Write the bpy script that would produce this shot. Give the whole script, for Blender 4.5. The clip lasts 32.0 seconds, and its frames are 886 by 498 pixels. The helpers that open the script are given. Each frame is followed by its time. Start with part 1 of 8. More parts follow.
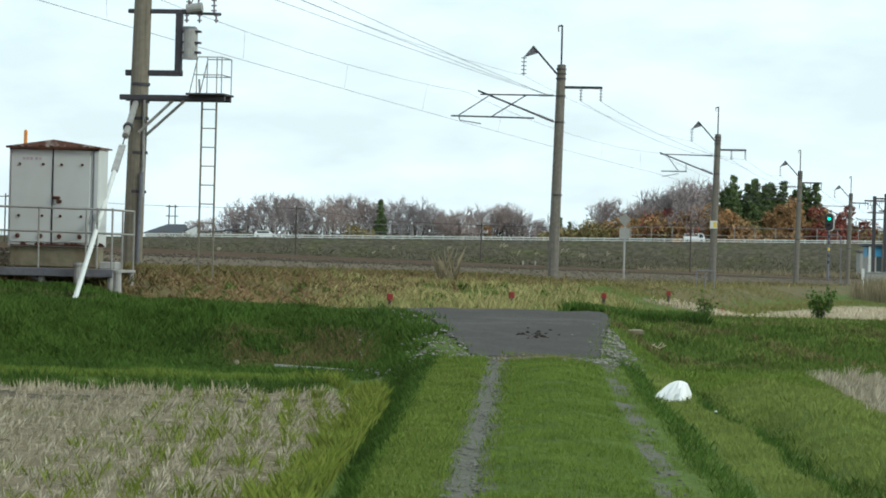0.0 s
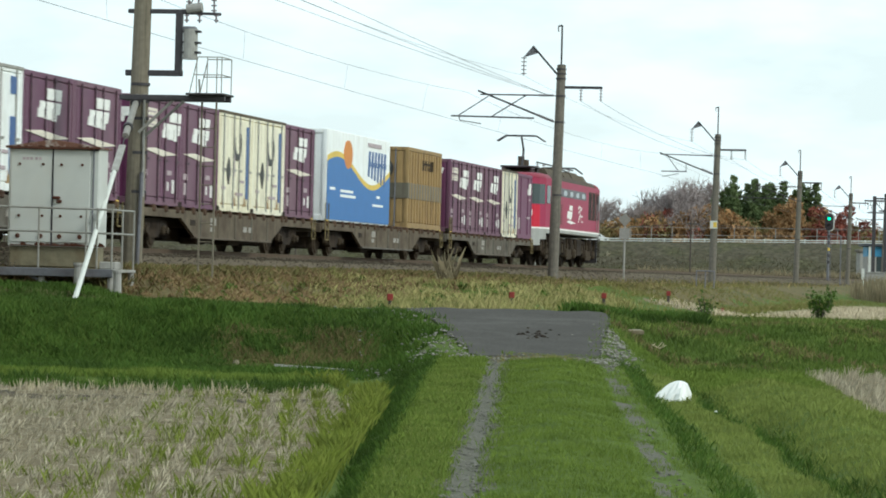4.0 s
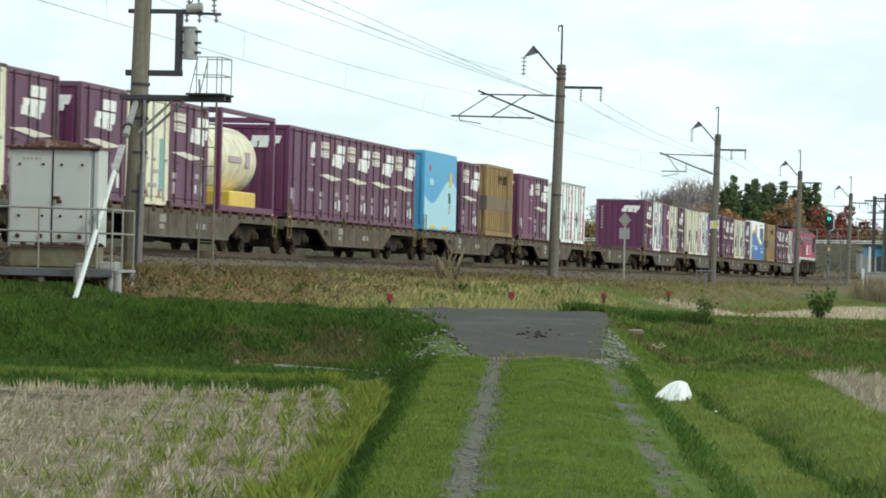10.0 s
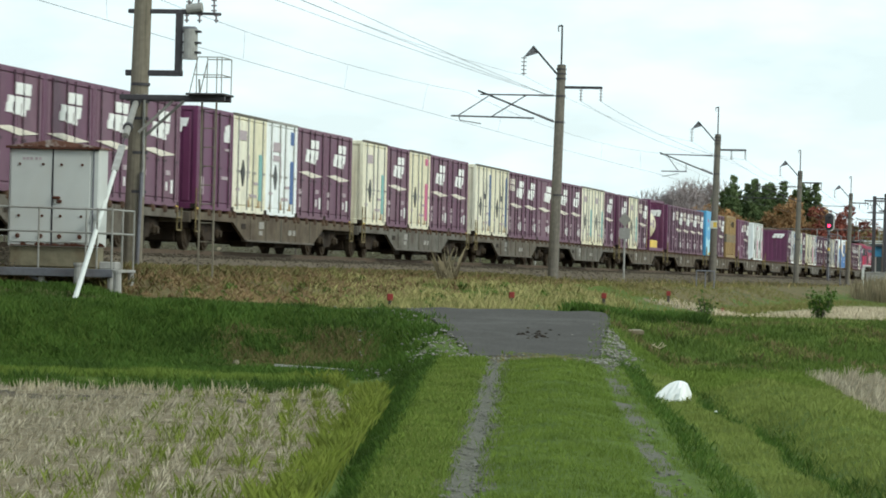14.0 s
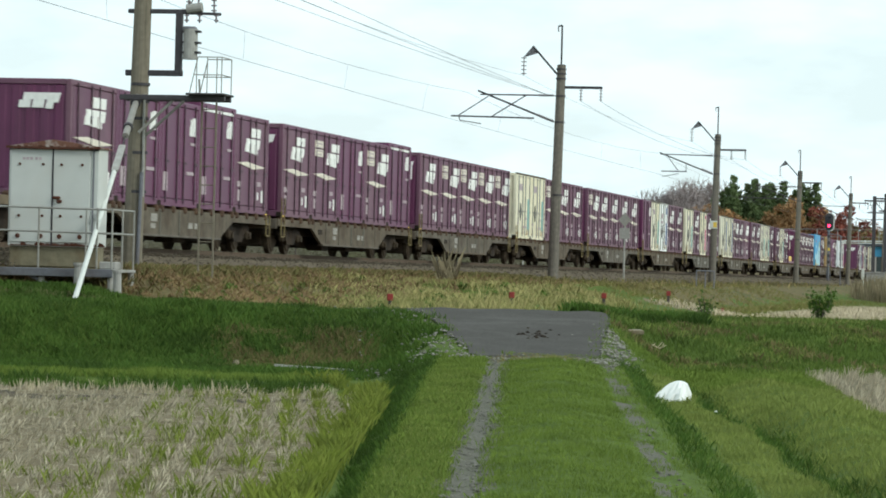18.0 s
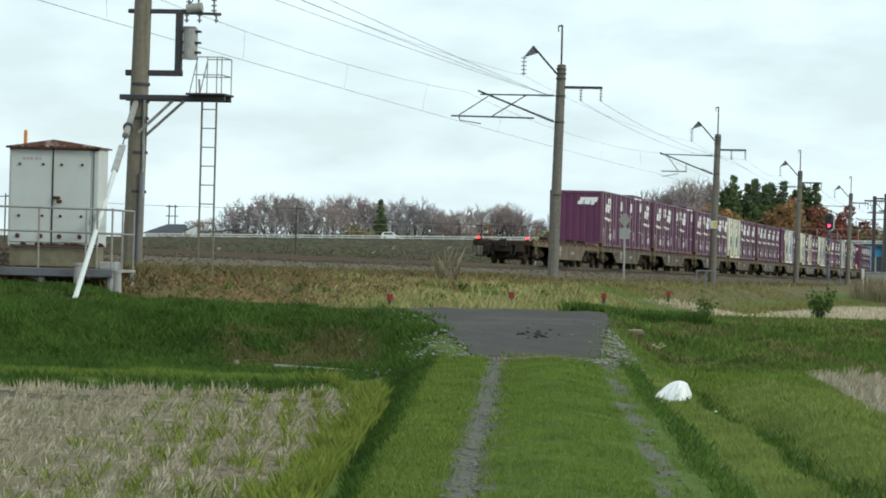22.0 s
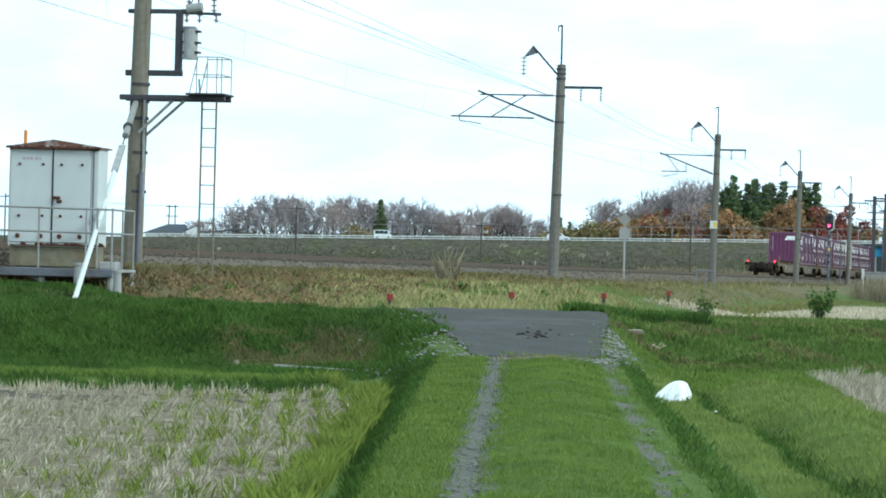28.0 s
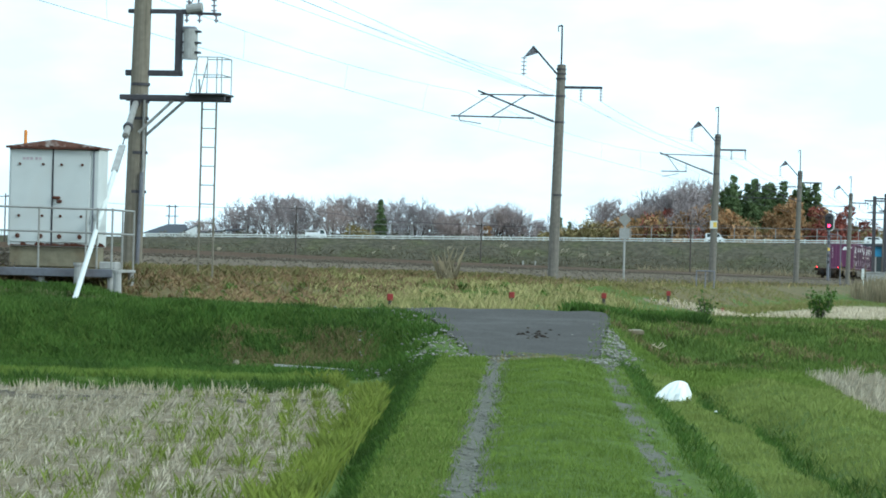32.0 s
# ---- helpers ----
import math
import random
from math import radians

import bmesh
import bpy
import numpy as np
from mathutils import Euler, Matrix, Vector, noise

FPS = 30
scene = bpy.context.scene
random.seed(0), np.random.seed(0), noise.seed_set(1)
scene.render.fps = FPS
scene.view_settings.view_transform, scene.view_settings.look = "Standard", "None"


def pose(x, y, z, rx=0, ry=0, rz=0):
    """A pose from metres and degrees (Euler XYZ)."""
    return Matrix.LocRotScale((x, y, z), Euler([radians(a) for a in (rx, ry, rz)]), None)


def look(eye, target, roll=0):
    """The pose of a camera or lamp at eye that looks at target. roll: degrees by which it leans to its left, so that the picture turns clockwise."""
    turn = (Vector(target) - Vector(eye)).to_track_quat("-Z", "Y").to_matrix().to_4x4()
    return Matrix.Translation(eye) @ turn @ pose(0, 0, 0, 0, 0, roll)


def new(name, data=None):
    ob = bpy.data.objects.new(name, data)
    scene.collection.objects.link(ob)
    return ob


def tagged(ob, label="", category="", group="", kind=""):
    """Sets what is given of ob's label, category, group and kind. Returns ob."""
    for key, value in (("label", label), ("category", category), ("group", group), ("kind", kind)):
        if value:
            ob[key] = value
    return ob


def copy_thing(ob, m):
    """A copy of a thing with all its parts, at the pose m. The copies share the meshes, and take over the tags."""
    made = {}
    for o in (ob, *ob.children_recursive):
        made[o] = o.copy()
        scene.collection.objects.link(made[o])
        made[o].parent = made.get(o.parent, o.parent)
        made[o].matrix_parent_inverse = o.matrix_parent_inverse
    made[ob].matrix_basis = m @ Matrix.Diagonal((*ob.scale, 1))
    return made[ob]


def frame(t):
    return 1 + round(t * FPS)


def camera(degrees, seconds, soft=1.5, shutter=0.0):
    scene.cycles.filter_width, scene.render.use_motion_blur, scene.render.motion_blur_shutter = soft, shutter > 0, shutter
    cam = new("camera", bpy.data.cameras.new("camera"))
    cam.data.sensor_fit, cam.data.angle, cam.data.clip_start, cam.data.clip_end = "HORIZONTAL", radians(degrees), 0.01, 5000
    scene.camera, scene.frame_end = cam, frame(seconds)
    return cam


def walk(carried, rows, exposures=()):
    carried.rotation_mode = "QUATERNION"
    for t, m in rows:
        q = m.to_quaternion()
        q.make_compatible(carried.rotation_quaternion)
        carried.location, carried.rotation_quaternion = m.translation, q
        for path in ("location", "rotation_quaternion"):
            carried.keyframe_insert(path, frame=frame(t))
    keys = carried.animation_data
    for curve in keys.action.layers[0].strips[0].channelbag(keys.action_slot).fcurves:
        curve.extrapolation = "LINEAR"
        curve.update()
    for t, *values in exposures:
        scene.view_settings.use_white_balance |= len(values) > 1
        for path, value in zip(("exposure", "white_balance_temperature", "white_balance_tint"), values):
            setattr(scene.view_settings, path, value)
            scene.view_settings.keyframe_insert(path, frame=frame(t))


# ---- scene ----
# ------------------------------------------------------------ camera and its stand
EYE = (0.0, 0.0, 1.5)
cam = camera(14.39, 32.0, soft=1.8, shutter=0.2)
STAND = look(EYE, (0.0, 100.0, 1.5 + 100.0 * math.tan(radians(0.387))), 1.446)
walk(cam, [(0.0, STAND), (32.0, STAND)],
     exposures=[(0.0, -0.06, 6000, -2), (2.5, -0.02, 6150, -2), (8.0, 0.0, 6200, -2), (20.0, -0.03, 6150, -2), (22.5, -0.15, 6050, -2), (25.0, -0.15, 6050, -2), (27.5, 0.29, 5350, -6), (32.0, 0.29, 5350, -6)])

# ------------------------------------------------------------ world and sun
SUN_EL, SUN_AZ = radians(29), radians(122)   # compass angle from +Y, clockwise
world = bpy.data.worlds.new("sky")
scene.world = world
world.use_nodes = True
wn, wl = world.node_tree.nodes, world.node_tree.links
wn.clear()
sky = wn.new("ShaderNodeTexSky")
sky.sky_type, sky.sun_disc = "NISHITA", False
sky.sun_elevation, sky.sun_rotation = SUN_EL, SUN_AZ
sky.dust_density, sky.ozone_density = 1.5, 2.0
coord = wn.new("ShaderNodeTexCoord")
stretch = wn.new("ShaderNodeMapping")
stretch.inputs["Scale"].default_value = (15.0, 15.0, 44.0)
puffs = wn.new("ShaderNodeTexNoise")
puffs.inputs["Scale"].default_value, puffs.inputs["Detail"].default_value = 1.4, 5.0
ramp = wn.new("ShaderNodeValToRGB")
ramp.color_ramp.elements[0].position, ramp.color_ramp.elements[1].position = 0.36, 0.62
ramp.color_ramp.elements[0].color = (0.76, 0.76, 0.76, 1)
mixer = wn.new("ShaderNodeMixRGB")
mixer.inputs["Color2"].default_value = (10.6, 11.3, 11.75, 1)
back = wn.new("ShaderNodeBackground")
back.inputs["Strength"].default_value = 0.10
wout = wn.new("ShaderNodeOutputWorld")
wl.new(coord.outputs["Generated"], stretch.inputs["Vector"])
wl.new(stretch.outputs["Vector"], puffs.inputs["Vector"])
wl.new(puffs.outputs["Fac"], ramp.inputs["Fac"])
wl.new(ramp.outputs["Color"], mixer.inputs["Fac"])
wl.new(sky.outputs["Color"], mixer.inputs["Color1"])
wl.new(mixer.outputs["Color"], back.inputs["Color"])
wl.new(back.outputs["Background"], wout.inputs["Surface"])

sun_data = bpy.data.lights.new("sun", "SUN")
sun_data.energy, sun_data.angle, sun_data.color = 1.75, radians(10), (1.0, 0.95, 0.88)
sun = new("sun", sun_data)
sun_dir = Vector((math.sin(SUN_AZ) * math.cos(SUN_EL), math.cos(SUN_AZ) * math.cos(SUN_EL), math.sin(SUN_EL)))
sun.matrix_world = look(tuple(sun_dir * 200), (0, 0, 0))


# ------------------------------------------------------------ materials
def surface(name, colour, rough=0.7, metal=0.0, spread=0.18, grain=6.0, stain=None, stain_scale=1.2,
            stain_amount=0.5, bump=0.15, random_by="object", streak=False, second=None):
    """A painted or natural surface: base colour, fine grain, larger stains, a little relief."""
    m = bpy.data.materials.new(name)
    m.use_nodes = True
    n, l = m.node_tree.nodes, m.node_tree.links
    b = n["Principled BSDF"]
    b.inputs["Roughness"].default_value, b.inputs["Metallic"].default_value = rough, metal
    b.inputs["Specular IOR Level"].default_value = 0.12 if rough >= 0.72 and not metal else 0.4
    tc = n.new("ShaderNodeTexCoord")
    fine = n.new("ShaderNodeTexNoise")
    fine.inputs["Scale"].default_value, fine.inputs["Detail"].default_value = grain, 5.0
    l.new(tc.outputs["Object"], fine.inputs["Vector"])
    tone = n.new("ShaderNodeMapRange")
    tone.inputs["From Min"].default_value, tone.inputs["From Max"].default_value = 0.25, 0.75
    tone.inputs["To Min"].default_value, tone.inputs["To Max"].default_value = 1 - spread, 1 + spread
    l.new(fine.outputs["Fac"], tone.inputs["Value"])
    base = n.new("ShaderNodeRGB")
    base.outputs[0].default_value = (*colour, 1)
    col = base.outputs[0]
    if second is not None:
        pick = n.new("ShaderNodeMixRGB")
        pick.inputs["Color2"].default_value = (*second, 1)
        if random_by == "island":
            g = n.new("ShaderNodeNewGeometry")
            l.new(g.outputs["Random Per Island"], pick.inputs["Fac"])
        else:
            g = n.new("ShaderNodeObjectInfo")
            l.new(g.outputs["Random"], pick.inputs["Fac"])
        l.new(col, pick.inputs["Color1"])
        col = pick.outputs[0]
    if stain is not None:
        big = n.new("ShaderNodeTexNoise")
        big.inputs["Scale"].default_value, big.inputs["Detail"].default_value = stain_scale, 6.0
        if streak:
            mp = n.new("ShaderNodeMapping")
            mp.inputs["Scale"].default_value = (6.0, 6.0, 0.35)
            l.new(tc.outputs["Object"], mp.inputs["Vector"])
            l.new(mp.outputs["Vector"], big.inputs["Vector"])
        else:
            l.new(tc.outputs["Object"], big.inputs["Vector"])
        r = n.new("ShaderNodeMapRange")
        r.inputs["From Min"].default_value, r.inputs["From Max"].default_value = 0.48, 0.72
        r.inputs["To Max"].default_value = stain_amount
        l.new(big.outputs["Fac"], r.inputs["Value"])
        mx = n.new("ShaderNodeMixRGB")
        mx.inputs["Color2"].default_value = (*stain, 1)
        l.new(r.outputs[0], mx.inputs["Fac"])
        l.new(col, mx.inputs["Color1"])
        col = mx.outputs[0]
    mul = n.new("ShaderNodeMixRGB")
    mul.blend_type, mul.inputs["Fac"].default_value = "MULTIPLY", 1.0
    l.new(col, mul.inputs["Color1"])
    l.new(tone.outputs[0], mul.inputs["Color2"])
    l.new(mul.outputs[0], b.inputs["Base Color"])
    if bump:
        bp = n.new("ShaderNodeBump")
        bp.inputs["Strength"].default_value, bp.inputs["Distance"].default_value = bump, 0.02
        l.new(fine.outputs["Fac"], bp.inputs["Height"])
        l.new(bp.outputs["Normal"], b.inputs["Normal"])
    return m


def glow(name, colour, strength):
    m = bpy.data.materials.new(name)
    m.use_nodes = True
    b = m.node_tree.nodes["Principled BSDF"]
    b.inputs["Base Color"].default_value = (*colour, 1)
    b.inputs["Emission Color"].default_value = (*colour, 1)
    b.inputs["Emission Strength"].default_value = strength
    return m


GRIME = (0.06, 0.045, 0.04)
purple = surface("purple_paint", (0.125, 0.045, 0.092), 0.55, spread=0.14, grain=3, stain=(0.155, 0.085, 0.11), stain_amount=0.55, stain_scale=0.9, second=(0.165, 0.083, 0.118), bump=0.04, streak=True)
lilac = surface("faded_lilac_paint", (0.165, 0.062, 0.118), 0.6, spread=0.1, grain=3, stain=(0.13, 0.07, 0.09), stain_amount=0.4, bump=0.04, streak=True)
magenta = surface("bright_purple_paint", (0.125, 0.026, 0.082), 0.45, spread=0.08, grain=3, stain=GRIME, stain_amount=0.2, second=(0.115, 0.03, 0.08), bump=0.04, streak=True)
cream = surface("cream_paint", (0.78, 0.72, 0.51), 0.5, spread=0.12, grain=3, stain=(0.40, 0.31, 0.18), stain_amount=0.65, second=(0.84, 0.80, 0.66), bump=0.04, streak=True)
white = surface("white_paint", (0.88, 0.90, 0.90), 0.5, spread=0.06, grain=3, stain=(0.5, 0.43, 0.32), stain_amount=0.4, bump=0.04, streak=True)
# rust-stained locking bars, base colour darkened to paint the shade along the door seams
bar_seam_shade = surface("locking_bar_with_seam_shade", (0.058, 0.03, 0.045), 0.6, spread=0.3, grain=6, stain=(0.09, 0.05, 0.045), stain_amount=0.6, stain_scale=3, bump=0)
mark_white = surface("white_marking", (0.84, 0.83, 0.80), 0.6, spread=0.12, grain=8, bump=0)
mark_cream = surface("aged_cream_marking", (0.72, 0.66, 0.56), 0.6, spread=0.2, grain=8, bump=0)
mark_rose = surface("faded_pink_marking", (0.62, 0.38, 0.38), 0.6, spread=0.2, grain=8, bump=0)
rust_run = surface("rust_run", (0.32, 0.21, 0.11), 0.8, spread=0.35, grain=9, stain=(0.55, 0.48, 0.32), stain_amount=0.8, stain_scale=5, bump=0)
rust_dark = surface("rusty_dark_iron", (0.06, 0.036, 0.026), 0.85, spread=0.35, grain=7, second=(0.09, 0.055, 0.035), bump=0.1)
mark_grey = surface("grey_marking", (0.42, 0.34, 0.36), 0.6, spread=0.2, grain=8, bump=0)
mark_dark = surface("dark_marking", (0.05, 0.05, 0.05), 0.6, spread=0.2, grain=8, bump=0)
mark_teal = surface("teal_marking", (0.22, 0.42, 0.41), 0.6, spread=0.12, grain=8, bump=0)
mark_blue = surface("blue_marking", (0.07, 0.13, 0.30), 0.6, spread=0.12, grain=8, bump=0)
mark_pink = surface("pink_marking", (0.55, 0.12, 0.25), 0.6, spread=0.12, grain=8, bump=0)
ochre = surface("ochre_paint", (0.31, 0.205, 0.085), 0.6, spread=0.14, grain=3, stain=(0.13, 0.075, 0.035), stain_amount=0.75, bump=0.05, streak=True)
ochre_band = surface("grey_band_paint", (0.13, 0.115, 0.085), 0.6, spread=0.12, grain=3, stain=(0.07, 0.05, 0.035), stain_amount=0.5, bump=0.05, streak=True)
sky_blue = surface("sky_blue_paint", (0.10, 0.36, 0.62), 0.45, spread=0.05, grain=3, bump=0.02)
pale_blue = surface("pale_blue_paint", (0.42, 0.66, 0.76), 0.45, spread=0.05, grain=3, bump=0.02)
deep_blue = surface("deep_blue_paint", (0.03, 0.15, 0.42), 0.45, spread=0.05, grain=3, bump=0.02)
yellow = surface("yellow_paint", (0.72, 0.50, 0.08), 0.5, spread=0.06, grain=3, stain=GRIME, stain_amount=0.15, bump=0.02)
wagon_grey = surface("grey_brown_wagon_paint", (0.122, 0.096, 0.068), 0.75, spread=0.3, grain=4, stain=(0.07, 0.05, 0.036), stain_amount=0.8, second=(0.145, 0.138, 0.12), bump=0.1)
wagon_mark = surface("worn_wagon_lettering", (0.30, 0.28, 0.25), 0.7, spread=0.4, grain=12, bump=0)
rail_yellow = surface("worn_yellow_rail", (0.19, 0.145, 0.06), 0.7, spread=0.2, grain=5, stain=(0.12, 0.08, 0.05), stain_amount=0.5, bump=0)
wagon_tan = surface("tan_wagon_paint", (0.16, 0.125, 0.085), 0.75, spread=0.25, grain=4, stain=(0.075, 0.05, 0.034), stain_amount=0.7, bump=0.1)
bogie_dark = surface("brake_dust_metal", (0.032, 0.025, 0.02), 0.85, spread=0.3, grain=6, stain=(0.075, 0.05, 0.032), stain_amount=0.6, bump=0.2)
bogie_brown = surface("dusty_brown_metal", (0.062, 0.047, 0.033), 0.9, spread=0.35, grain=6, stain=(0.05, 0.038, 0.03), stain_amount=0.7, stain_scale=3, bump=0.2)
loco_red = surface("red_locomotive_paint", (0.32, 0.017, 0.072), 0.5, spread=0.05, grain=2, stain=(0.25, 0.02, 0.035), stain_amount=0.4, bump=0.02)
loco_deep = surface("deep_crimson_paint", (0.22, 0.006, 0.03), 0.55, spread=0.06, grain=2, bump=0.02)
loco_bright = surface("vermilion_paint", (0.52, 0.006, 0.035), 0.5, spread=0.05, grain=2, bump=0.02)
loco_grey = surface("light_grey_skirt", (0.35, 0.35, 0.335), 0.5, spread=0.1, grain=3, stain=(0.2, 0.15, 0.1), stain_amount=0.3, bump=0.03)
roof_brown = surface("dusty_brown_roof", (0.105, 0.085, 0.062), 0.85, spread=0.25, grain=4, stain=(0.07, 0.055, 0.045), stain_amount=0.6, bump=0.1)
roof_dark = surface("sooty_roof", (0.085, 0.066, 0.052), 0.8, spread=0.25, grain=4, bump=0.1)
glass = surface("dark_window_glass", (0.03, 0.045, 0.045), 0.08, spread=0.05, grain=1, bump=0)
concrete = surface("weathered_concrete", (0.20, 0.175, 0.135), 0.9, spread=0.14, grain=9, stain=(0.09, 0.075, 0.055), stain_amount=0.6, stain_scale=2.2, bump=0.2, streak=True)
concrete_grey = surface("grey_pole_concrete", (0.17, 0.153, 0.13), 0.9, spread=0.2, grain=9, stain=(0.085, 0.075, 0.062), stain_amount=0.6, stain_scale=2.2, bump=0.2, streak=True)
concrete_light = surface("pale_concrete", (0.34, 0.33, 0.31), 0.9, spread=0.14, grain=9, stain=(0.2, 0.18, 0.15), stain_amount=0.5, bump=0.2)
steel = surface("galvanised_steel", (0.17, 0.17, 0.19), 0.6, 0.3, spread=0.2, grain=10, stain=(0.10, 0.07, 0.06), stain_amount=0.5, bump=0.05)
zinc = surface("pale_galvanised_tube", (0.29, 0.28, 0.255), 0.6, 0.2, spread=0.15, grain=8, stain=(0.2, 0.15, 0.11), stain_amount=0.4, bump=0.03)
steel_dark = surface("dark_steel", (0.055, 0.05, 0.055), 0.6, 0.2, spread=0.2, grain=10, bump=0.05)
rusty = surface("rusty_steel", (0.15, 0.075, 0.055), 0.85, spread=0.3, grain=7, stain=(0.42, 0.38, 0.35), stain_amount=0.9, stain_scale=5.0, bump=0.3)
cab_white = surface("aged_white_cabinet_paint", (0.53, 0.535, 0.51), 0.55, spread=0.05, grain=3, stain=(0.44, 0.42, 0.38), stain_amount=0.5, stain_scale=1.5, bump=0.04)
cab_rust = surface("rust_patch", (0.085, 0.038, 0.026), 0.9, spread=0.35, grain=12, bump=0.2)
guard_white = surface("white_guard_tube", (0.60, 0.61, 0.57), 0.5, spread=0.08, grain=4, stain=(0.45, 0.43, 0.38), stain_amount=0.3, bump=0.03)
porcelain = surface("insulator_glaze", (0.20, 0.17, 0.18), 0.3, spread=0.1, grain=5, bump=0)
wire_dark = surface("weathered_wire", (0.10, 0.095, 0.10), 0.6, 0.3, spread=0.1, grain=5, bump=0)
orange = surface("orange_pipe", (0.62, 0.22, 0.03), 0.5, spread=0.1, grain=5, bump=0)
asphalt = surface("worn_asphalt", (0.068, 0.062, 0.056), 0.92, spread=0.3, grain=24, stain=(0.105, 0.098, 0.09), stain_amount=0.7, stain_scale=0.8, bump=0.35)
ballast_m = surface("railway_ballast", (0.128, 0.102, 0.071), 0.95, spread=0.4, grain=14, stain=(0.065, 0.052, 0.036), stain_amount=0.8, stain_scale=1.1, bump=0.6)
ballast_stone = surface("ballast_stones", (0.135, 0.114, 0.085), 0.95, spread=0.3, grain=9, second=(0.092, 0.078, 0.058), random_by="island", bump=0)
gravel_m = surface("pale_gravel", (0.28, 0.268, 0.235), 0.95, spread=0.25, grain=20, second=(0.16, 0.15, 0.13), random_by="island", bump=0.4)
soil_green = surface("grassy_soil", (0.085, 0.122, 0.022), 0.95, spread=0.4, grain=14, stain=(0.05, 0.085, 0.018), stain_amount=0.5, stain_scale=0.7, bump=0.6)
soil_straw = surface("straw_covered_soil", (0.185, 0.15, 0.095), 0.95, spread=0.3, grain=22, stain=(0.13, 0.105, 0.065), stain_amount=0.7, stain_scale=1.6, bump=0.7)
soil_wet = surface("dark_wet_soil", (0.075, 0.06, 0.042), 0.9, spread=0.35, grain=14, stain=(0.17, 0.14, 0.09), stain_amount=0.6, stain_scale=3.0, bump=0.7)
soil_dry = surface("dry_meadow_soil", (0.13, 0.105, 0.048), 0.95, spread=0.35, grain=5, stain=(0.07, 0.085, 0.026), stain_amount=0.7, stain_scale=0.25, bump=0.6)
rut_stone = surface("dull_rut_gravel", (0.185, 0.178, 0.155), 0.95, spread=0.25, grain=20, second=(0.12, 0.115, 0.095), random_by="island", bump=0.4)
soil_bare = surface("stony_rut_soil", (0.125, 0.12, 0.095), 0.95, spread=0.35, grain=25, stain=(0.10, 0.11, 0.06), stain_amount=0.5, stain_scale=2.0, bump=0.6)
leaf_green = surface("fresh_grass", (0.122, 0.172, 0.028), 0.75, spread=0.28, grain=2.2, second=(0.152, 0.206, 0.042), random_by="island", stain=(0.085, 0.13, 0.022), stain_amount=0.7, stain_scale=1.2, bump=0)
# dark green of the banks and shrubs; also paints the shade in ditches and dyke foot
leaf_dark_and_shade = surface("dark_and_shaded_grass", (0.046, 0.092, 0.015), 0.75, spread=0.35, grain=1.1, second=(0.080, 0.130, 0.023), random_by="island", stain=(0.028, 0.05, 0.012), stain_amount=0.6, stain_scale=0.7, bump=0)
leaf_soft = surface("pale_soft_grass", (0.172, 0.215, 0.048), 0.75, spread=0.25, grain=1.3, second=(0.205, 0.24, 0.066), random_by="island", stain=(0.11, 0.15, 0.03), stain_amount=0.6, stain_scale=1.1, bump=0)
leaf_lime = surface("yellow_green_grass", (0.145, 0.185, 0.026), 0.75, spread=0.3, grain=1.6, second=(0.195, 0.225, 0.045), random_by="island", stain=(0.09, 0.12, 0.025), stain_amount=0.7, stain_scale=1.5, bump=0)
leaf_mid = surface("mid_green_grass", (0.076, 0.12, 0.022), 0.75, spread=0.35, grain=1.4, second=(0.115, 0.165, 0.035), random_by="island", stain=(0.04, 0.065, 0.014), stain_amount=0.6, stain_scale=0.9, bump=0)
leaf_meadow = surface("meadow_grass", (0.155, 0.165, 0.04), 0.8, spread=0.25, grain=0.5, second=(0.21, 0.185, 0.065), random_by="island", stain=(0.10, 0.13, 0.03), stain_amount=0.7, stain_scale=0.3, bump=0)
leaf_straw = surface("rice_stubble", (0.43, 0.385, 0.285), 0.85, spread=0.3, grain=2, second=(0.27, 0.235, 0.165), random_by="island", bump=0)
leaf_pale = surface("bleached_straw", (0.58, 0.50, 0.36), 0.85, spread=0.15, grain=1, second=(0.46, 0.39, 0.27), random_by="island", bump=0)
plinth_tan = surface("weathered_tan_board", (0.21, 0.185, 0.125), 0.9, spread=0.2, grain=8, stain=(0.14, 0.10, 0.06), stain_amount=0.6, stain_scale=2.5, bump=0.2)
leaf_dry = surface("dry_grass", (0.30, 0.228, 0.108), 0.85, spread=0.25, grain=0.5, second=(0.195, 0.185, 0.072), random_by="island", stain=(0.12, 0.13, 0.04), stain_amount=0.7, stain_scale=0.35, bump=0)
leaf_weed = surface("faded_brown_weeds", (0.18, 0.138, 0.068), 0.85, spread=0.25, grain=0.5, second=(0.115, 0.118, 0.04), random_by="island", bump=0)
leaf_gold = surface("golden_grass", (0.39, 0.33, 0.155), 0.85, spread=0.25, grain=0.6, second=(0.29, 0.275, 0.105), random_by="island", stain=(0.15, 0.165, 0.05), stain_amount=0.7, stain_scale=0.5, bump=0)
rail_rust = surface("rusty_rail_side", (0.12, 0.085, 0.058), 0.8, 0.2, spread=0.2, grain=6, bump=0.1)
leaf_rust = surface("russet_dry_grass", (0.195, 0.128, 0.066), 0.85, spread=0.35, grain=0.9, second=(0.225, 0.155, 0.085), random_by="island", bump=0)
leaf_reed = surface("pale_reeds", (0.25, 0.21, 0.135), 0.85, spread=0.25, grain=0.5, second=(0.19, 0.155, 0.095), random_by="island", bump=0)
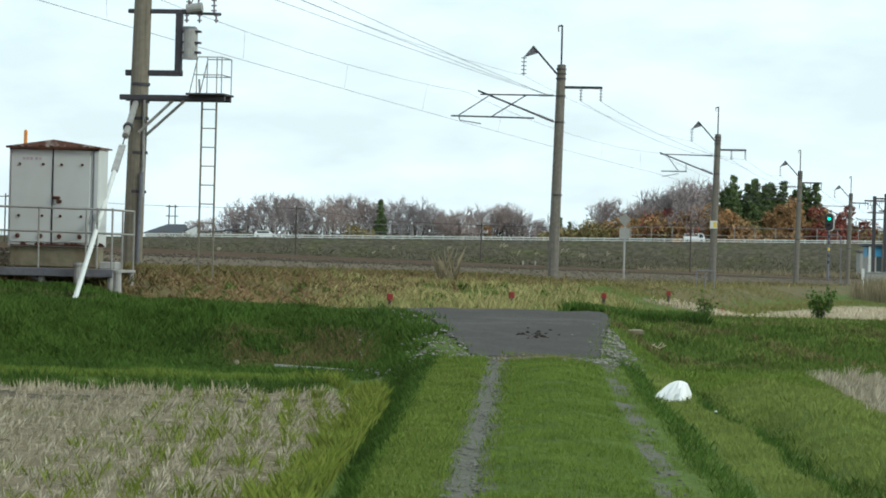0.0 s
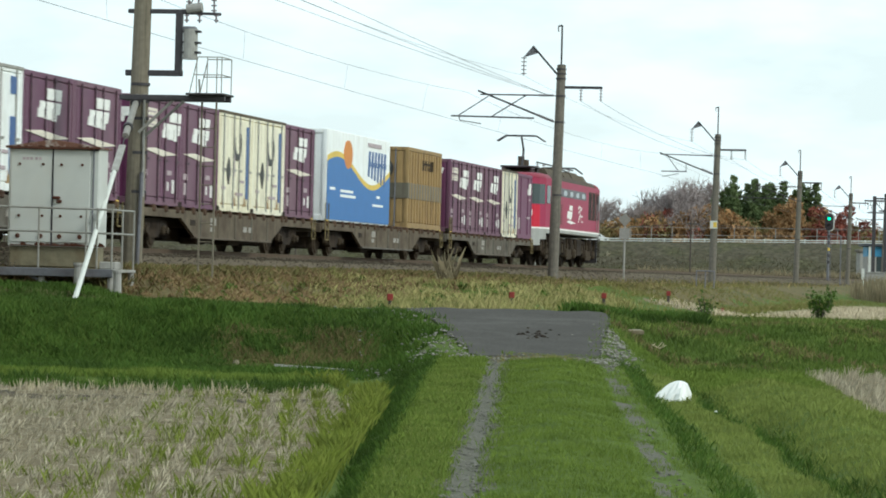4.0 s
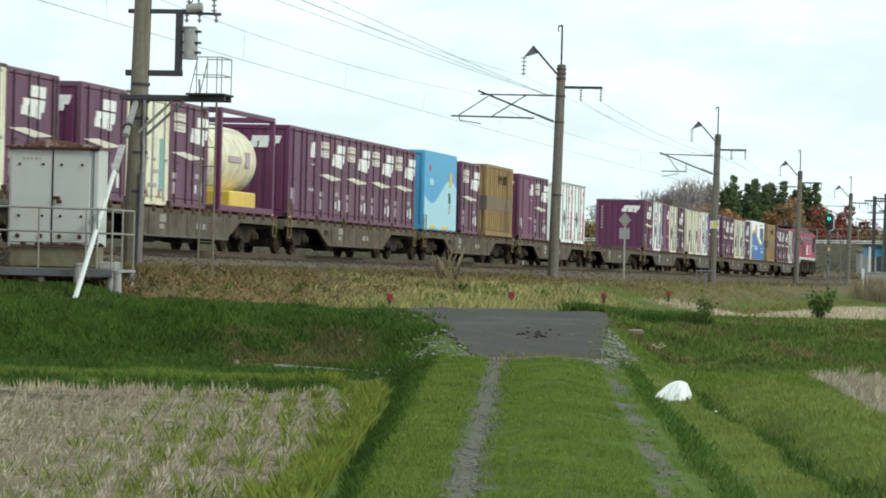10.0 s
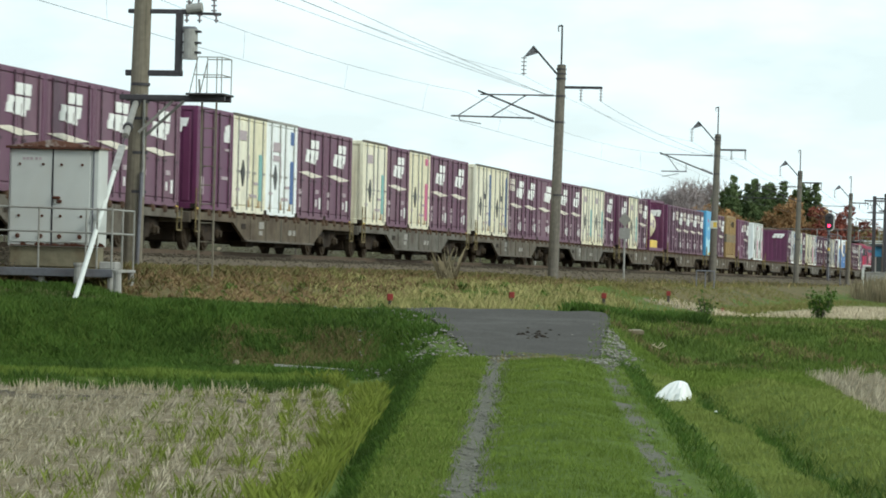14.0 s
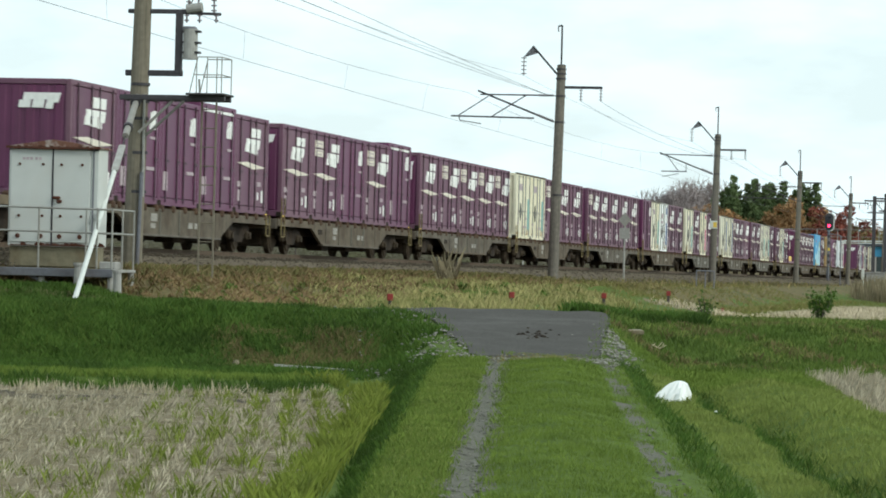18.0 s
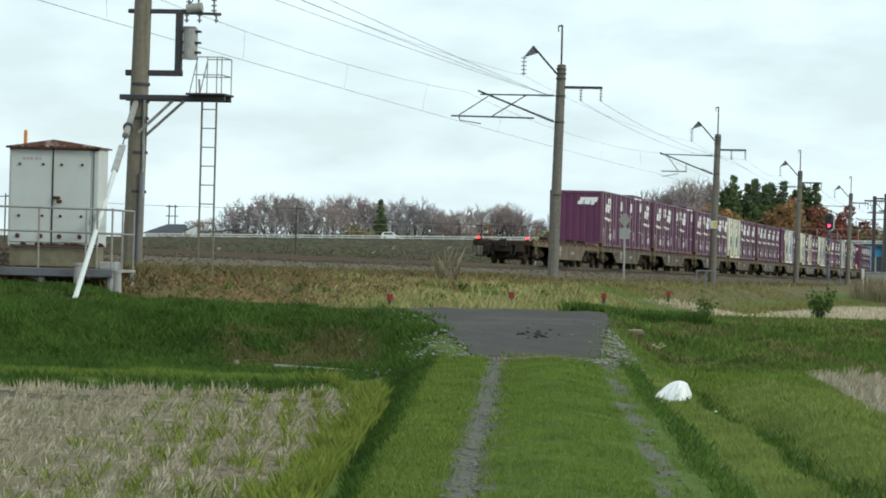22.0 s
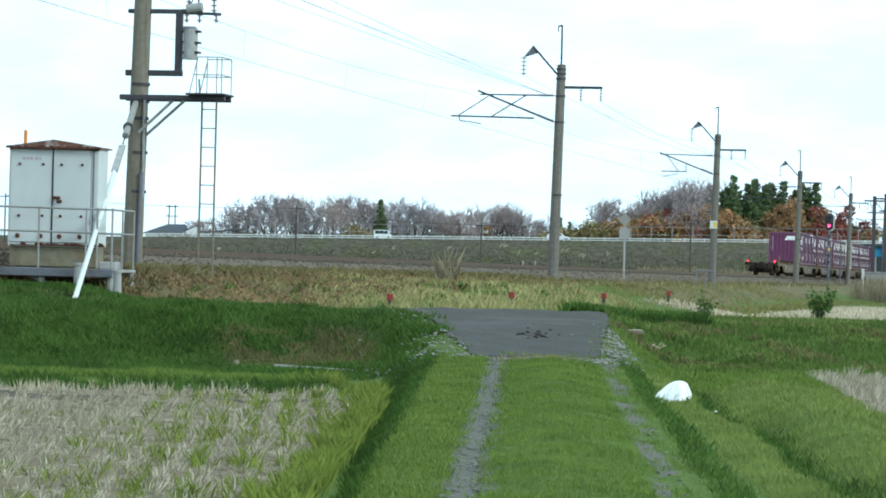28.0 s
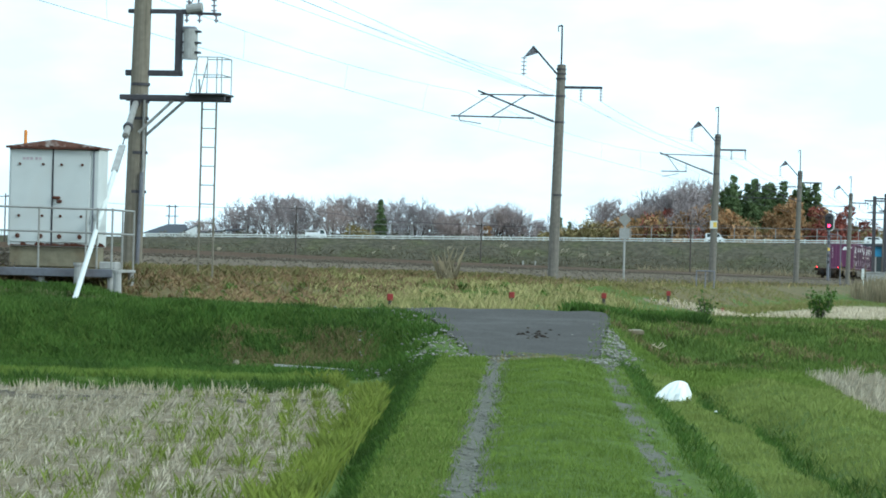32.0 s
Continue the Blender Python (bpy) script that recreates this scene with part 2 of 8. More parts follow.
brush = surface("brown_hillside_brush", (0.078, 0.07, 0.048), 0.95, spread=0.5, grain=0.9, stain=(0.075, 0.08, 0.032), stain_amount=0.7, stain_scale=0.14, bump=0.6)
brush_leaf = surface("hillside_weeds", (0.115, 0.09, 0.056), 0.9, spread=0.5, grain=0.35, second=(0.075, 0.068, 0.046), random_by="island", stain=(0.085, 0.095, 0.042), stain_amount=0.8, stain_scale=0.09, bump=0)
bark = surface("grey_brown_bark", (0.085, 0.07, 0.063), 0.9, spread=0.3, grain=4, bump=0.2)
twig = surface("bare_twigs", (0.29, 0.255, 0.255), 0.9, spread=0.25, grain=0.3, second=(0.34, 0.272, 0.25), bump=0)
scrub = surface("grey_brown_scrub", (0.16, 0.135, 0.115), 0.9, spread=0.3, grain=0.3, second=(0.11, 0.105, 0.07), random_by="island", bump=0)
cedar = surface("cedar_foliage", (0.105, 0.155, 0.062), 0.85, spread=0.4, grain=0.4, second=(0.125, 0.155, 0.066), random_by="island", bump=0)
olive_leaf = surface("olive_foliage", (0.20, 0.18, 0.07), 0.85, spread=0.4, grain=0.4, second=(0.24, 0.175, 0.085), random_by="island", bump=0)
autumn_o = surface("orange_autumn_leaves", (0.38, 0.21, 0.09), 0.85, spread=0.4, grain=0.3, second=(0.26, 0.17, 0.09), random_by="island", bump=0)
autumn_r = surface("red_autumn_leaves", (0.27, 0.075, 0.06), 0.85, spread=0.35, grain=0.3, second=(0.18, 0.07, 0.045), random_by="island", bump=0)
flower = surface("red_flower", (0.24, 0.03, 0.025), 0.7, spread=0.2, grain=5, bump=0)
roof_slate = surface("dark_roof_tiles", (0.045, 0.05, 0.06), 0.6, spread=0.15, grain=1, bump=0.1)
plaster = surface("white_plaster", (0.68, 0.68, 0.66), 0.8, spread=0.06, grain=2, stain=(0.5, 0.48, 0.42), stain_amount=0.3, bump=0.05)
plastic_white = surface("white_plastic_sheet", (0.80, 0.80, 0.78), 0.4, spread=0.06, grain=6, bump=0.1)
station_blue = surface("blue_panel", (0.05, 0.24, 0.42), 0.5, spread=0.08, grain=2, bump=0)
tyre = surface("rubber", (0.03, 0.03, 0.03), 0.8, spread=0.2, grain=8, bump=0)
car_white = surface("white_car_paint", (0.78, 0.78, 0.77), 0.25, spread=0.03, grain=2, bump=0)
lamp_red = glow("red_signal_light", (1.0, 0.03, 0.10), 6.0)
lamp_green = glow("green_signal_light", (0.05, 1.0, 0.45), 2.2)
tail_red = glow("red_tail_light", (1.0, 0.03, 0.04), 5.0)


# ------------------------------------------------------------ mesh helpers
class Shape:
    """Collects vertices and faces of one mesh."""

    def __init__(self):
        self.v, self.f = [], []

    def add(self, verts, faces):
        k = len(self.v)
        self.v += [tuple(p) for p in verts]
        self.f += [tuple(i + k for i in f) for f in faces]
        return self

    def box(self, a, b, c=0.0):
        """A box from corner a to corner b, its edges chamfered by c."""
        lo, hi = [min(p, q) for p, q in zip(a, b)], [max(p, q) for p, q in zip(a, b)]
        if c <= 0:
            vs = [(x, y, z) for x in (lo[0], hi[0]) for y in (lo[1], hi[1]) for z in (lo[2], hi[2])]
            return self.add(vs, [(0, 1, 3, 2), (4, 6, 7, 5), (0, 4, 5, 1), (2, 3, 7, 6), (0, 2, 6, 4), (1, 5, 7, 3)])
        c = min(c, 0.45 * min(h - g for g, h in zip(lo, hi)))
        vs, ix = [], {}
        for sx in (0, 1):
            for sy in (0, 1):
                for sz in (0, 1):
                    p = [hi[i] if s else lo[i] for i, s in enumerate((sx, sy, sz))]
                    for ax in range(3):
                        q = list(p)
                        for o in range(3):
                            if o != ax:
                                q[o] += -c if (sx, sy, sz)[o] else c
                        ix[(sx, sy, sz, ax)] = len(vs)
                        vs.append(q)
        fs = []
        for ax in range(3):
            o1, o2 = (ax + 1) % 3, (ax + 2) % 3
            for s in (0, 1):
                ring = []
                for u, w in ((0, 0), (1, 0), (1, 1), (0, 1)):
                    k = [0, 0, 0]
                    k[ax], k[o1], k[o2] = s, u, w
                    ring.append(ix[(*k, ax)])
                fs.append(ring if s else ring[::-1])
            for u in (0, 1):
                for w in (0, 1):
                    k0, k1 = [0, 0, 0], [0, 0, 0]
                    k0[o1] = k1[o1] = u
                    k0[o2] = k1[o2] = w
                    k1[ax] = 1
                    q = [ix[(*k0, o1)], ix[(*k1, o1)], ix[(*k1, o2)], ix[(*k0, o2)]]
                    fs.append(q if u != w else q[::-1])
        for sx in (0, 1):
            for sy in (0, 1):
                for sz in (0, 1):
                    t = [ix[(sx, sy, sz, a)] for a in range(3)]
                    fs.append(t if (sx + sy + sz) % 2 else t[::-1])
        return self.add(vs, fs)

    def rod(self, p, q, r0, r1=None, n=8, caps=True):
        """A round bar from p to q."""
        r1 = r0 if r1 is None else r1
        p, q = Vector(p), Vector(q)
        d = (q - p).normalized()
        u = d.orthogonal().normalized()
        w = d.cross(u)
        vs = []
        for c, r in ((p, r0), (q, r1)):
            for i in range(n):
                a = 2 * math.pi * i / n
                vs.append(c + (u * math.cos(a) + w * math.sin(a)) * r)
        fs = [(i, (i + 1) % n, n + (i + 1) % n, n + i) for i in range(n)]
        if caps:
            fs += [tuple(range(n))[::-1], tuple(range(n, 2 * n))]
        return self.add(vs, fs)

    def bar(self, p, q, w, h):
        """A square bar from p to q, w wide and h high."""
        p, q = Vector(p), Vector(q)
        d = (q - p).normalized()
        side = d.cross(Vector((0, 0, 1)))
        side = side.normalized() if side.length > 1e-4 else Vector((1, 0, 0))
        up = side.cross(d)
        vs = [c + side * (a * w / 2) + up * (b * h / 2) for c in (p, q) for a, b in ((-1, -1), (1, -1), (1, 1), (-1, 1))]
        return self.add(vs, [(0, 3, 2, 1), (4, 5, 6, 7), (0, 1, 5, 4), (1, 2, 6, 5), (2, 3, 7, 6), (3, 0, 4, 7)])

    def slab(self, outline, axis, a, b):
        """An outline of 2D points pushed from a to b along an axis (0, 1 or 2)."""
        n = len(outline)
        vs = []
        for h in (a, b):
            for u, w in outline:
                p = [u, w]
                p.insert(axis, h)
                vs.append(p)
        fs = [(i, (i + 1) % n, n + (i + 1) % n, n + i) for i in range(n)]
        return self.add(vs, fs + [tuple(range(n))[::-1], tuple(range(n, 2 * n))])

    def mesh(self, name, material, smooth=False):
        me = bpy.data.meshes.new(name)
        me.from_pydata(self.v, [], self.f)
        bm = bmesh.new()
        bm.from_mesh(me)
        bmesh.ops.recalc_face_normals(bm, faces=bm.faces)
        bm.to_mesh(me)
        bm.free()
        if smooth:
            me.shade_smooth()
        me.materials.append(material)
        return me


def part(name, shape, material, parent, label="", at=None, smooth=False):
    """One mesh object under a thing or a part."""
    me = shape if isinstance(shape, bpy.types.Mesh) else shape.mesh(name, material, smooth)
    ob = new(name, me)
    ob.parent = parent
    if at is not None:
        ob.matrix_basis = at
    return tagged(ob, label)


def thing(name, at, label, category, group="", kind=""):
    ob = new(name)
    ob.empty_display_size = 0.2
    ob.matrix_basis = at
    return tagged(ob, label, category, group, kind)


def solid(name, shape, material, label, category, group="", kind="", at=None, smooth=False):
    ob = new(name, shape.mesh(name, material, smooth))
    if at is not None:
        ob.matrix_basis = at
    return tagged(ob, label, category, group, kind)


def soup(name, verts, quads, material):
    """A mesh from numpy arrays: vertices (n, 3) and faces (m, 3 or 4)."""
    me = bpy.data.meshes.new(name)
    k = quads.shape[1]
    me.vertices.add(len(verts))
    me.vertices.foreach_set("co", verts.astype(np.float32).ravel())
    me.loops.add(quads.size)
    me.loops.foreach_set("vertex_index", quads.astype(np.int32).ravel())
    me.polygons.add(len(quads))
    me.polygons.foreach_set("loop_start", np.arange(0, quads.size, k, dtype=np.int32))
    me.update(calc_edges=True)
    me.materials.append(material)
    return me


# ------------------------------------------------------------ the railway's line
AZ, OFFSET, RAIL = radians(10.064), -21.992, 1.902
ALONG, ACROSS = (math.sin(AZ), math.cos(AZ)), (math.cos(AZ), -math.sin(AZ))


def on_line(s, l=0.0, z=0.0, turn=0.0):
    """The pose s metres along the railway, l metres to its near side, z above rail head; +x points along it."""
    x = s * ALONG[0] + (OFFSET + l) * ACROSS[0]
    y = s * ALONG[1] + (OFFSET + l) * ACROSS[1]
    return pose(x, y, RAIL + z, 0, 0, 90 - math.degrees(AZ) + turn)


def step(x, a, b):
    t = np.clip((x - a) / (b - a), 0, 1)
    return t * t * (3 - 2 * t)


def wobble(x, y, size, seed=0.0):
    """Cheap smooth unevenness between -1 and 1."""
    a = np.sin(x / size * 2.1 + seed) * np.cos(y / size * 1.7 + 1.3 * seed)
    b = np.sin(x / size * 4.7 + y / size * 3.1 + 2.1 * seed) * 0.5
    c = np.sin(x / size * 9.1 - y / size * 8.3 + 0.7 * seed) * 0.25
    return (a + b + c) / 1.75


def lane(Y):
    """The middle of the farm track."""
    return 0.88 + 0.026 * (Y - 23.6)


def sway(Y):
    """How the low ridge beside the track wanders."""
    return 0.06 * np.sin(Y * 0.62) + 0.03 * np.sin(Y * 1.7 + 1.0) + 0.017 * np.clip(40.0 - Y, 0, 30)


def beyond(Y):
    """Near edge of the other paddy."""
    return 4.75 + 0.05 * (Y - 37.0)


def verge(Y):
    """Where the track's grassy verge breaks off to the paddy ditch."""
    return -0.65 + 0.022 * (np.clip(Y, 15, 47) - 24.0)


def near_side(X, Y):
    """Distance to the railway's centre line, positive on the near side."""
    return X * ACROSS[0] + Y * ACROSS[1] - OFFSET


def height(X, Y):
    X, Y = np.asarray(X, float), np.asarray(Y, float)
    d = X - lane(np.clip(Y, 0, 62))
    up = 0.0148 * (np.clip(Y, 0, 47.5) - 23.6)
    # paddies on both sides
    left = -0.12 + 0 * X
    right = -0.05 + 0.10 * step(X, 3.0, 5.0)
    # farm track: verges, crown and two ruts
    track = up + 0.07 * np.exp(-(d / 0.42) ** 2) - 0.035 * np.exp(-((np.abs(d) - 0.73) / 0.15) ** 2)
    track = track - 0.06 * step(d, 0.8, 1.1) - 0.10 * step(d, 0.9, 1.4) * step(Y, 28, 40)
    ridge = 0.19 * np.exp(-(np.abs(d - 1.36 - sway(Y)) / 0.27) ** 3) * step(Y, 45, 40) * (1 + 0.25 * np.sin(Y * 1.3))
    e = verge(Y)
    z = left + (track - left) * step(X - e, -0.12, 0.30) - 0.13 * np.exp(-((X - 0.5 * (e - 0.70)) / 0.15) ** 2) * step(Y, 47, 44)
    ditch = -0.15 * np.exp(-((d - 1.86 - sway(Y)) / 0.14) ** 2) * step(Y, 47, 44) - 0.12 * np.exp(-((d - 3.5) / 0.35) ** 2) * (0.5 + 0.5 * np.sin(Y * 0.8)) * step(Y, 40, 34)
    mound = 0.17 * np.exp(-((d - 2.65) / 0.5) ** 2) * step(Y, 48, 44) * (1 + 0.5 * np.sin(Y * 0.55 + 1.0))
    side = right + mound + ditch
    z = z + (side - z) * step(d - sway(Y), 1.45, 1.8) + ridge
    # low dyke round the left paddy and the road bank behind it
    crest = 0.80 + 0.006 * np.clip(-X - 1.5, 0, 6)
    dyke = 0.0 + crest * step(Y, 51.6, 55.2)
    dyke = dyke + (0.80 + 0.03 * step(X, -2.6, -4.0) - crest) * step(Y, 55.4, 56.6)
    wl_ = step(Y, 45.8, 46.8)
    bank = z + (dyke - z) * wl_
    # apron of the road in the middle
    apron = 0.38 + 0.0395 * (np.clip(Y, 46, 60) - 47.5)
    apron = track + (apron - track) * step(Y, 45.5, 48.0)
    # bank on the other side
    rb = 0.06 + 0.60 * step(Y, 55.0, 60.0)
    rbank = z + (rb - z) * step(Y, 47.0, 54.0)
    m = bank + (apron - bank) * step(X, -1.1, 0.15)
    m = m + (rbank - m) * step(X, 2.5, 3.6)
    # land behind the road, up to the railway
    l = near_side(X, Y)
    inner = 0.84 + 0.32 * step(Y, 60, 84)
    outer = 0.74 - 0.44 * step(Y, 66, 84) + 0.35 * step(Y, 150, 230)
    out_from = 3.5 * step(Y, 90, 120)
    far = inner + (outer - inner) * step(l - (9.0 - out_from), 0.0, 7.0 - out_from)
    far = far + (1.27 - far) * step(l + 0.4 * out_from, 7.0, 3.6 + 0.2 * out_from)
    z = m + (far - m) * step(Y, 60.0, 63.0)
    z = z + (0.8 - z) * step(l, -2.8, -6.0)
    tuft = 0.18 * wobble(X, Y, 2.4, 4.0) * step(Y, 63, 68) * (1 - step(Y, 95, 120)) * step(l, 4.2, 5.5) * (1 - step(l, 10, 12))
    z = z + tuft
    z = z - 0.20 * step(X, -4.2, -5.0) * step(Y, 59.8, 61.2) * step(Y, 67.0, 65.0)
    lump = 0.085 * wobble(X, Y, 1.3, 5.0) * (step(Y, 51.4, 52.5) - step(Y, 55.5, 56.4)) * (1 - step(X, -1.2, -0.2)) + 0.07 * wobble(X, Y, 1.1, 2.0) * (step(Y, 54, 55.5) - step(Y, 60, 61)) * step(X, 3.2, 4.0)
    z = z + lump
    rough = 0.018 * wobble(X, Y, 0.55) + 0.012 * wobble(X, Y, 0.21, 2.0)
    return z + rough * step(Y, 10, 20) * (1 + 2.5 * step(Y, 62, 80))

# ------------------------------------------------------------ ground
def spaced(*runs):
    out = []
    for a, b, n in runs:
        out += list(np.linspace(a, b, n, endpoint=False))
    return np.array(out + [runs[-1][1]])


def build_ground():
    xs = spaced((-3500, -600, 6), (-600, -90, 12), (-90, -12, 40), (-12, 10, 140), (10, 90, 60), (90, 600, 16), (600, 3500, 6))
    ys = spaced((-600, -20, 5), (-20, 18, 10), (18, 66, 280), (66, 130, 90), (130, 420, 90), (420, 760, 14), (760, 4500, 9))
    X, Y = np.meshgrid(xs, ys)
    v = np.stack([X, Y, height(X, Y)], -1).reshape(-1, 3)
    nx, ny = len(xs), len(ys)
    i = np.arange(nx * ny).reshape(ny, nx)
    q = np.stack([i[:-1, :-1], i[:-1, 1:], i[1:, 1:], i[1:, :-1]], -1).reshape(-1, 4)
    me = soup("ground", v, q, soil_green)
    for m in (soil_straw, soil_bare, soil_dry, soil_wet):
        me.materials.append(m)
    c = v[q].mean(1)
    cx, cy = c[:, 0], c[:, 1]
    d, l = cx - lane(cy), near_side(cx, cy)
    k = np.zeros(len(q), np.int32)
    k[(cx < -0.98 - 0.5 * step(cy, 42, 45.5) + 0.1 * wobble(cx, cy, 1.0)) & (cy < 45.7) & (cy > 5)] = 1
    k[(cx < -1.4) & (cy > 41.8 + 0.7 * wobble(cx, cy, 1.4, 4.0)) & (cy < 44.3 + 0.5 * wobble(cx, cy, 0.8)) & (wobble(cx, cy, 0.9, 6.0) > 0.0)] = 4
    k[(cx > beyond(cy) + 0.1 * wobble(cx, cy, 1.5)) & (cy > 36.5) & (cy < 53.0)] = 1
    k[(l > 11.5) & (cy > 88) & (cy < 165)] = 1
    k[((np.abs(d + 0.72) < 0.17 + 0.06 * wobble(cx, cy, 0.9, 2.0)) | (np.abs(d - 0.74) < 0.055 + 0.07 * wobble(cx, cy, 1.2, 3.0))) & (cy < 48) & (cy > 5)] = 2
    k[(cy > 62) & (l < 8)] = 3
    k[(cy > 60.4) & (cx < -2.2 + 0.4 * wobble(cx, cy, 0.9)) & (l < 8.5) & ((cx > -4.6) | (cy > 64.5))] = 3
    k[cy > 260] = 3
    me.polygons.foreach_set("material_index", k)
    me.shade_smooth()
    return tagged(new("ground", me), "farmland with grassy banks, rutted track and rice paddies", "ground", kind="structure")


build_ground()


def build_road():
    """The road behind the bank and its apron towards the farm track."""
    vs, fs = [], []
    ys = np.linspace(47.3, 60.2, 44)
    cols = 24
    for j, y in enumerate(ys):
        t = (y - 47.3) / 12.9
        jag = 0.04 * math.sin(y * 3.1) + 0.03 * math.sin(y * 7.7)
        a = 0.48 - 0.95 * t + jag * 0.8
        if y > 56.4:
            a = -2.9 + 0.15 * math.sin(y * 5)
        b = 2.12 + 0.80 * t + 0.03 * math.sin(y * 4.3 + 1)
        for i in range(cols + 1):
            if y > 56.4:
                x = a + (b - a) * (1 - (1 - i / cols) ** 3)
            else:
                x = a + (b - a) * i / cols
            vs.append((x, y, float(height(x, y)) + 0.03))
    w = cols + 1
    for j in range(len(ys) - 1):
        for i in range(cols):
            fs.append((j * w + i, j * w + i + 1, (j + 1) * w + i + 1, (j + 1) * w + i))
    s = Shape().add(vs, fs)
    ob = solid("road", s, asphalt, "worn grey asphalt road apron with crumbling edges", "road", kind="structure", smooth=True)
    return ob


build_road()


def build_ballast():
    prof = [(-3.4, -1.1), (-2.0, -0.22), (-1.6, -0.17), (1.6, -0.17), (2.0, -0.22), (2.9, -0.55), (4.1, -0.72)]
    s = Shape()
    ss = np.concatenate([np.linspace(-60, 380, 260), np.linspace(400, 1500, 30)])
    vs = []
    for a in ss:
        for j, (l, z) in enumerate(prof):
            if a < 72 and j >= 5:
                l, z = l - 0.9, z - 0.45
            p = on_line(a, l + 0.06 * math.sin(a * 2.3 + j), z + 0.025 * math.sin(a * 3.7 + 2 * j)).translation
            vs.append(p)
    n = len(prof)
    fs = [(i * n + j, i * n + j + 1, (i + 1) * n + j + 1, (i + 1) * n + j) for i in range(len(ss) - 1) for j in range(n - 1)]
    s.add(vs, fs)
    track = thing("railway_track", pose(0, 0, 0), "single railway track on brown ballast", "railway track", kind="structure")
    part("ballast", s, ballast_m, track)
    for l in (-0.5665, 0.5665):
        r = Shape()
        prof2 = [(-0.065, -0.15), (0.065, -0.15), (0.012, -0.12), (0.032, 0.0), (-0.032, 0.0), (-0.012, -0.12)]
        a, b = on_line(-60, l), on_line(1500, l)
        vs2 = [m @ Vector((0, -u, w)) for m in (a, b) for u, w in prof2]
        k = len(prof2)
        r.add(vs2, [(i, (i + 1) % k, k + (i + 1) % k, k + i) for i in range(k)])
        part("rail", r, rail_rust, track)
    proto = Shape().box((-0.12, -1.0, -0.30), (0.12, 1.0, -0.16), 0.02).mesh("sleeper", bogie_brown)
    for i in range(300):
        part("sleeper", proto, None, track, at=on_line(40 + i * 0.62))


build_ballast()


def ballast_stones():
    """Loose ballast on the near shoulder."""
    rs = np.random.RandomState(9)
    n = 20000
    a = 45 + (rs.uniform(0, 1, n) ** 1.3) * 290
    l = rs.uniform(0.9, 4.3, n)
    l = np.where(a < 72, 0.9 + (l - 0.9) * 0.55, l)
    zz = np.interp(l, [0.9, 1.6, 2.0, 2.9, 4.1, 4.3], [-0.17, -0.17, -0.22, -0.55, -0.72, -0.74]) + rs.uniform(-0.01, 0.05, n)
    x = a * ALONG[0] + (OFFSET + l) * ACROSS[0]
    y = a * ALONG[1] + (OFFSET + l) * ACROSS[1]
    c = np.stack([x, y, RAIL + zz], -1)
    r = rs.uniform(0.014, 0.034, n)
    ico = np.array([(1, 0, 0), (-1, 0, 0), (0, 1, 0), (0, -1, 0), (0, 0, 1), (0, 0, -0.6)])
    tri = np.array([(0, 2, 4), (2, 1, 4), (1, 3, 4), (3, 0, 4), (2, 0, 5), (1, 2, 5), (3, 1, 5), (0, 3, 5)])
    v = c[:, None, :] + ico[None] * r[:, None, None] * rs.uniform(0.7, 1.3, (n, 6, 1))
    f = (np.arange(n)[:, None, None] * 6 + tri[None]).reshape(-1, 3)
    tagged(new("ballast_stones", soup("ballast_stones", v.reshape(-1, 3), f, ballast_stone)), "loose brown ballast stones beside the rails", "ballast", kind="stuff")


ballast_stones()


def insulator(p, q, n=5, r=0.07):
    """A string of glazed discs from p to q."""
    s = Shape().rod(p, q, 0.018, n=6)
    p, q = Vector(p), Vector(q)
    for i in range(n):
        c = p + (q - p) * ((i + 0.5) / n)
        d = (q - p).normalized() * 0.012
        s.rod(c - d, c + d, r, n=10)
    return s


# ------------------------------------------------------------ containers
def container_body(root, paint, L=3.715, W=2.45, H=2.5, ribs=7, end_paint=None):
    """Closed box with corner posts, rails and a ribbed end."""
    x, y = L / 2, W / 2
    part("body", Shape().box((-x + 0.04, -y + 0.035, 0.06), (x - 0.04, y - 0.035, H - 0.05), 0.02), paint, root)
    for sx in (-1, 1):
        for sy in (-1, 1):
            part("corner_post", Shape().box((sx * x, sy * y, 0.0), (sx * (x - 0.13), sy * (y - 0.12), H), 0.015), paint, root)
    for sy in (-1, 1):
        part("bottom_rail", Shape().box((-x + 0.13, sy * y, 0.0), (x - 0.13, sy * (y - 0.1), 0.16), 0.012), paint, root)
        part("top_rail", Shape().box((-x + 0.13, sy * y, H - 0.12), (x - 0.13, sy * (y - 0.1), H), 0.012), paint, root)
    part("end_rail", Shape().box((-x, -y + 0.12, 0.0), (-x + 0.1, y - 0.12, 0.16), 0.012), paint, root)
    part("end_rail", Shape().box((-x, -y + 0.12, H - 0.12), (-x + 0.1, y - 0.12, H), 0.012), paint, root)
    for i in range(ribs):
        yy = -y + 0.12 + (W - 0.24) * (i + 0.5) / ribs
        part("end_rib", Shape().box((-x + 0.012, yy - 0.10, 0.17), (-x + 0.06, yy + 0.10, H - 0.13), 0.02), end_paint or paint, root)
    if end_paint:
        part("end_panel", Shape().box((-x + 0.034, -y + 0.125, 0.165), (-x + 0.09, y - 0.125, H - 0.125)), end_paint, root)


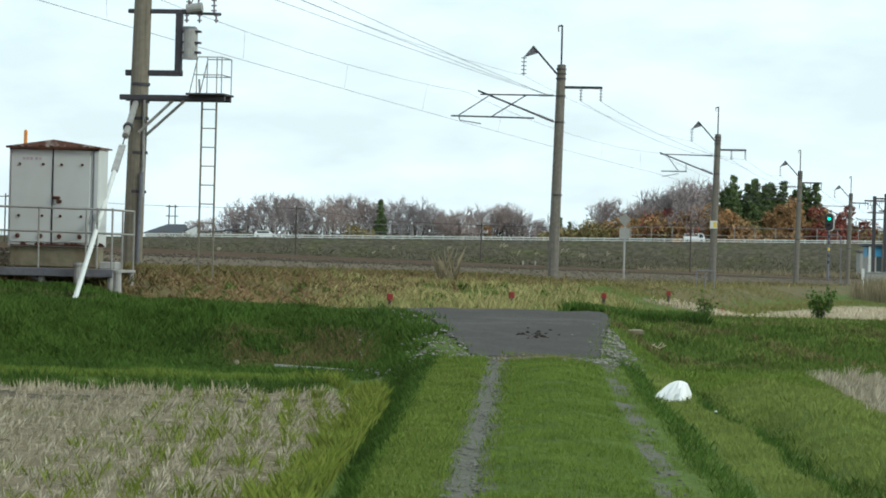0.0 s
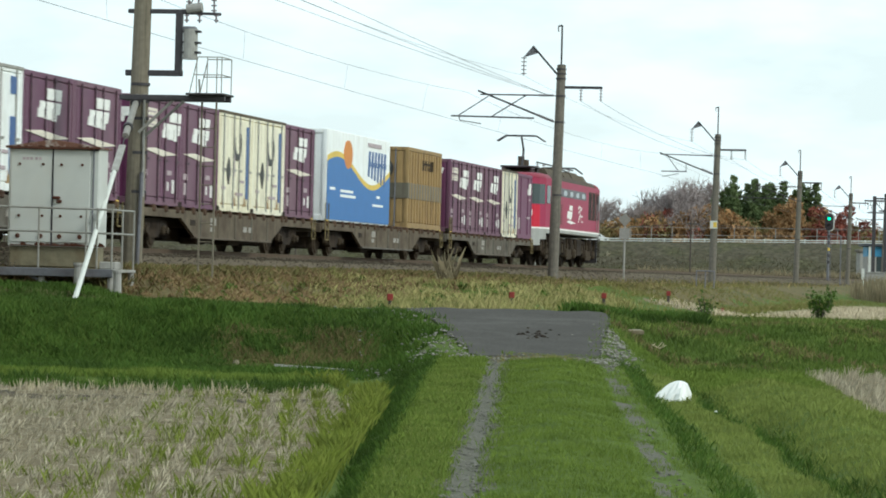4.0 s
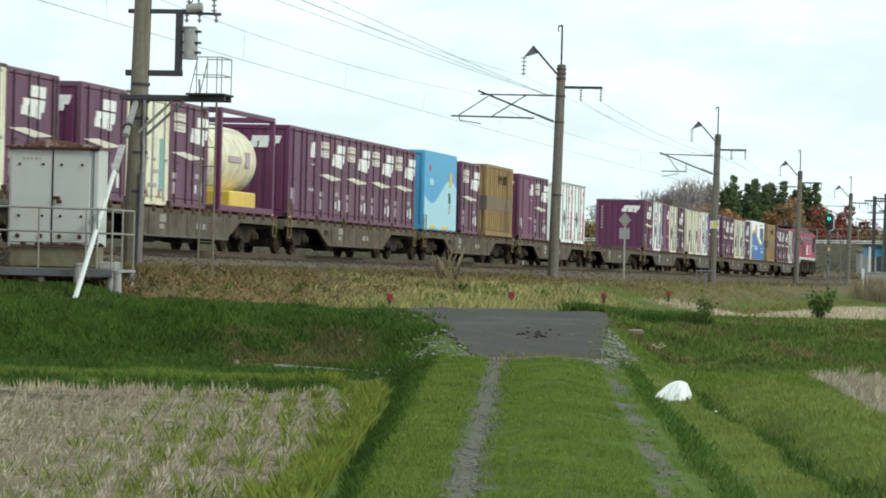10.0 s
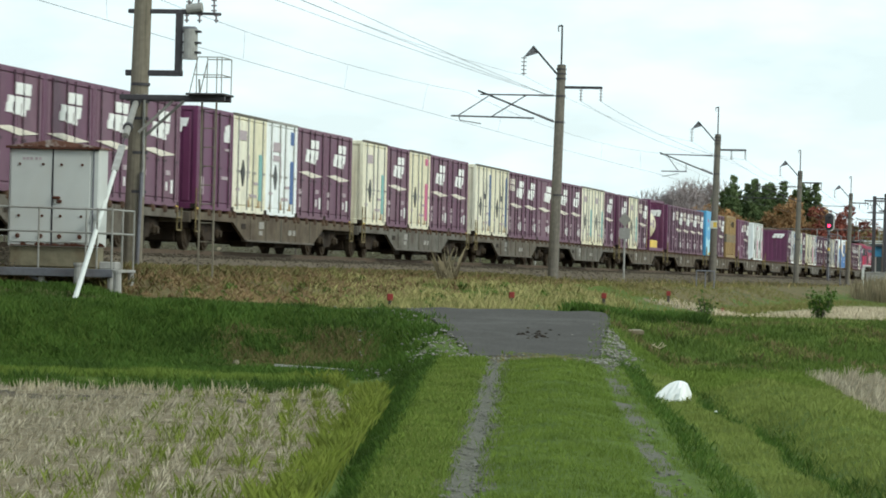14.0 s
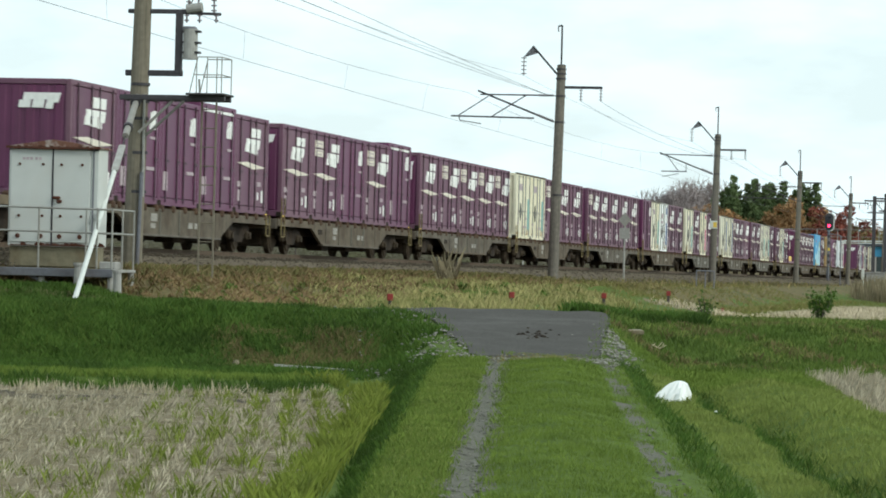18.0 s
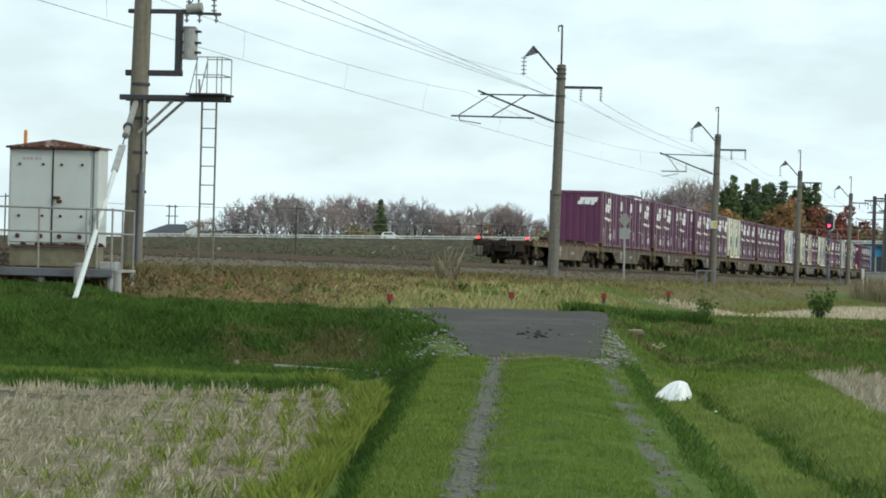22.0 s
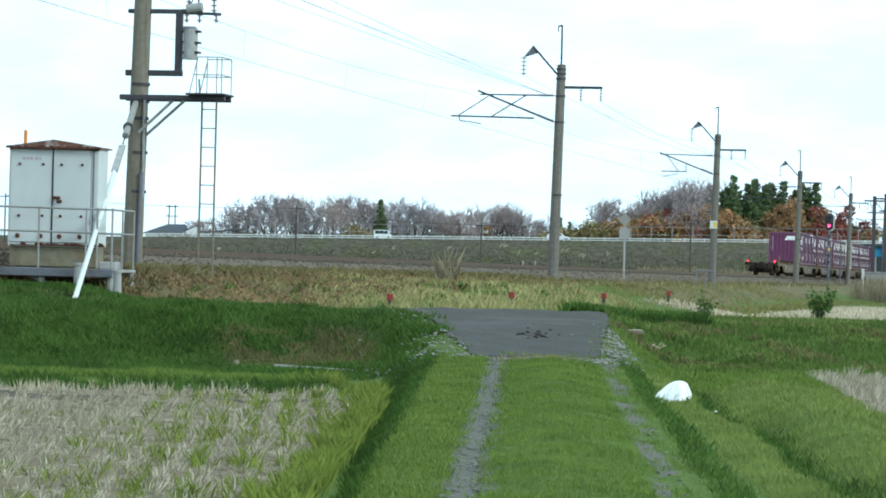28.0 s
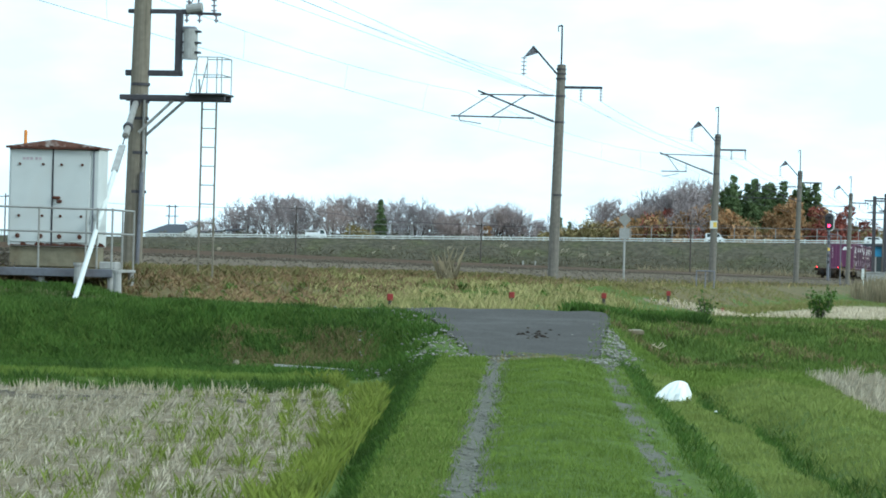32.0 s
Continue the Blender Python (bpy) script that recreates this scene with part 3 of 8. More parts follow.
def side_bars(root, items, y=-1.235, thick=0.008):
    """Painted marks on the near side: (name, x0, x1, z0, z1, slant, material)."""
    for name, x0, x1, z0, z1, slant, m in items:
        q = [(x0, z0), (x1, z0), (x1 + slant, z1), (x0 + slant, z1)]
        part(name, Shape().slab(q, 1, y - thick, y + 0.05), m, root)


def door_leaves(root, paint, L, H, y=-1.225, leaves=2, rods=2, steel_m=None):
    """Door leaves with locking bars on the near side."""
    w = (L - 0.34) / leaves
    for i in range(leaves):
        x0 = -L / 2 + 0.17 + i * w
        d = part("door", Shape().box((x0 + 0.02, y + 0.005, 0.19), (x0 + w - 0.02, y + 0.06, H - 0.15), 0.015), paint, root)
        for j in range(rods):
            xr = x0 + w * (j + 0.5) / rods + (0.18 if j else -0.18) * 0.6
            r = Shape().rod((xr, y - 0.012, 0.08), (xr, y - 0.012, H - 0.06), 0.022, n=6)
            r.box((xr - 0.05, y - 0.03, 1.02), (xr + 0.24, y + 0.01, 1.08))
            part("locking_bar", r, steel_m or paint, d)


PROTO = {}


EMBLEM_FOOT = ((0.0, 0.0), (0.27, 0.0), (0.27, 0.34), (0.32, 0.34), (0.32, -0.04), (0.61, -0.04), (0.61, 0.34), (0.66, 0.34), (0.66, -0.08), (0.84, -0.08), (0.84, 0.16), (0.97, 0.16), (1.0, 0.55), (0.06, 0.55), (0.06, 0.30), (0.0, 0.30))
EMBLEM_HEAD = ((0.36, 0.62), (0.66, 0.62), (0.66, 0.72), (0.69, 0.72), (0.69, 0.62), (1.0, 0.62), (1.0, 1.0), (0.36, 1.0))


def emblem(root, x, z, w=1.6, h=0.62, at=None):
    """A slanted white emblem in two rows, the upper row short."""
    for row in (EMBLEM_FOOT, EMBLEM_HEAD):
        q = [(x + w * a + 0.10 * b, z + h * b) for a, b in row]
        part("emblem", Shape().slab(q, 1, -1.243, -1.19), mark_white, root, "white block emblem", at=at)


def small_emblem(root, x, z):
    for row in (((0.0, 0.0), (0.22, 0.0), (0.22, 0.40), (0.08, 0.40), (0.08, 0.24), (0.0, 0.24)),
                ((0.28, 0.0), (0.40, 0.0), (0.40, 0.14), (0.47, 0.14), (0.47, 0.0), (0.60, 0.0), (0.60, 0.44), (0.28, 0.44))):
        part("emblem", Shape().slab([(x + a, z + b) for a, b in row], 1, -1.243, -1.19), mark_white, root, "small white emblem")


def make_purple(variant):
    """plain: plate and emblem; bare: emblem alone; smooth: no doors; end, fresh, tall: small emblem; plate: labels on the end."""
    paint = lilac if variant == "end" else magenta if variant in ("fresh", "tall") else purple
    L, H = 3.715, 2.6 if variant == "tall" else 2.5
    root = thing("freight_container", pose(0, 0, 0),
                 {"plain": "dusty purple steel container with white markings on a flat wagon",
                  "bare": "dusty purple steel container with large white emblem and stripe",
                  "smooth": "dusty purple container with smooth side, white emblem and stripe",
                  "end": "dusty purple freight container with small white lettering and smooth side",
                  "fresh": "bright purple steel freight container with clean white markings",
                  "plate": "purple freight container with white label plates on its end",
                  "tall": "taller bright purple freight container with grey roof marks"}[variant],
                 "container", "freight containers on the train")
    container_body(root, paint, L, 2.45, H, 7, magenta)
    for sx in (-1, 1):
        for sy in (-1, 1):
            part("corner_fitting", Shape().box((sx * (L / 2 + 0.004), sy * 1.229, 0.0), (sx * (L / 2 - 0.17), sy * 1.07, 0.13), 0.01), bogie_dark, root)
    if variant in ("end", "smooth"):
        for i in range(2):
            x = -0.9 + i * 1.8
            part("rib", Shape().box((x - 0.03, -1.232, 0.17), (x + 0.03, -1.16, H - 0.13), 0.012), paint, root)
    else:
        # bars in the darkened colour stand in for shaded door seams
        door_leaves(root, paint, L, H, leaves=2, rods=2, steel_m=bar_seam_shade)
    big = {"plain": 0.05, "bare": -0.85, "smooth": -0.1, "plate": -0.85}.get(variant)
    if big is not None:
        emblem(root, big, 1.58)
        part("stripe", Shape().slab([(-1.72, 1.27), (-0.6, 1.32), (1.5, 1.22), (0.1, 1.14)], 1, -1.244, -1.19), mark_cream, root, "cream lozenge stripe")
        side_bars(root, [("mark", -1.65, -1.25, 0.66, 0.80, 0, mark_grey), ("mark", 0.55, 0.95, 0.72, 0.83, 0, mark_grey), ("mark", -1.6, -1.35, 0.30, 0.58, 0, mark_grey)])
    else:
        small_emblem(root, 0.85, 1.72 + (0.1 if variant == "tall" else 0))
        side_bars(root, [("mark", 0.9, 1.35, 1.5, 1.56, 0, mark_grey), ("mark", 0.6, 1.3, 0.78, 0.86, 0, mark_grey), ("mark", -1.6, -1.2, 0.36, 0.8, 0, mark_grey)])
    if variant == "plain":
        q = Shape().box((-1.5, -1.245, 2.02), (-0.5, -1.19, 2.22)).box((-1.5, -1.245, 1.78), (-0.5, -1.19, 1.98))
        part("plate", q, mark_cream, root, "cream lettering plate")
        t = Shape()
        for k in range(4):
            z = 1.82 + 0.10 * k
            t.box((-1.4, -1.249, z), (-0.75 + 0.12 * (k % 2), -1.2, z + 0.035))
        part("plate_text", t, mark_grey, root)
    if big is not None:
        part("mark", Shape().box((1.05, -1.243, 0.30), (1.2, -1.19, 0.62)).box((0.6, -1.243, 0.36), (0.7, -1.19, 0.56)), mark_white, root)
    if variant == "tall":
        side_bars(root, [("mark", -1.5, -0.1, 2.40, 2.47, 0, mark_white), ("mark", 0.2, 1.5, 2.40, 2.47, 0, mark_white)])
    # marks on the end
    e = -L / 2 - 0.006
    row = ((0.0, 0.0), (0.29, 0.0), (0.29, 0.55), (0.34, 0.55), (0.34, 0.0), (0.63, 0.0), (0.63, 0.55), (0.68, 0.55), (0.68, -0.06), (0.86, -0.06), (0.86, 0.35), (0.97, 0.35), (1.0, 1.0), (0.08, 1.0), (0.08, 0.5), (0.0, 0.5))
    q = [(-0.06 - 0.88 * a - 0.06 * b, H - 0.62 + 0.32 * b) for a, b in row]
    part("emblem", Shape().slab(q, 0, e - 0.006, e + 0.03), mark_white, root, "white block emblem")
    col = Shape()
    for i in range(8):
        z = H - 0.35 - i * 0.145
        col.box((e - 0.004, 0.88, z), (e + 0.03, 0.96, z - 0.09))
    part("mark", col, mark_grey if big is not None else mark_white, root)
    if variant == "plate":
        part("label_plate", Shape().box((e - 0.008, -0.95, 1.62), (e + 0.03, 0.25, 2.0), 0.004), mark_white, root, "white label plate")
        part("label_plate", Shape().box((e - 0.008, -0.55, 0.95), (e + 0.03, 0.15, 1.45), 0.004), mark_teal, root, "green label plate")
    return root


def make_pale(variant):
    """White and cream insulated containers; the stripes differ."""
    paint = white if variant in ("rose", "blue") else cream
    L, H = 3.715, 2.5
    root = thing("freight_container", pose(0, 0, 0),
                 {"plain": "stained cream freight container with a dark diamond mark",
                  "teal": "cream freight container with teal stripe and door bars",
                  "blue": "white freight container with blue stripe and faded lettering",
                  "pink": "cream freight container with pink stripes",
                  "moon": "stained cream freight container with dark crescent mark",
                  "rose": "white freight container with pink stripes and dark diamond marks"}[variant],
                 "container", "freight containers on the train")
    container_body(root, paint, L, 2.45, H, 0)
    for sx in (-1, 1):
        for sy in (-1, 1):
            part("corner_fitting", Shape().box((sx * (L / 2 + 0.004), sy * 1.229, 0.0), (sx * (L / 2 - 0.17), sy * 1.07, 0.13), 0.01), bogie_dark, root)
    door_leaves(root, paint, L, H, leaves=2, rods=2, steel_m=concrete_light)
    part("roof_rail", Shape().box((-L / 2, -1.245, H - 0.05), (L / 2, -1.17, H + 0.02), 0.01), wagon_grey if paint is cream else concrete_light, root)
    part("hatch", Shape().slab([(-1.02, 1.02), (-0.80, 1.36), (-0.58, 1.02), (-0.80, 0.68)], 1, -1.246, -1.18), mark_dark, root, "dark diamond mark")
    side_bars(root, [("mark", -1.5, -1.15, 0.55, 0.62, 0, mark_grey), ("mark", 0.05, 0.75, 0.42, 0.5, 0, mark_grey),
                     ("mark", -0.3, -0.15, 0.9, 1.5, 0, mark_grey), ("mark", 0.5, 0.9, 0.75, 0.82, 0, mark_grey)])
    if variant == "teal":
        side_bars(root, [("stripe", 1.0, 1.32, 0.35, 1.55, 0, mark_teal), ("mark", -1.3, -0.5, 1.85, 2.1, 0, mark_grey)])
    if variant == "blue":
        side_bars(root, [("stripe", 1.02, 1.38, 0.35, 1.5, 0, mark_blue), ("stripe", 1.02, 1.38, 1.95, 2.3, 0, mark_blue),
                         ("mark", -1.1, -0.2, 1.7, 1.95, 0.05, mark_grey), ("mark", -1.1, -0.2, 1.45, 1.6, 0.05, mark_grey)])
    for x in (-1.45, -0.2, 0.9):
        part("rust_run", Shape().slab([(x, 0.16), (x + 0.3, 0.16), (x + 0.2, 0.5), (x + 0.12, 0.3), (x + 0.05, 0.42)], 1, -1.2235, -1.18), rust_run, root, "brown rust run")
    if variant == "rose":
        for x in (1.12,):
            side_bars(root, [("stripe", x, x + 0.22, 0.2, 1.35, 0, mark_pink), ("stripe", x, x + 0.22, 2.05, 2.26, 0, mark_pink), ("mark", x - 0.75, x - 0.35, 1.68, 1.95, 0.03, mark_rose)])
    if variant == "pink":
        side_bars(root, [("stripe", 0.95, 1.35, 0.3, 1.5, 0, mark_pink), ("stripe", 0.95, 1.35, 2.1, 2.32, 0, mark_pink)])
    if variant == "moon":
        out = [(0.1 + 0.42 * math.cos(a), 1.72 + 0.42 * math.sin(a)) for a in np.linspace(math.pi * 0.9, math.pi * 2.2, 14)]
        inn = [(0.16 + 0.33 * math.cos(a), 1.80 + 0.34 * math.sin(a)) for a in np.linspace(math.pi * 2.2, math.pi * 0.9, 14)]
        part("crescent", Shape().slab(out + inn, 1, -1.246, -1.18), mark_dark, root, "dark crescent mark")
        side_bars(root, [("stripe", 1.1, 1.3, 0.35, 2.2, 0, mark_blue)])
    return root


def make_ochre():
    L, H = 6.06, 2.6
    root = thing("freight_container", pose(0, 0, 0), "rusty ochre container with a grey band along the middle", "container", "freight containers on the train")
    container_body(root, ochre, L, 2.45, H, 6)
    part("band", Shape().box((-L / 2 - 0.012, -1.232, 0.95), (L / 2, 1.1, 1.45)), ochre_band, root, "grey-brown painted band")
    for i in range(12):
        x = -L / 2 + 0.35 + i * (L - 0.7) / 11
        part("rib", Shape().box((x - 0.07, -1.245, 0.17), (x + 0.07, -1.16, H - 0.13), 0.03), ochre, root)
    for y in (-0.8, -0.35, 0.35, 0.8):
        part("locking_bar", Shape().rod((-L / 2 - 0.04, y, 0.05), (-L / 2 - 0.04, y, H - 0.05), 0.025, n=6), steel, root)
    side_bars(root, [("mark", -0.6 + 0.42 * i, -0.46 + 0.42 * i, 1.92, 2.25, 0.05, bogie_brown) for i in range(5)] + [("mark", -0.6, 0.9, 2.1, 2.16, 0.0, bogie_brown)], y=-1.25)
    ring = [(-0.35 + 0.38 * math.cos(a), 1.9 + 0.38 * math.sin(a)) for a in np.linspace(0, 2 * math.pi, 16, endpoint=False)]
    part("emblem", Shape().slab(ring, 0, -L / 2 - 0.03, -L / 2 + 0.02), mark_dark, root, "dark round emblem")
    return root


def wave_panel(x0, x1, f, z_lo, n=24):
    """Outline between a bottom edge and a waving line."""
    top = [(x0 + (x1 - x0) * i / n, f(i / n)) for i in range(n + 1)]
    return [(x0, z_lo), (x1, z_lo)] + top[::-1]


def make_wave(kind):
    if kind == "long":
        L, H, base, low = 9.4, 2.62, white, deep_blue
        f = lambda t: 1.45 + 0.42 * math.sin(2 * math.pi * (0.10 + t * 0.93))
        label = "long white container with blue wave, yellow edge and lettering"
    else:
        L, H, base, low = 6.1, 2.62, sky_blue, pale_blue
        f = lambda t: 1.18 - 0.34 * math.sin(2 * math.pi * (0.02 + t * 0.95)) + 0.25 * t
        label = "sky blue container with a pale blue wave"
    root = thing("freight_container", pose(0, 0, 0), label, "container", "freight containers on the train")
    container_body(root, base, L, 2.45, H, 0)
    x0, x1 = -L / 2, L / 2
    part("side_panel", Shape().box((x0 + 0.01, -1.232, 0.02), (x1 - 0.01, -1.18, H - 0.01), 0.01), base, root)
    if kind == "long":
        part("wave", Shape().slab(wave_panel(x0 + 0.02, x1 - 0.02, lambda t: f(t) + 0.16, 0.05), 1, -1.240, -1.19), yellow, root, "yellow wave edge")
        part("wave", Shape().slab(wave_panel(x0 + 0.02, x1 - 0.02, f, 0.04), 1, -1.248, -1.19), low, root, "blue wave")
        ring = [(-1.75 + 0.62 * math.cos(a), 1.98 + 0.42 * math.sin(a)) for a in np.linspace(0, 2 * math.pi, 18, endpoint=False)]
        part("sun_emblem", Shape().slab(ring, 1, -1.25, -1.19), orange, root, "orange sun emblem")
        for k in range(6):
            x = 1.25 + 0.48 * k
            part("logo_bar", Shape().slab([(x, 1.45 - 0.05 * k), (x + 0.2, 1.43 - 0.05 * k), (x + 0.36, 2.2), (x + 0.12, 2.2)], 1, -1.250, -1.19), mark_blue, root, "dark blue logo bar")
            part("logo_bar", Shape().slab([(x + 0.1, 1.75), (x + 0.4, 1.73), (x + 0.43, 1.88), (x + 0.13, 1.9)], 1, -1.252, -1.19), mark_blue, root, "dark blue logo bar")
        side_bars(root, [("mark", 1.2, 3.2, 2.33, 2.45, 0, mark_grey),
                         ("mark", -2.8, -1.0, 0.86, 0.94, 0, white), ("mark", -2.8, -0.6, 0.72, 0.80, 0, white),
                         ("mark", 2.6, 3.1, 0.80, 0.88, 0, white), ("mark", 2.0, 3.6, 0.55, 0.62, 0, white),
                         ("mark", -4.3, -3.6, 0.9, 0.98, 0, white)], y=-1.25)
    else:
        part("wave", Shape().slab(wave_panel(x0 + 0.02, x1 - 0.02, f, 0.05), 1, -1.240, -1.19), low, root, "pale blue wave")
        side_bars(root, [("mark", 1.55, 1.95, 1.5, 2.0, 0.05, yellow), ("mark", 1.5, 1.85, 0.95, 1.3, -0.1, mark_dark),
                         ("mark", -2.2, -1.95, 1.95, 2.15, 0, mark_pink), ("mark", -2.2, -1.5, 1.5, 1.7, 0, pale_blue),
                         ("mark", 1.5, 1.7, 0.6, 0.9, 0.1, mark_grey)], y=-1.245)
        for x in (-1.4, 0.9):
            part("lift_pocket", Shape().box((x - 0.5, -1.25, 0.05), (x + 0.5, -1.19, 0.17), 0.01), yellow, root, "yellow fork pocket")
    for y in (-0.85, -0.3, 0.3, 0.85):
        part("locking_bar", Shape().rod((-L / 2 - 0.03, y, 0.05), (-L / 2 - 0.03, y, H - 0.05), 0.025, n=6), steel, root)
    return root


def make_tank():
    L, W, H = 6.06, 2.44, 2.59
    root = thing("tank_container", pose(0, 0, 0), "white tank in a purple frame with yellow ends below", "tank container")
    for sx in (-1, 1):
        for sy in (-1, 1):
            part("frame_post", Shape().box((sx * L / 2, sy * W / 2, 0), (sx * (L / 2 - 0.16), sy * (W / 2 - 0.14), H), 0.015), magenta, root)
        for z in (0.0, H - 0.14):
            part("frame_beam", Shape().box((sx * L / 2, -W / 2 + 0.14, z), (sx * (L / 2 - 0.14), W / 2 - 0.14, z + 0.14), 0.015), magenta, root)
    for sy in (-1, 1):
        part("frame_beam", Shape().box((-L / 2 + 0.16, sy * W / 2, H - 0.12), (L / 2 - 0.16, sy * (W / 2 - 0.1), H), 0.015), magenta, root)
        part("frame_beam", Shape().box((-L / 2 + 0.16, sy * W / 2, 0), (L / 2 - 0.16, sy * (W / 2 - 0.12), 0.16), 0.015), magenta, root)
    s = Shape()
    rings = [(-2.75, 0.2), (-2.68, 0.55), (-2.5, 0.80), (-2.25, 0.90), (2.25, 0.90), (2.5, 0.80), (2.68, 0.55), (2.75, 0.2)]
    n = 28
    vs = [(x, r * math.cos(2 * math.pi * i / n), 1.38 + r * math.sin(2 * math.pi * i / n)) for x, r in rings for i in range(n)]
    fs = [(k * n + i, k * n + (i + 1) % n, (k + 1) * n + (i + 1) % n, (k + 1) * n + i) for k in range(len(rings) - 1) for i in range(n)]
    fs += [tuple(range(n)), tuple(range((len(rings) - 1) * n, len(rings) * n))]
    part("tank", s.add(vs, fs), cream, root, "dirty white cylindrical tank", smooth=True)
    for x in (-1.9, -0.6, 0.6, 1.9):
        part("tank_band", Shape().rod((x - 0.04, 0, 1.38), (x + 0.04, 0, 1.38), 0.91, n=28), cream, root)
    part("mark", Shape().slab([(-0.9, 1.3), (0.5, 1.3), (0.5, 1.45), (-0.9, 1.45)], 1, -0.93, -0.85), mark_grey, root)
    part("mark", Shape().slab([(1.0, 1.2), (1.4, 1.2), (1.4, 1.6), (1.0, 1.6)], 1, -0.93, -0.8), mark_grey, root)
    part("saddle", Shape().box((-1.4, -1.1, 0.05), (1.4, 1.1, 0.55), 0.04), yellow, root, "yellow tank saddle")
    return root


# ------------------------------------------------------------ flat wagons
def make_wagon(tail=False):
    paint = wagon_tan if tail else wagon_grey
    root = thing("flat_wagon", pose(0, 0, 0),
                 "empty tan-brown container flat wagon with red tail lamps" if tail else "grey-brown container flat wagon with fish-belly side sills",
                 "railway wagon", "flat wagons of the train")
    Lh = 9.75
    part("deck", Shape().box((-Lh, -1.13, 0.82), (Lh, 1.13, 0.93), 0.015), bogie_dark, root)
    part("centre_sill", Shape().box((-Lh, -0.25, 0.55), (Lh, 0.25, 0.86), 0.02), bogie_dark, root)
    for sy in (-1, 1):
        out = [(-Lh, 0.93), (Lh, 0.93), (Lh, 0.74), (5.5, 0.74), (4.1, 0.30), (-4.1, 0.30), (-5.5, 0.74), (-Lh, 0.74)]
        sill = part("side_sill", Shape().slab(out[::-1], 1, sy * 1.16, sy * 1.24), paint, root)
        part("flange", Shape().box((-4.1, sy * 1.28, 0.27), (4.1, sy * 1.12, 0.32), 0.008), paint, sill)
        for x in (-3.6, -1.8, 0, 1.8, 3.6):
            part("stiffener", Shape().box((x - 0.03, sy * 1.265, 0.32), (x + 0.03, sy * 1.22, 0.92), 0.008), paint, sill)
        part("data_panel", Shape().box((-2.6, sy * 1.25, 0.62), (-2.05, sy * 1.2, 0.8)).box((-2.6, sy * 1.25, 0.46), (-2.2, sy * 1.2, 0.57)), wagon_mark, sill)
        part("data_panel", Shape().box((0.9, sy * 1.25, 0.5), (1.3, sy * 1.2, 0.64)).box((1.5, sy * 1.25, 0.5), (1.9, sy * 1.2, 0.64)), wagon_mark, sill)
        # no opening is cut: a dark patch paints the shade inside a lightening hole
        part("lightening_hole", Shape().box((-4.6, sy * 1.25, 0.58), (-4.1, sy * 1.2, 0.72)), bogie_dark, sill)
        for k in range(5):
            xc = -7.5 + 3.75 * k
            for dx in (-1.62, -0.55, 0.55, 1.62):
                part("container_lock", Shape().box((xc + dx - 0.14, sy * 1.275, 0.84), (xc + dx + 0.14, sy * 1.05, 1.02), 0.04), rust_dark, root)
        for x in (-9.15, 9.15):
            part("lock_pad", Shape().box((x - 0.09, sy * 1.262, 0.90), (x + 0.09, sy * 1.14, 1.03), 0.02), yellow, root, "dusty yellow corner pad")
        for x in (-9.3, 9.3):
            h = Shape().rod((x - 0.2, sy * 1.27, 0.45), (x - 0.2, sy * 1.27, 1.5 if sy < 0 and x < 0 else 1.0), 0.018, n=5)
            h.rod((x + 0.2, sy * 1.27, 0.45), (x + 0.2, sy * 1.27, 1.5 if sy < 0 and x < 0 else 1.0), 0.018, n=5)
            h.rod((x - 0.2, sy * 1.27, 0.45), (x + 0.2, sy * 1.27, 0.45), 0.018, n=5)
            h.rod((x - 0.2, sy * 1.27, 0.75), (x + 0.2, sy * 1.27, 0.75), 0.018, n=5)
            part("step_rail", h, rail_yellow, root, "worn yellow tubular step and handrail")
    # two added dark boxes block the view through, for the black shade under the wagon
    part("underframe", Shape().box((-9.4, -0.75, 0.52), (9.4, 0.75, 0.83), 0.03), bogie_dark, root)
    part("brake_rigging", Shape().box((-4.6, -0.6, 0.22), (4.6, 0.6, 0.54), 0.05), bogie_dark, root)
    part("brake_reservoir", Shape().rod((-2.2, -0.75, 0.42), (-0.6, -0.75, 0.42), 0.2, n=12), bogie_dark, root)
    part("brake_box", Shape().box((0.4, -1.0, 0.16), (1.6, -0.5, 0.5), 0.03), bogie_dark, root)
    part("equipment_box", Shape().box((-3.2, -1.05, 0.14), (-2.3, -0.6, 0.32), 0.03), bogie_dark, root)
    for sx in (-1, 1):
        c = Shape().box((sx * 9.7, -0.12, 0.70), (sx * 10.2, 0.12, 0.98), 0.03)
        c.box((sx * 9.95, -0.2, 0.68), (sx * 10.18, 0.05, 1.0), 0.04)
        part("coupler", c, bogie_dark, root)
        part("air_hose", Shape().rod((sx * 9.75, 0.4, 0.7), (sx * 10.05, 0.35, 0.35), 0.025, n=6), tyre, root)
        part("end_beam", Shape().box((sx * 9.68, -1.2, 0.76 if tail else 0.66), (sx * 9.78, 1.2, 0.93), 0.015), bogie_dark if tail else paint, root)
        # bolster, then an added dark block that fills the shade between the wheels
        b = part("bogie", Shape().box((sx * 7.1 - 0.35, -1.0, 0.40), (sx * 7.1 + 0.35, 1.0, 0.72), 0.04).box((sx * 7.1 - 1.4, -0.5, 0.2), (sx * 7.1 + 1.4, 0.5, 0.72), 0.04), bogie_dark, root)
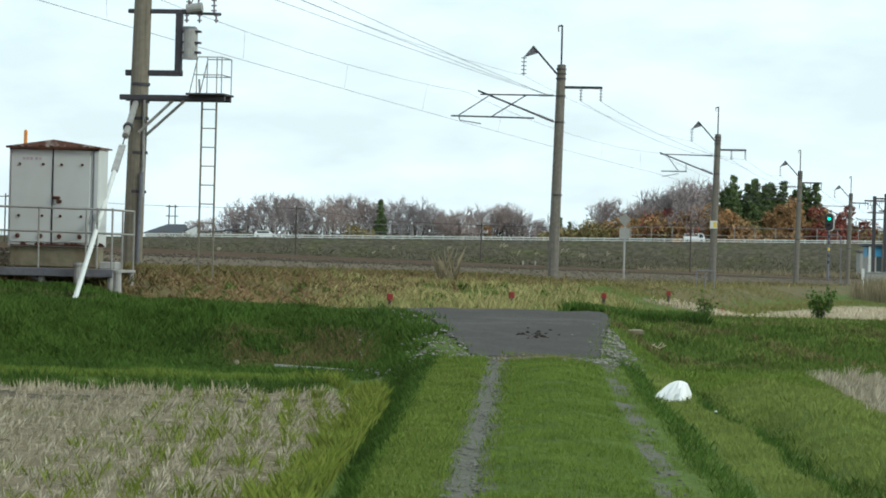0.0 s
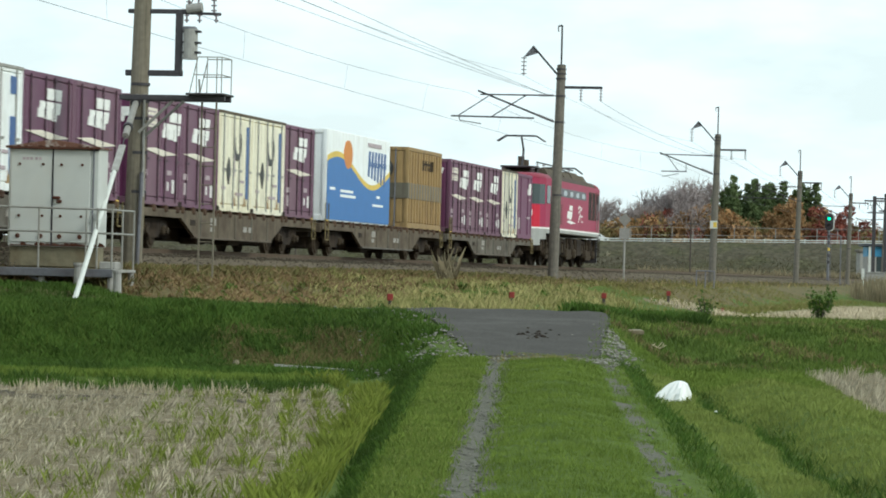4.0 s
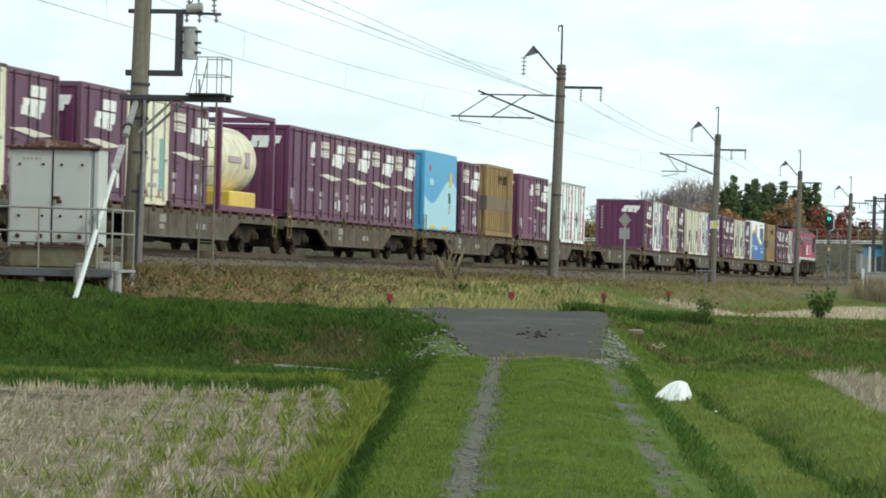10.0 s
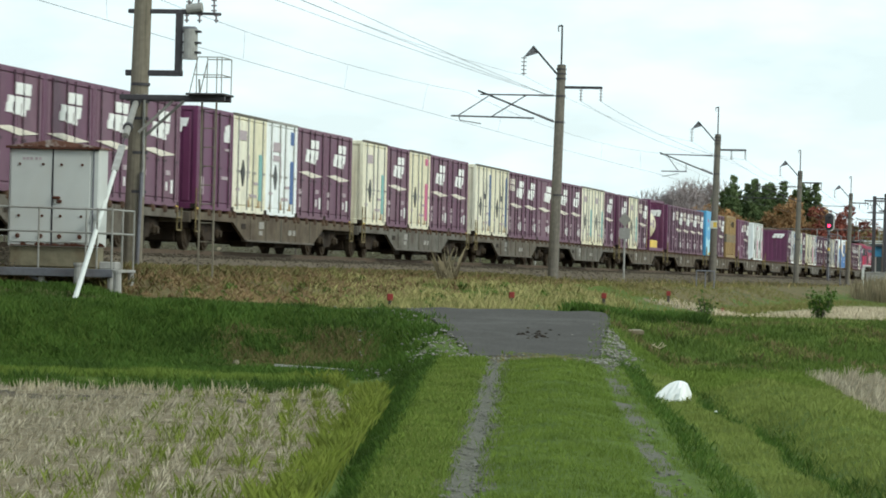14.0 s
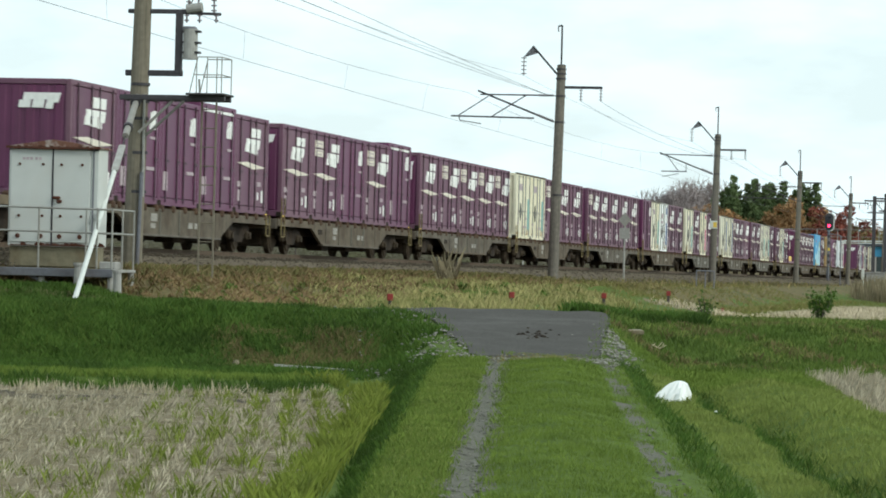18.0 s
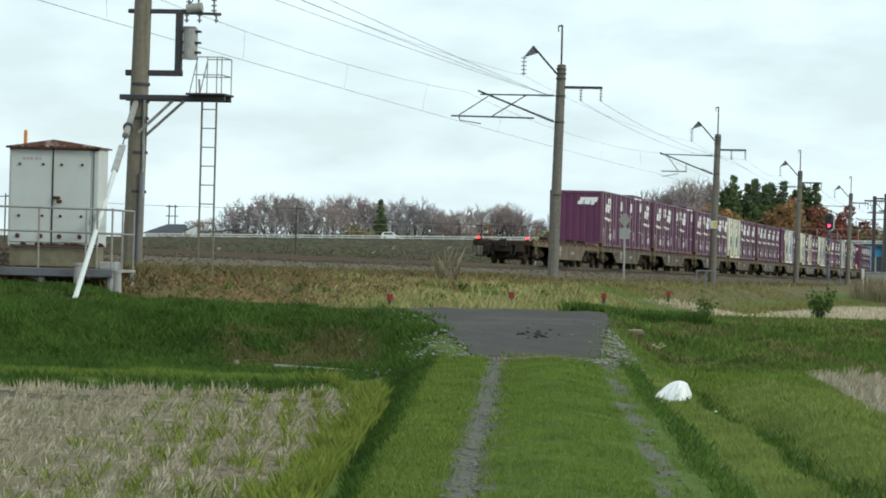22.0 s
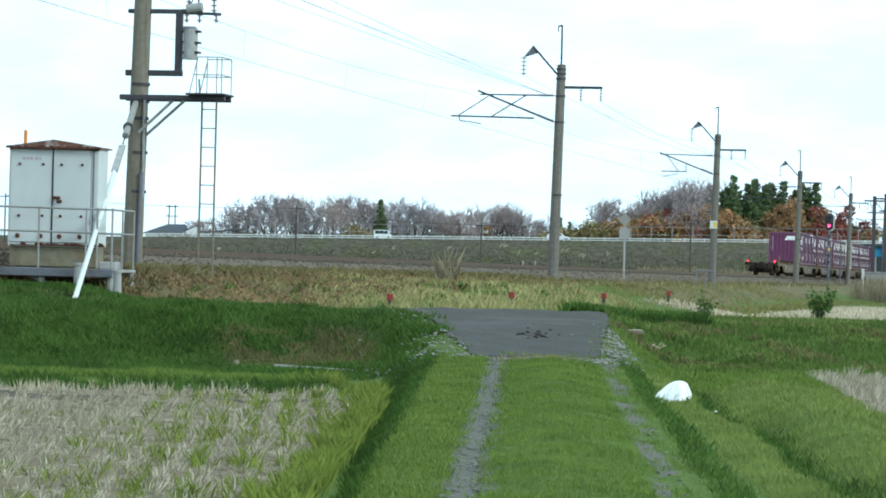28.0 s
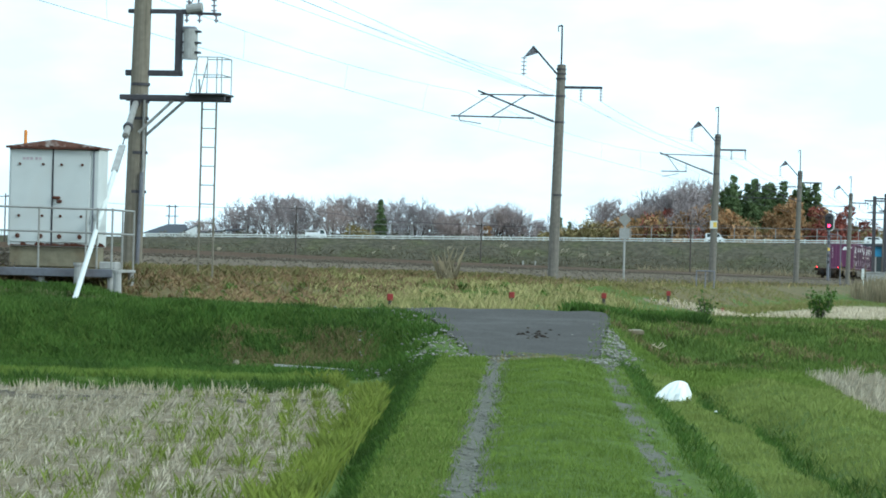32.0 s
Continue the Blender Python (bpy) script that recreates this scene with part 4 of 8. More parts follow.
        for sy in (-1, 1):
            q = [(-1.22, 0.52), (-0.75, 0.56), (-0.42, 0.26), (0.42, 0.26), (0.75, 0.56), (1.22, 0.52), (1.12, 0.66), (0.4, 0.70), (-0.4, 0.70), (-1.12, 0.66)]
            q = [(u + sx * 7.1, w) for u, w in q]
            part("side_frame", Shape().slab(q, 1, sy * 0.86, sy * 1.0), bogie_dark, b)
            for dx in (-0.95, 0.95):
                x = sx * 7.1 + dx
                w = Shape().rod((x, sy * 0.53, 0.43), (x, sy * 0.67, 0.43), 0.43, n=20)
                w.rod((x, sy * 0.67, 0.43), (x, sy * 0.71, 0.43), 0.36, 0.33, n=20)
                part("wheel", w, bogie_brown, b)
                part("axle_box", Shape().box((x - 0.13, sy * 0.88, 0.32), (x + 0.13, sy * 1.06, 0.55), 0.05).rod((x, sy * 1.06, 0.43), (x, sy * 1.10, 0.43), 0.09, n=10), bogie_brown, b)
                part("spring", Shape().rod((x * 0.55 + sx * 7.1 * 0.45, sy * 0.93, 0.4), (x * 0.55 + sx * 7.1 * 0.45, sy * 0.93, 0.66), 0.09, n=8), bogie_dark, b)
        for dx in (-0.95, 0.95):
            part("axle", Shape().rod((sx * 7.1 + dx, -0.6, 0.43), (sx * 7.1 + dx, 0.6, 0.43), 0.08, n=8), bogie_dark, b)
    if tail:
        for y in (-0.98, 0.98):
            part("tail_lamp", Shape().rod((-9.86, y, 1.04), (-9.74, y, 1.04), 0.05, n=14), tail_red, root, "glowing red tail lamp")
            part("lamp_bracket", Shape().box((-9.79, y - 0.06, 0.9), (-9.73, y + 0.06, 1.05)), bogie_dark, root)
        part("end_step", Shape().box((-9.95, -1.1, 0.30), (-9.75, -0.7, 0.34)).box((-9.95, 0.7, 0.30), (-9.75, 1.1, 0.34)).rod((-9.8, -1.05, 0.3), (-9.8, -1.05, 0.8), 0.02, n=5).rod((-9.8, 1.05, 0.3), (-9.8, 1.05, 0.8), 0.02, n=5), bogie_dark, root)
        part("buffer_gear", Shape().box((-9.9, -0.34, 0.5), (-9.4, 0.34, 0.92), 0.04).box((-9.85, 0.42, 0.42), (-9.5, 0.8, 0.8), 0.05).box((-9.8, -0.85, 0.46), (-9.55, -0.45, 0.78), 0.05), bogie_dark, root)
        for y in (-0.55, -0.4, 0.5):
            part("air_hose", Shape().rod((-9.85, y, 0.7), (-10.0, y + 0.05, 0.4), 0.025, n=6).rod((-10.0, y + 0.05, 0.4), (-9.95, y + 0.2, 0.3), 0.025, n=6), tyre, root)
        part("brake_handle", Shape().rod((-9.7, 0.9, 0.9), (-9.7, 0.9, 1.35), 0.02, n=6).rod((-9.7, 0.78, 1.3), (-9.7, 1.02, 1.3), 0.015, n=6), bogie_dark, root)
        for x in (-5.6, -1.9, 1.9, 5.6):
            part("load_stop", Shape().box((x - 0.25, -1.2, 0.95), (x + 0.25, -0.85, 1.16), 0.03), bogie_dark, root)
    return root


# ------------------------------------------------------------ electric locomotive
def dome(outline, hold, rings):
    """An outline drawn in ring by ring towards the line x = hold."""
    s, n, vs = Shape(), len(outline), []
    for z, k in rings:
        vs += [(hold + (u - hold) * k, w * (0.25 + 0.75 * k), z) for u, w in outline]
    fs = [(j * n + i, j * n + (i + 1) % n, (j + 1) * n + (i + 1) % n, (j + 1) * n + i) for j in range(len(rings) - 1) for i in range(n)]
    return s.add(vs, fs + [tuple(range((len(rings) - 1) * n, len(rings) * n))])


def make_loco():
    root = thing("electric_locomotive", pose(0, 0, 0), "crimson electric locomotive with grey skirt and raised pantograph", "locomotive")
    y = 1.42

    def cab(sx, grow, a=7.3, b=9.45):
        """Outline of a tapered cab seen from above."""
        side = [(7.3, 1.42), (8.2, 1.34), (8.8, 1.16), (9.2, 0.98), (b, 0.82)]
        wide = float(np.interp(a, [u for u, _ in side], [w for _, w in side]))
        half = [(a, wide + grow)] + [(u, w + grow) for u, w in side[1:-1] if u > a + 0.02] + [(b + grow, 0.82)]
        q = [(u, -w) for u, w in half] + [(b + 0.06 + grow, 0)] + half[::-1]
        return [(sx * u, w) for u, w in q]

    part("body", Shape().slab([(-7.3, -y), (7.3, -y), (7.3, y), (-7.3, y)], 2, 1.5, 3.5), loco_red, root)
    for sx in (-1, 1):
        c = part("cab", Shape().slab(cab(sx, 0.0), 2, 1.5, 3.5), loco_red, root, "tapered crimson cab")
        part("cab_front_panel", Shape().slab(cab(sx, 0.012, 8.75 if sx < 0 else 9.2), 2, 1.52, 2.42), loco_bright, c, "bright red cab front")
        part("cab_glass", Shape().slab(cab(sx, 0.012, 8.3), 2, 2.46, 3.26), glass, c, "dark wrap-round cab glass")
        part("side_window", Shape().slab([(sx * 7.45, -y - 0.0), (sx * 8.1, -1.37), (sx * 8.1, -1.2), (sx * 7.45, -1.2)], 2, 2.5, 3.22), glass, c)
        part("cab_roof", dome([(sx * u, w) for u, w in ((6.9, -1.36), (8.2, -1.3), (9.0, -1.12), (9.4, -0.8), (9.46, 0), (9.4, 0.8), (9.0, 1.12), (8.2, 1.3), (6.9, 1.36))], sx * 6.9, ((3.5, 1.0), (3.56, 0.98), (3.63, 0.92), (3.69, 0.82), (3.73, 0.65), (3.75, 0.4))), loco_deep, c, smooth=True)
        ap = Shape().slab(cab(sx, 0.02, 7.2, 9.4), 2, 1.30, 1.5)
        if sx < 0:
            ap.slab(cab(sx, 0.018, 8.15, 9.4), 2, 1.05, 1.298).slab(cab(sx, 0.016, 8.7, 9.4), 2, 0.80, 1.048)
        part("apron", ap, loco_grey, root, "light grey cab apron")
        if sx > 0:
            part("snow_plough", Shape().slab(cab(sx, -0.06, 7.9, 9.3), 2, 0.2, 1.24), steel_dark, root, "black front plough plate")
        part("apron_stripe", Shape().slab(cab(sx, 0.03), 2, 1.47, 1.53), mark_white, root)
        part("cab_door", Shape().box((sx * 6.55, -y - 0.012, 1.55), (sx * 7.2, -y + 0.05, 3.35), 0.015), loco_deep, root, "deep crimson cab door")
        for xr in (6.45, 7.28):
            part("handrail", Shape().rod((sx * xr, -y - 0.05, 1.55), (sx * xr, -y - 0.05, 2.8), 0.014, n=6), steel if sx < 0 else mark_grey, root)
        for yy in (-0.78, 0.78):
            part("headlight", Shape().box((sx * 9.35, yy - 0.2, 1.95), (sx * 9.56, yy + 0.2, 2.25), 0.05), mark_white, root, "square lamp housing")
            part("lamp_glass", Shape().rod((sx * 9.5, yy, 2.1), (sx * 9.58, yy, 2.1), 0.09, n=12), glass, root)
        st = Shape()
        for z in (0.45, 0.8, 1.15):
            st.box((sx * 7.2, -y - 0.06, z), (sx * 7.7, -y + 0.1, z + 0.04))
        st.box((sx * 7.18, -y - 0.04, 0.45), (sx * 7.22, -y, 1.3)).box((sx * 7.68, -y - 0.04, 0.45), (sx * 7.72, -y, 1.3))
        part("cab_step", st, bogie_dark, root)
        part("coupler", Shape().box((sx * 9.4, -0.15, 0.70), (sx * 9.9, 0.15, 1.0), 0.03), bogie_dark, root)
    part("skirt", Shape().box((-7.2, -y - 0.02, 1.34), (7.2, y + 0.02, 1.5), 0.02), loco_grey, root, "light grey skirt band")
    part("stripe", Shape().box((-7.3, -y - 0.03, 1.47), (7.3, y + 0.03, 1.54)), mark_white, root)
    part("roof", Shape().slab([(-1.36, 3.5), (1.36, 3.5), (1.15, 3.72), (-1.15, 3.72)], 0, -7.0, 7.0), roof_dark, root)
    for sy in (-1, 1):
        part("window_band", Shape().box((-5.9, sy * (y + 0.008), 2.86), (3.2, sy * (y - 0.05), 3.22), 0.01), steel, root, "grey window band")
        for i in range(5):
            x = -5.6 + i * 1.85
            part("side_window", Shape().box((x, sy * (y + 0.014), 2.90), (x + 0.95, sy * (y - 0.05), 3.16), 0.03), glass, root)
        for i in range(3):
            x = 4.0 + i * 1.18
            g = part("vent_grille", Shape().box((x, sy * (y + 0.012), 2.05), (x + 0.98, sy * (y - 0.05), 3.28), 0.01), roof_dark, root, "dark vent grille")
            for k in range(4):
                part("slat", Shape().box((x + 0.18 + k * 0.2, sy * (y + 0.025), 2.1), (x + 0.22 + k * 0.2, sy * y, 3.22)), steel_dark, g)
        for k in range(10):
            part("louvre", Shape().box((-5.9, sy * (y + 0.02), 1.72 + k * 0.085), (-4.2, sy * (y - 0.03), 1.76 + k * 0.085)), roof_dark, root)
    side = Matrix.Translation(Vector((0, -y + 1.235, 0)))
    emblem(root, -2.6, 2.0, 1.5, 0.56, side)
    part("stripe", Shape().slab([(-2.75, 1.86), (-1.9, 1.93), (0.0, 1.84), (-1.4, 1.77)], 1, -1.244, -1.19), mark_white, root, "white lozenge stripe", at=side)
    for a, b, w in (((0.7, 2.5), (1.2, 2.62), 0.07), ((1.2, 2.62), (1.75, 2.45), 0.06), ((0.8, 2.3), (1.3, 2.42), 0.05), ((1.3, 2.42), (1.9, 2.56), 0.05), ((0.95, 2.05), (1.5, 2.3), 0.06), ((1.5, 2.3), (1.7, 1.92), 0.05),
                    ((0.75, 1.9), (1.15, 2.1), 0.05), ((1.55, 2.16), (2.2, 2.2), 0.05), ((1.8, 1.96), (2.3, 1.94), 0.04)):
        part("emblem_stroke", Shape().slab([(a[0], a[1]), (b[0], b[1]), (b[0] + 0.05, b[1] - w), (a[0] + 0.05, a[1] - w)], 1, -1.244, -1.19), mark_white, root, at=side)
    # roof gear
    for i, x in enumerate((-4.6, -2.2, 0.4, 2.8, 5.0)):
        part("roof_hood", Shape().slab([(-1.05, 3.70), (1.05, 3.70), (0.85, 4.0 + 0.06 * (i % 2)), (-0.85, 4.0 + 0.06 * (i % 2))], 0, x - 1.12, x + 1.12), roof_brown, root, "dusty brown roof hood")
    for x in (-5.2, -3.4, -1.0, 1.6, 4.0):
        part("roof_insulator", insulator((x, -0.5, 3.85), (x, -0.5, 4.22), 4, 0.09), porcelain, root)
    part("roof_bus_bar", Shape().rod((-5.4, -0.5, 4.24), (5.4, -0.5, 4.24), 0.03, n=6), steel_dark, root)
    part("circuit_breaker", Shape().rod((-4.4, 0.3, 3.9), (-4.4, 0.3, 4.5), 0.14, n=12), roof_dark, root)
    part("circuit_breaker", Shape().rod((-3.2, 0.3, 3.9), (-3.2, 0.3, 4.4), 0.14, n=12), roof_dark, root)
    for x, raised in ((-6.5, True), (6.3, False)):
        p = part("pantograph", Shape().box((x - 0.8, -0.7, 3.95), (x + 0.8, 0.7, 4.03), 0.02), steel_dark, root, "raised single-arm pantograph" if raised else "folded pantograph")
        for dx in (-0.7, 0.7):
            for yy in (-0.6, 0.6):
                part("base_insulator", insulator((x + dx, yy, 3.68), (x + dx, yy, 3.96), 3, 0.1), porcelain, p)
        if raised:
            part("lower_arm", Shape().rod((x + 0.4, 0, 4.03), (x + 0.75, 0, 4.72), 0.05, 0.045, n=6), steel_dark, p)
            part("upper_arm", Shape().rod((x + 0.75, 0, 4.72), (x + 0.1, 0, 5.25), 0.04, n=6), steel_dark, p)
            hd = Shape()
            for dx in (-0.2, 0.2):
                hd.rod((x + 0.1 + dx, -0.62, 5.27), (x + 0.1 + dx, 0.62, 5.27), 0.03, n=6)
                for sy in (-1, 1):
                    hd.rod((x + 0.1 + dx, sy * 0.62, 5.27), (x + 0.1 + dx, sy * 0.98, 5.04), 0.025, n=6)
            part("collector_head", hd, steel_dark, p)
        else:
            part("lower_arm", Shape().rod((x - 0.6, 0, 4.05), (x + 0.9, 0, 4.2), 0.05, 0.045, n=6), steel_dark, p)
            part("upper_arm", Shape().rod((x + 0.9, 0, 4.2), (x - 1.3, 0, 4.3), 0.04, n=6), steel_dark, p)
            hd = Shape()
            for dx in (-0.2, 0.2):
                hd.rod((x - 1.3 + dx, -0.65, 4.33), (x - 1.3 + dx, 0.65, 4.33), 0.03, n=6)
                for sy in (-1, 1):
                    hd.rod((x - 1.3 + dx, sy * 0.65, 4.33), (x - 1.3 + dx, sy * 0.98, 4.08), 0.025, n=6)
            part("collector_head", hd, steel_dark, p)
    for bx in (-6.1, 0, 6.1):
        b = part("bogie", Shape().box((bx - 2.1, -1.05, 0.55), (bx + 2.1, 1.05, 1.15), 0.05), bogie_dark, root)
        for sy in (-1, 1):
            part("side_frame", Shape().slab([(bx - 2.1, 0.6), (bx - 1.3, 0.5), (bx - 0.6, 0.3), (bx + 0.6, 0.3), (bx + 1.3, 0.5), (bx + 2.1, 0.6), (bx + 2.0, 0.95), (bx - 2.0, 0.95)], 1, sy * 1.02, sy * 1.16), bogie_brown, b)
            for dx in (-1.25, 1.25):
                x = bx + dx
                part("wheel", Shape().rod((x, sy * 0.53, 0.56), (x, sy * 0.67, 0.56), 0.56, n=22), bogie_dark, b)
                part("axle_box", Shape().box((x - 0.22, sy * 1.02, 0.36), (x + 0.22, sy * 1.28, 0.74), 0.05), bogie_brown, b)
                part("sand_pipe", Shape().rod((x + 0.65, sy * 1.1, 0.95), (x + 0.5, sy * 0.65, 0.08), 0.035, n=6), bogie_brown, b)
                part("damper", Shape().rod((x + 0.3, sy * 1.2, 0.5), (x + 0.3, sy * 1.2, 1.2), 0.045, n=8), bogie_brown, b)
                part("coil_spring", Shape().rod((x - 0.42, sy * 1.14, 0.5), (x - 0.42, sy * 1.14, 1.0), 0.085, n=10), bogie_dark, b)
            part("bolster_spring", Shape().rod((bx, sy * 1.15, 0.72), (bx, sy * 1.15, 1.2), 0.15, n=12), bogie_dark, b)
    for x in (-3.1, 3.1):
        part("underfloor_box", Shape().box((x - 0.7, -1.18, 0.46), (x + 0.7, 1.18, 1.2), 0.04), bogie_dark, root)
    return root


# ------------------------------------------------------------ the train
# slots from the front of each wagon: p purple with plate, q purple, s smooth, e smooth with small emblem, f fresh, t tall, l label plates,
# c cream, g teal, b blue, k pink, m moon, w white, - empty
LOADS = {18: "emqqp", 16: "qmmqp", 15: "qqbkc", 14: "qgebq", 13: "-----", 12: "ww-pe", 10: "ppppf", 8: "qggqq", 7: "sqpmm",
         6: "qqkqg", 5: "qqbgf", 4: "qqqqp", 3: "qqpgg", 2: "ppppl", 1: "tpfpq", 0: "qtffq"}
KINDS = {"p": lambda: make_purple("plain"), "q": lambda: make_purple("bare"), "s": lambda: make_purple("smooth"), "e": lambda: make_purple("end"), "f": lambda: make_purple("fresh"), "t": lambda: make_purple("tall"), "l": lambda: make_purple("plate"),
         "c": lambda: make_pale("plain"), "g": lambda: make_pale("teal"), "b": lambda: make_pale("blue"), "k": lambda: make_pale("pink"), "m": lambda: make_pale("moon"), "w": lambda: make_pale("rose"),
         "ochre": make_ochre, "long": lambda: make_wave("long"), "short": lambda: make_wave("short"), "tank": make_tank,
         "wagon": make_wagon, "tail": lambda: make_wagon(True), "loco": make_loco}
TRAIN = []   # (thing, metres ahead of the last loaded wagon's rear end, height above rail)


def put(kind, q, z=0.0):
    if kind in PROTO:
        ob = copy_thing(PROTO[kind], pose(0, 0, 0))
    else:
        ob = PROTO[kind] = KINDS[kind]()
    TRAIN.append((ob, q, z))


DECK = 1.0
put("loco", 397.1)
for j in range(-1, 19):
    put("tail" if j < 0 else "wagon", 20.4 * j + 9.35)
    for i, k in enumerate(LOADS.get(j, "")):
        if k != "-":
            put(k, 20.4 * j + 18.72 - 3.745 * i - 1.86, DECK)
for kind, q in (("ochre", 20.4 * 17 + 18.72 - 3.05), ("long", 20.4 * 17 + 4.72), ("ochre", 20.4 * 11 + 18.72 - 3.05), ("p", 20.4 * 11 + 9.1), ("short", 20.4 * 11 + 3.07),
                ("tank", 20.4 * 9 + 18.72 - 3.05), ("p", 20.4 * 9 + 9.45), ("g", 20.4 * 9 + 5.65), ("q", 20.4 * 9 + 1.88)):
    put(kind, q, DECK)

# seconds and the place along the line of the last loaded wagon's rear end
RUN = [(0.0, -341.2), (2.0, -295.1), (4.0, -249.1), (6.0, -203.0), (8.0, -157.0), (10.0, -111.2), (12.0, -65.2), (14.0, -19.4), (16.0, 26.2),
       (18.0, 71.6), (19.0, 94.0), (20.0, 115.8), (21.0, 137.2), (22.5, 168.8), (24.0, 200.2), (25.0, 220.8), (26.5, 250.2), (28.0, 278.6), (30.0, 315.4), (32.0, 351.4)]


# ------------------------------------------------------------ poles of the overhead line
POLES = [69.7 + 60.0 * i for i in range(9)]
POLE_L = 3.2


def make_pole(i, s):
    """Local axes: +x along the line, +y towards the track, z above rail head."""
    foot = RAIL - (1.36, 1.44, 1.55, 1.5, 1.5, 1.5, 1.5, 1.5, 1.5)[i]
    m = on_line(s, POLE_L)
    root = thing("overhead_line_pole", m, "weathered concrete pole of the overhead line with steel brackets" if i else "thick concrete pole with platform, switch gear and brackets",
                 "pole", "overhead line poles")
    lean = 0.012
    top = 7.45
    part("pole", Shape().rod((0, 0.05, -foot - 0.4), (0, -lean * 8, top), 0.205, 0.165, n=18), concrete_grey if i else concrete, root)
    part("pole_cap", Shape().rod((0, -lean * 8, top), (0, -lean * 8, top + 0.03), 0.17, 0.12, n=18), steel_dark, root)
    for z in (top - 0.15, top - 0.32, top - 0.5, 6.3, 5.32, 2.6) if i else (top - 0.25, 6.3, 5.32, 3.3, 2.95, 2.6, 1.9, 1.1):
        part("clamp_band", Shape().rod((0, -lean * z, z - 0.03), (0, -lean * z, z + 0.03), 0.195 + 0.005 * (z < 4), n=18), steel_dark, root)
    yb = -lean * 7
    part("top_rod", Shape().rod((0, yb, top), (0, yb, top + 1.5), 0.035, n=8), steel_dark, root)
    part("top_hook", Shape().rod((0, yb, top + 1.5), (0, yb + 0.15, top + 1.45), 0.03, n=6).rod((0, yb + 0.15, top + 1.45), (0, yb + 0.13, top + 1.25), 0.02, n=6), steel_dark, root)
    # bracket with a plate, and the hanging insulator
    part("top_bracket", Shape().bar((0, 0.1, 7.15), (0, 1.0, 8.15), 0.07, 0.07), steel_dark, root)
    part("bracket_plate", Shape().slab([(1.0, 8.17), (0.78, 7.9), (1.36, 7.72)], 0, -0.02, 0.02), steel, root)
    part("insulator", insulator((0, 1.33, 7.78), (0, 1.33, 7.05), 5, 0.11), porcelain, root)
    # arm on the field side
    part("feeder_arm", Shape().box((-0.05, -0.15, 6.58), (0.05, -1.65, 6.68), 0.01), steel_dark, root)
    for y in (-0.85, -1.6):
        part("insulator", insulator((0, y, 6.58), (0, y, 6.12), 4, 0.07), porcelain, root)
    # cantilever over the track
    if i % 2 == 1:
        rods = [((0, 0.15, 5.34), (0, 3.05, 6.46), 0.035), ((0, 0.15, 6.32), (0, 2.95, 6.32), 0.028), ((0, 4.05, 5.5), (0, 0.9, 5.46), 0.03),
                ((0, 2.5, 5.5), (0, 1.2, 6.32), 0.022), ((0, 3.75, 5.53), (0, 2.65, 6.25), 0.02)]
        reg = [((0, 3.75, 5.5), (0, 3.72, 5.34), 0.02), ((0, 3.72, 5.34), (0, 2.9, 5.22), 0.018)]
    else:
        rods = [((0, 0.15, 5.30), (0, 3.05, 6.42), 0.035), ((0, 0.15, 6.30), (0, 3.0, 6.34), 0.028), ((0, 2.95, 5.42), (0, 1.55, 5.42), 0.028),
                ((0, 2.6, 6.2), (0, 2.0, 5.42), 0.018), ((0, 1.6, 5.42), (0, 1.6, 5.85), 0.018)]
        reg = [((0, 2.9, 5.12), (0, 2.0, 5.3), 0.018)]
    for p, q, r in rods:
        part("cantilever_tube", Shape().rod(p, q, r, n=8), steel_dark, root)
    for p, q, r in reg:
        part("registration_arm", Shape().rod(p, q, r, n=6), steel_dark, root)
    part("insulator", insulator((0, 0.18, 5.36), (0, 0.75, 5.58), 7, 0.06), porcelain, root)
    part("insulator", insulator((0, 0.18, 6.32), (0, 0.75, 6.32), 7, 0.06), porcelain, root)
    return root


for i, s in enumerate(POLES):
    make_pole(i, s)


def span(wires, l0, z0, l1, z1, s0, s1, sag, r=0.012, n=10):
    """One wire between two supports, with its sag."""
    pts = []
    for i in range(n + 1):
        t = i / n
        pts.append(on_line(s0 + (s1 - s0) * t, l0 + (l1 - l0) * t, z0 + (z1 - z0) * t - 4 * sag * t * (1 - t)).translation)
    for p, q in zip(pts, pts[1:]):
        wires.rod(p, q, r, n=4, caps=False)


